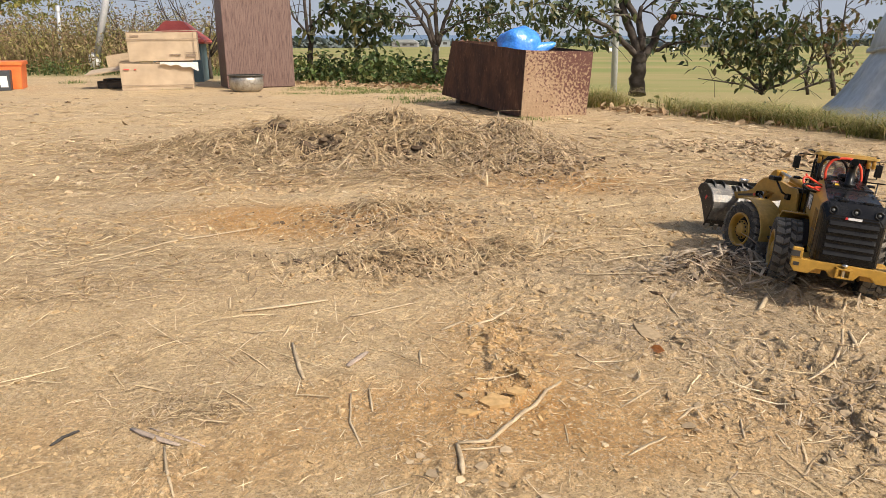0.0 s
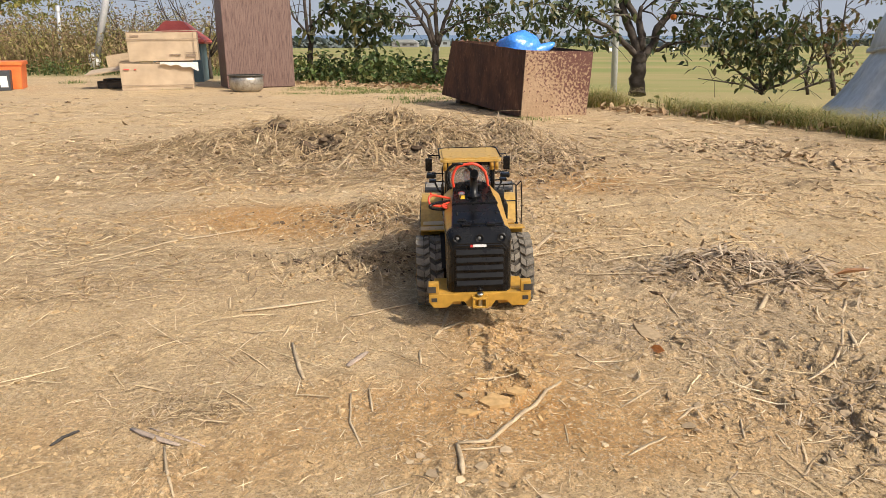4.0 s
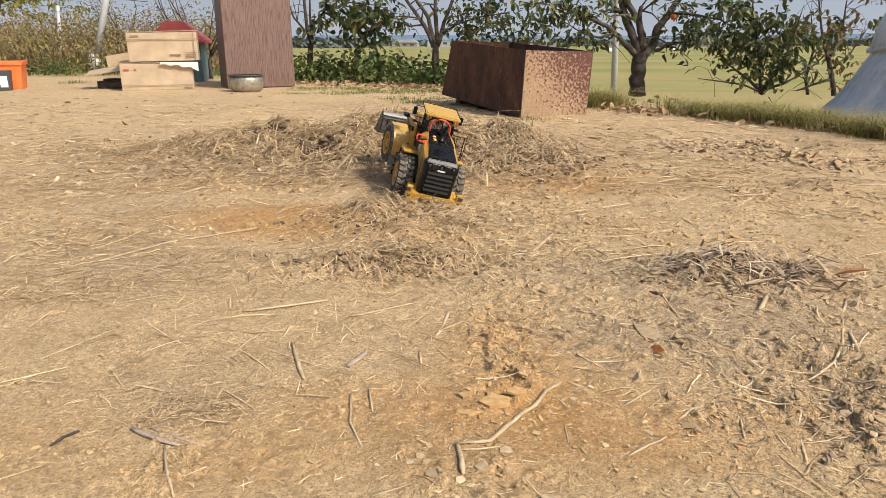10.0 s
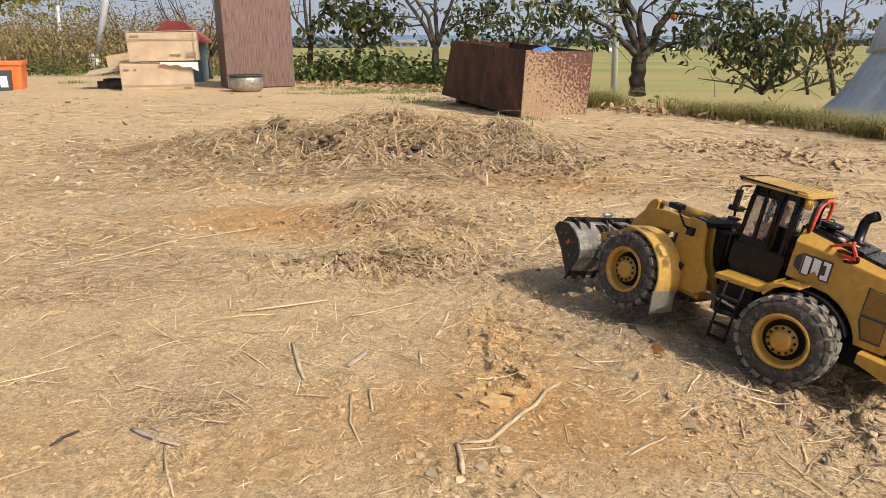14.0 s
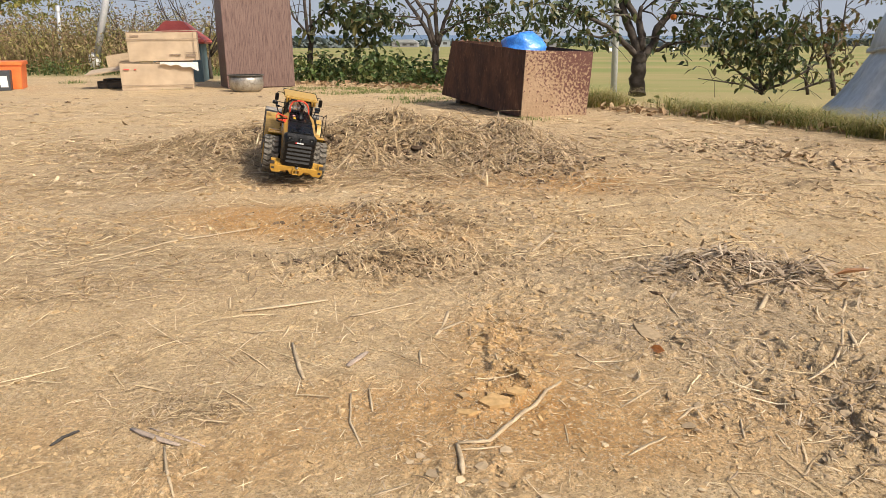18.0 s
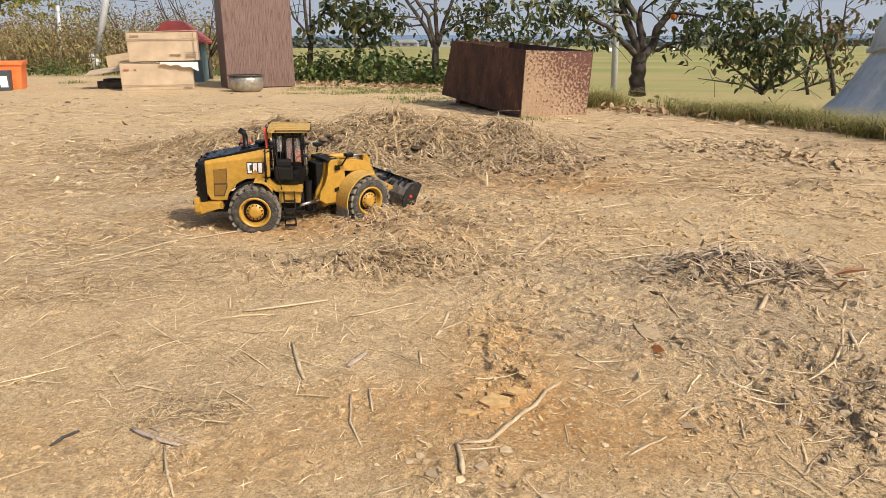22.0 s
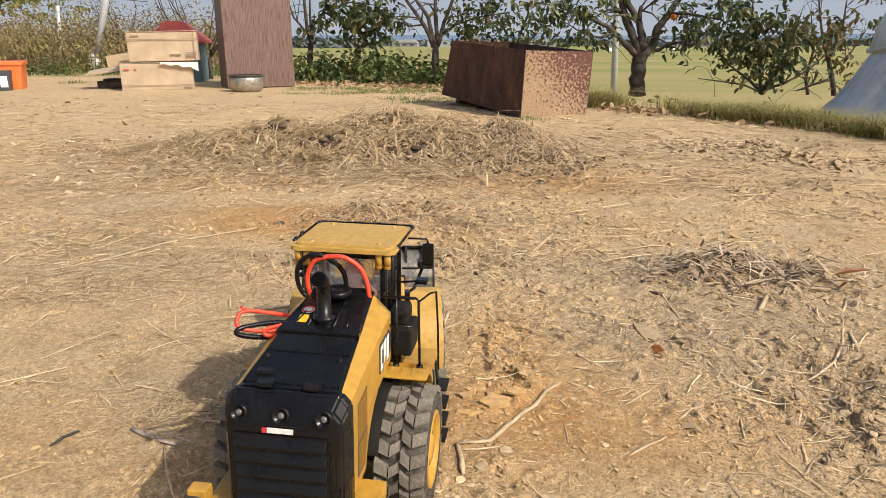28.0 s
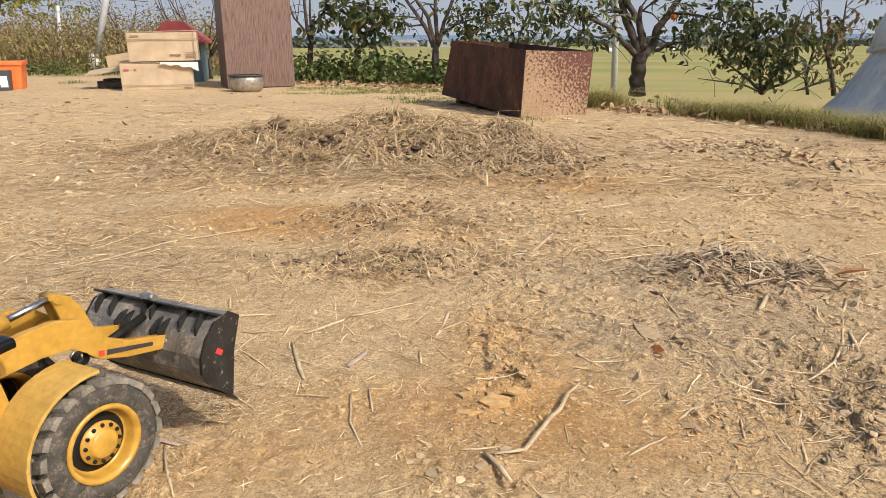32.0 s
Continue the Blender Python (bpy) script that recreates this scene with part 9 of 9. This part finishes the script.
        arm = hinge @ Matrix.Translation((PIVOT[0], 0, PIVOT[1])) @ Matrix.Rotation(radians(-lift), 4, "Y")
        keys[boom].append((t, arm))
        keys[bucket].append((t, arm @ Matrix.Translation((BOOM, 0, 0)) @ Matrix.Rotation(radians(lift - tip), 4, "Y")))
        spots = [Vector((0, TRACK, AXLE_Z)), Vector((0, -TRACK, AXLE_Z)), hinge @ Vector((FRONT_AXLE, TRACK, AXLE_Z)), hinge @ Vector((FRONT_AXLE, -TRACK, AXLE_Z))]
        now = [body @ s for s in spots]
        ways = [Vector((math.cos(radians(a)), math.sin(radians(a)), 0)) for a in (yaw, yaw, yaw + steer, yaw + steer)]
        for k, w in enumerate((W_RL, W_RR, W_FL, W_FR)):
            if before:
                spin[k] += (now[k] - before[k]).dot(ways[k]) / TYRE_R
            turn = Matrix.Rotation(spin[k], 4, "Y")
            keys[w].append((t, (Matrix.Translation(spots[k]) if k < 2 else hinge @ Matrix.Translation((FRONT_AXLE, TRACK if k == 2 else -TRACK, AXLE_Z))) @ turn))
        before = now
    for w, r in keys.items():
        walk(w, r)
    # the bag fills and sinks in the wind: seconds, x, y, z, lean, turn
    puffs = [(0, 0.40, 3.98, 0.385, 0, 0), (0.4, 0.40, 3.98, 0.385, 5, 4), (0.8, 0.41, 3.98, 0.375, 14, 8), (1.2, 0.43, 3.98, 0.345, 24, 12), (1.6, 0.4, 3.98, 0.29, 10, 8), (2.0, 0.41, 3.98, 0.315, 16, 0),
             (2.4, 0.41, 3.98, 0.355, 12, 0), (2.8, 0.40, 3.98, 0.385, 2, 6), (3.2, 0.40, 3.98, 0.365, 8, 0), (4.5, 0.4, 3.98, 0.36, 0, 0), (5.5, 0.4, 3.98, 0.34, 4, 0), (6.0, 0.42, 3.98, 0.26, 0, 0), (7.0, 0.4, 4.0, 0.2, 0, 0),
             (8.6, 0.5, 4.0, 0.22, 0, 0), (9.0, 0.52, 3.98, 0.262, 0, 8), (9.6, 0.5, 4.0, 0.22, 0, 0), (12.0, 0.5, 4.0, 0.21, 0, 0), (13.0, 0.53, 3.98, 0.29, 0, 20), (14.0, 0.53, 3.98, 0.272, 0, 20), (15.0, 0.5, 4.0, 0.23, 0, 10),
             (16.5, 0.45, 4.0, 0.24, 0, 0), (17.2, 0.44, 3.98, 0.3, 0, 30), (17.6, 0.43, 3.98, 0.29, 0, 20), (18.0, 0.43, 3.98, 0.36, -6, 10), (18.4, 0.41, 3.98, 0.385, -18, 5), (18.8, 0.42, 3.98, 0.3, -5, 5), (19.2, 0.43, 4.0, 0.21, 0, 0),
             (22.0, 0.46, 4.0, 0.22, 0, 0), (22.5, 0.46, 3.98, 0.275, 0, 0), (23.0, 0.44, 3.98, 0.305, 8, 0), (23.5, 0.4, 3.98, 0.29, 5, 0), (24.0, 0.4, 4.0, 0.22, 0, 0), (30.4, 0.42, 4.0, 0.22, 0, 0), (31.0, 0.42, 3.98, 0.27, 0, 0), (31.5, 0.42, 4.0, 0.22, 0, 0), (32.0, 0.42, 4.0, 0.21, 0, 0)]
    walk(bag, [(t, pose(x + 0.035, y + 0.1, z - 0.012, 0, -lean, turn)) for t, x, y, z, lean, turn in puffs])
    walk(lobe_b, [(t, pose(0.06, -0.02, -0.03 + 0.002 * lean, 0, -lean * 1.6, turn)) for t, x, y, z, lean, turn in puffs])
    # straw that the bucket shoves along
    def shove(ob, steps):
        at = ob.matrix_basis.copy()
        walk(ob, [(t, Matrix.Translation((dx, dy, dz)) @ at @ pose(0, 0, 0, 0, 0, turn)) for t, dx, dy, dz, turn in steps])

    shove(clump_c, [(0, 0, 0, 0, 0), (3.8, 0, 0, 0, 0), (4.3, -0.1, 0.16, 0, 25), (32.0, -0.1, 0.16, 0, 25)])
    shove(clump_a, [(0, 0, 0, 0, 0), (7.4, 0, 0, 0, 0), (8.0, -0.02, 0.03, 0, 10), (14.6, -0.02, 0.03, 0, 10), (16.4, -0.22, 0.42, 0.01, 40), (17.2, -0.3, 0.62, 0.03, 50), (32.0, -0.3, 0.62, 0.03, 50)])
    shove(clump_b, [(0, 0, 0, 0, 0), (26.3, 0, 0, 0, 0), (27.2, -0.03, -0.04, -0.012, 20), (32.0, -0.03, -0.04, -0.012, 20)])
    # sticks nudged by the wheels
    at = stick_pale.matrix_basis.copy()
    walk(stick_pale, [(0, at), (30.9, at), (31.3, Matrix.Translation((0.03, -0.03, 0)) @ at @ pose(0, 0, 0, 0, 0, 12)), (32.0, Matrix.Translation((0.09, -0.05, -0.004)) @ at @ pose(0, 0, 0, 0, 0, 25))])
    for chip, t0, t1, shift in ((chip_a, 2.9, 3.6, pose(-0.075, -0.03, 0, 0, 0, 30)), (chip_b, 4.6, 5.6, pose(-0.1, 0.28, 0, 0, 0, 40)), (chip_c, 5.0, 5.7, pose(0.2, 0.1, 0, 0, 0, -25))):
        at = chip.matrix_basis.copy()
        gone = Matrix.Translation(shift.translation) @ at @ shift.to_3x3().to_4x4()
        walk(chip, [(0, at), (t0, at), (t1, gone), (32.0, gone)])
    at = twig.matrix_basis.copy()
    moved = Matrix.Translation((0.028, -0.02, 0.005)) @ at @ pose(0, 0, 0, 0, 0, 6)
    walk(twig, [(0, at), (28.1, at), (28.5, moved), (32.0, moved)])
    at = twig_end.matrix_basis.copy()
    moved = Matrix.Translation((0.035, -0.02, 0.005)) @ at @ pose(0, 0, 0, 0, 0, 18)
    walk(twig_end, [(0, at), (28.1, at), (28.5, moved), (32.0, moved)])


motions()
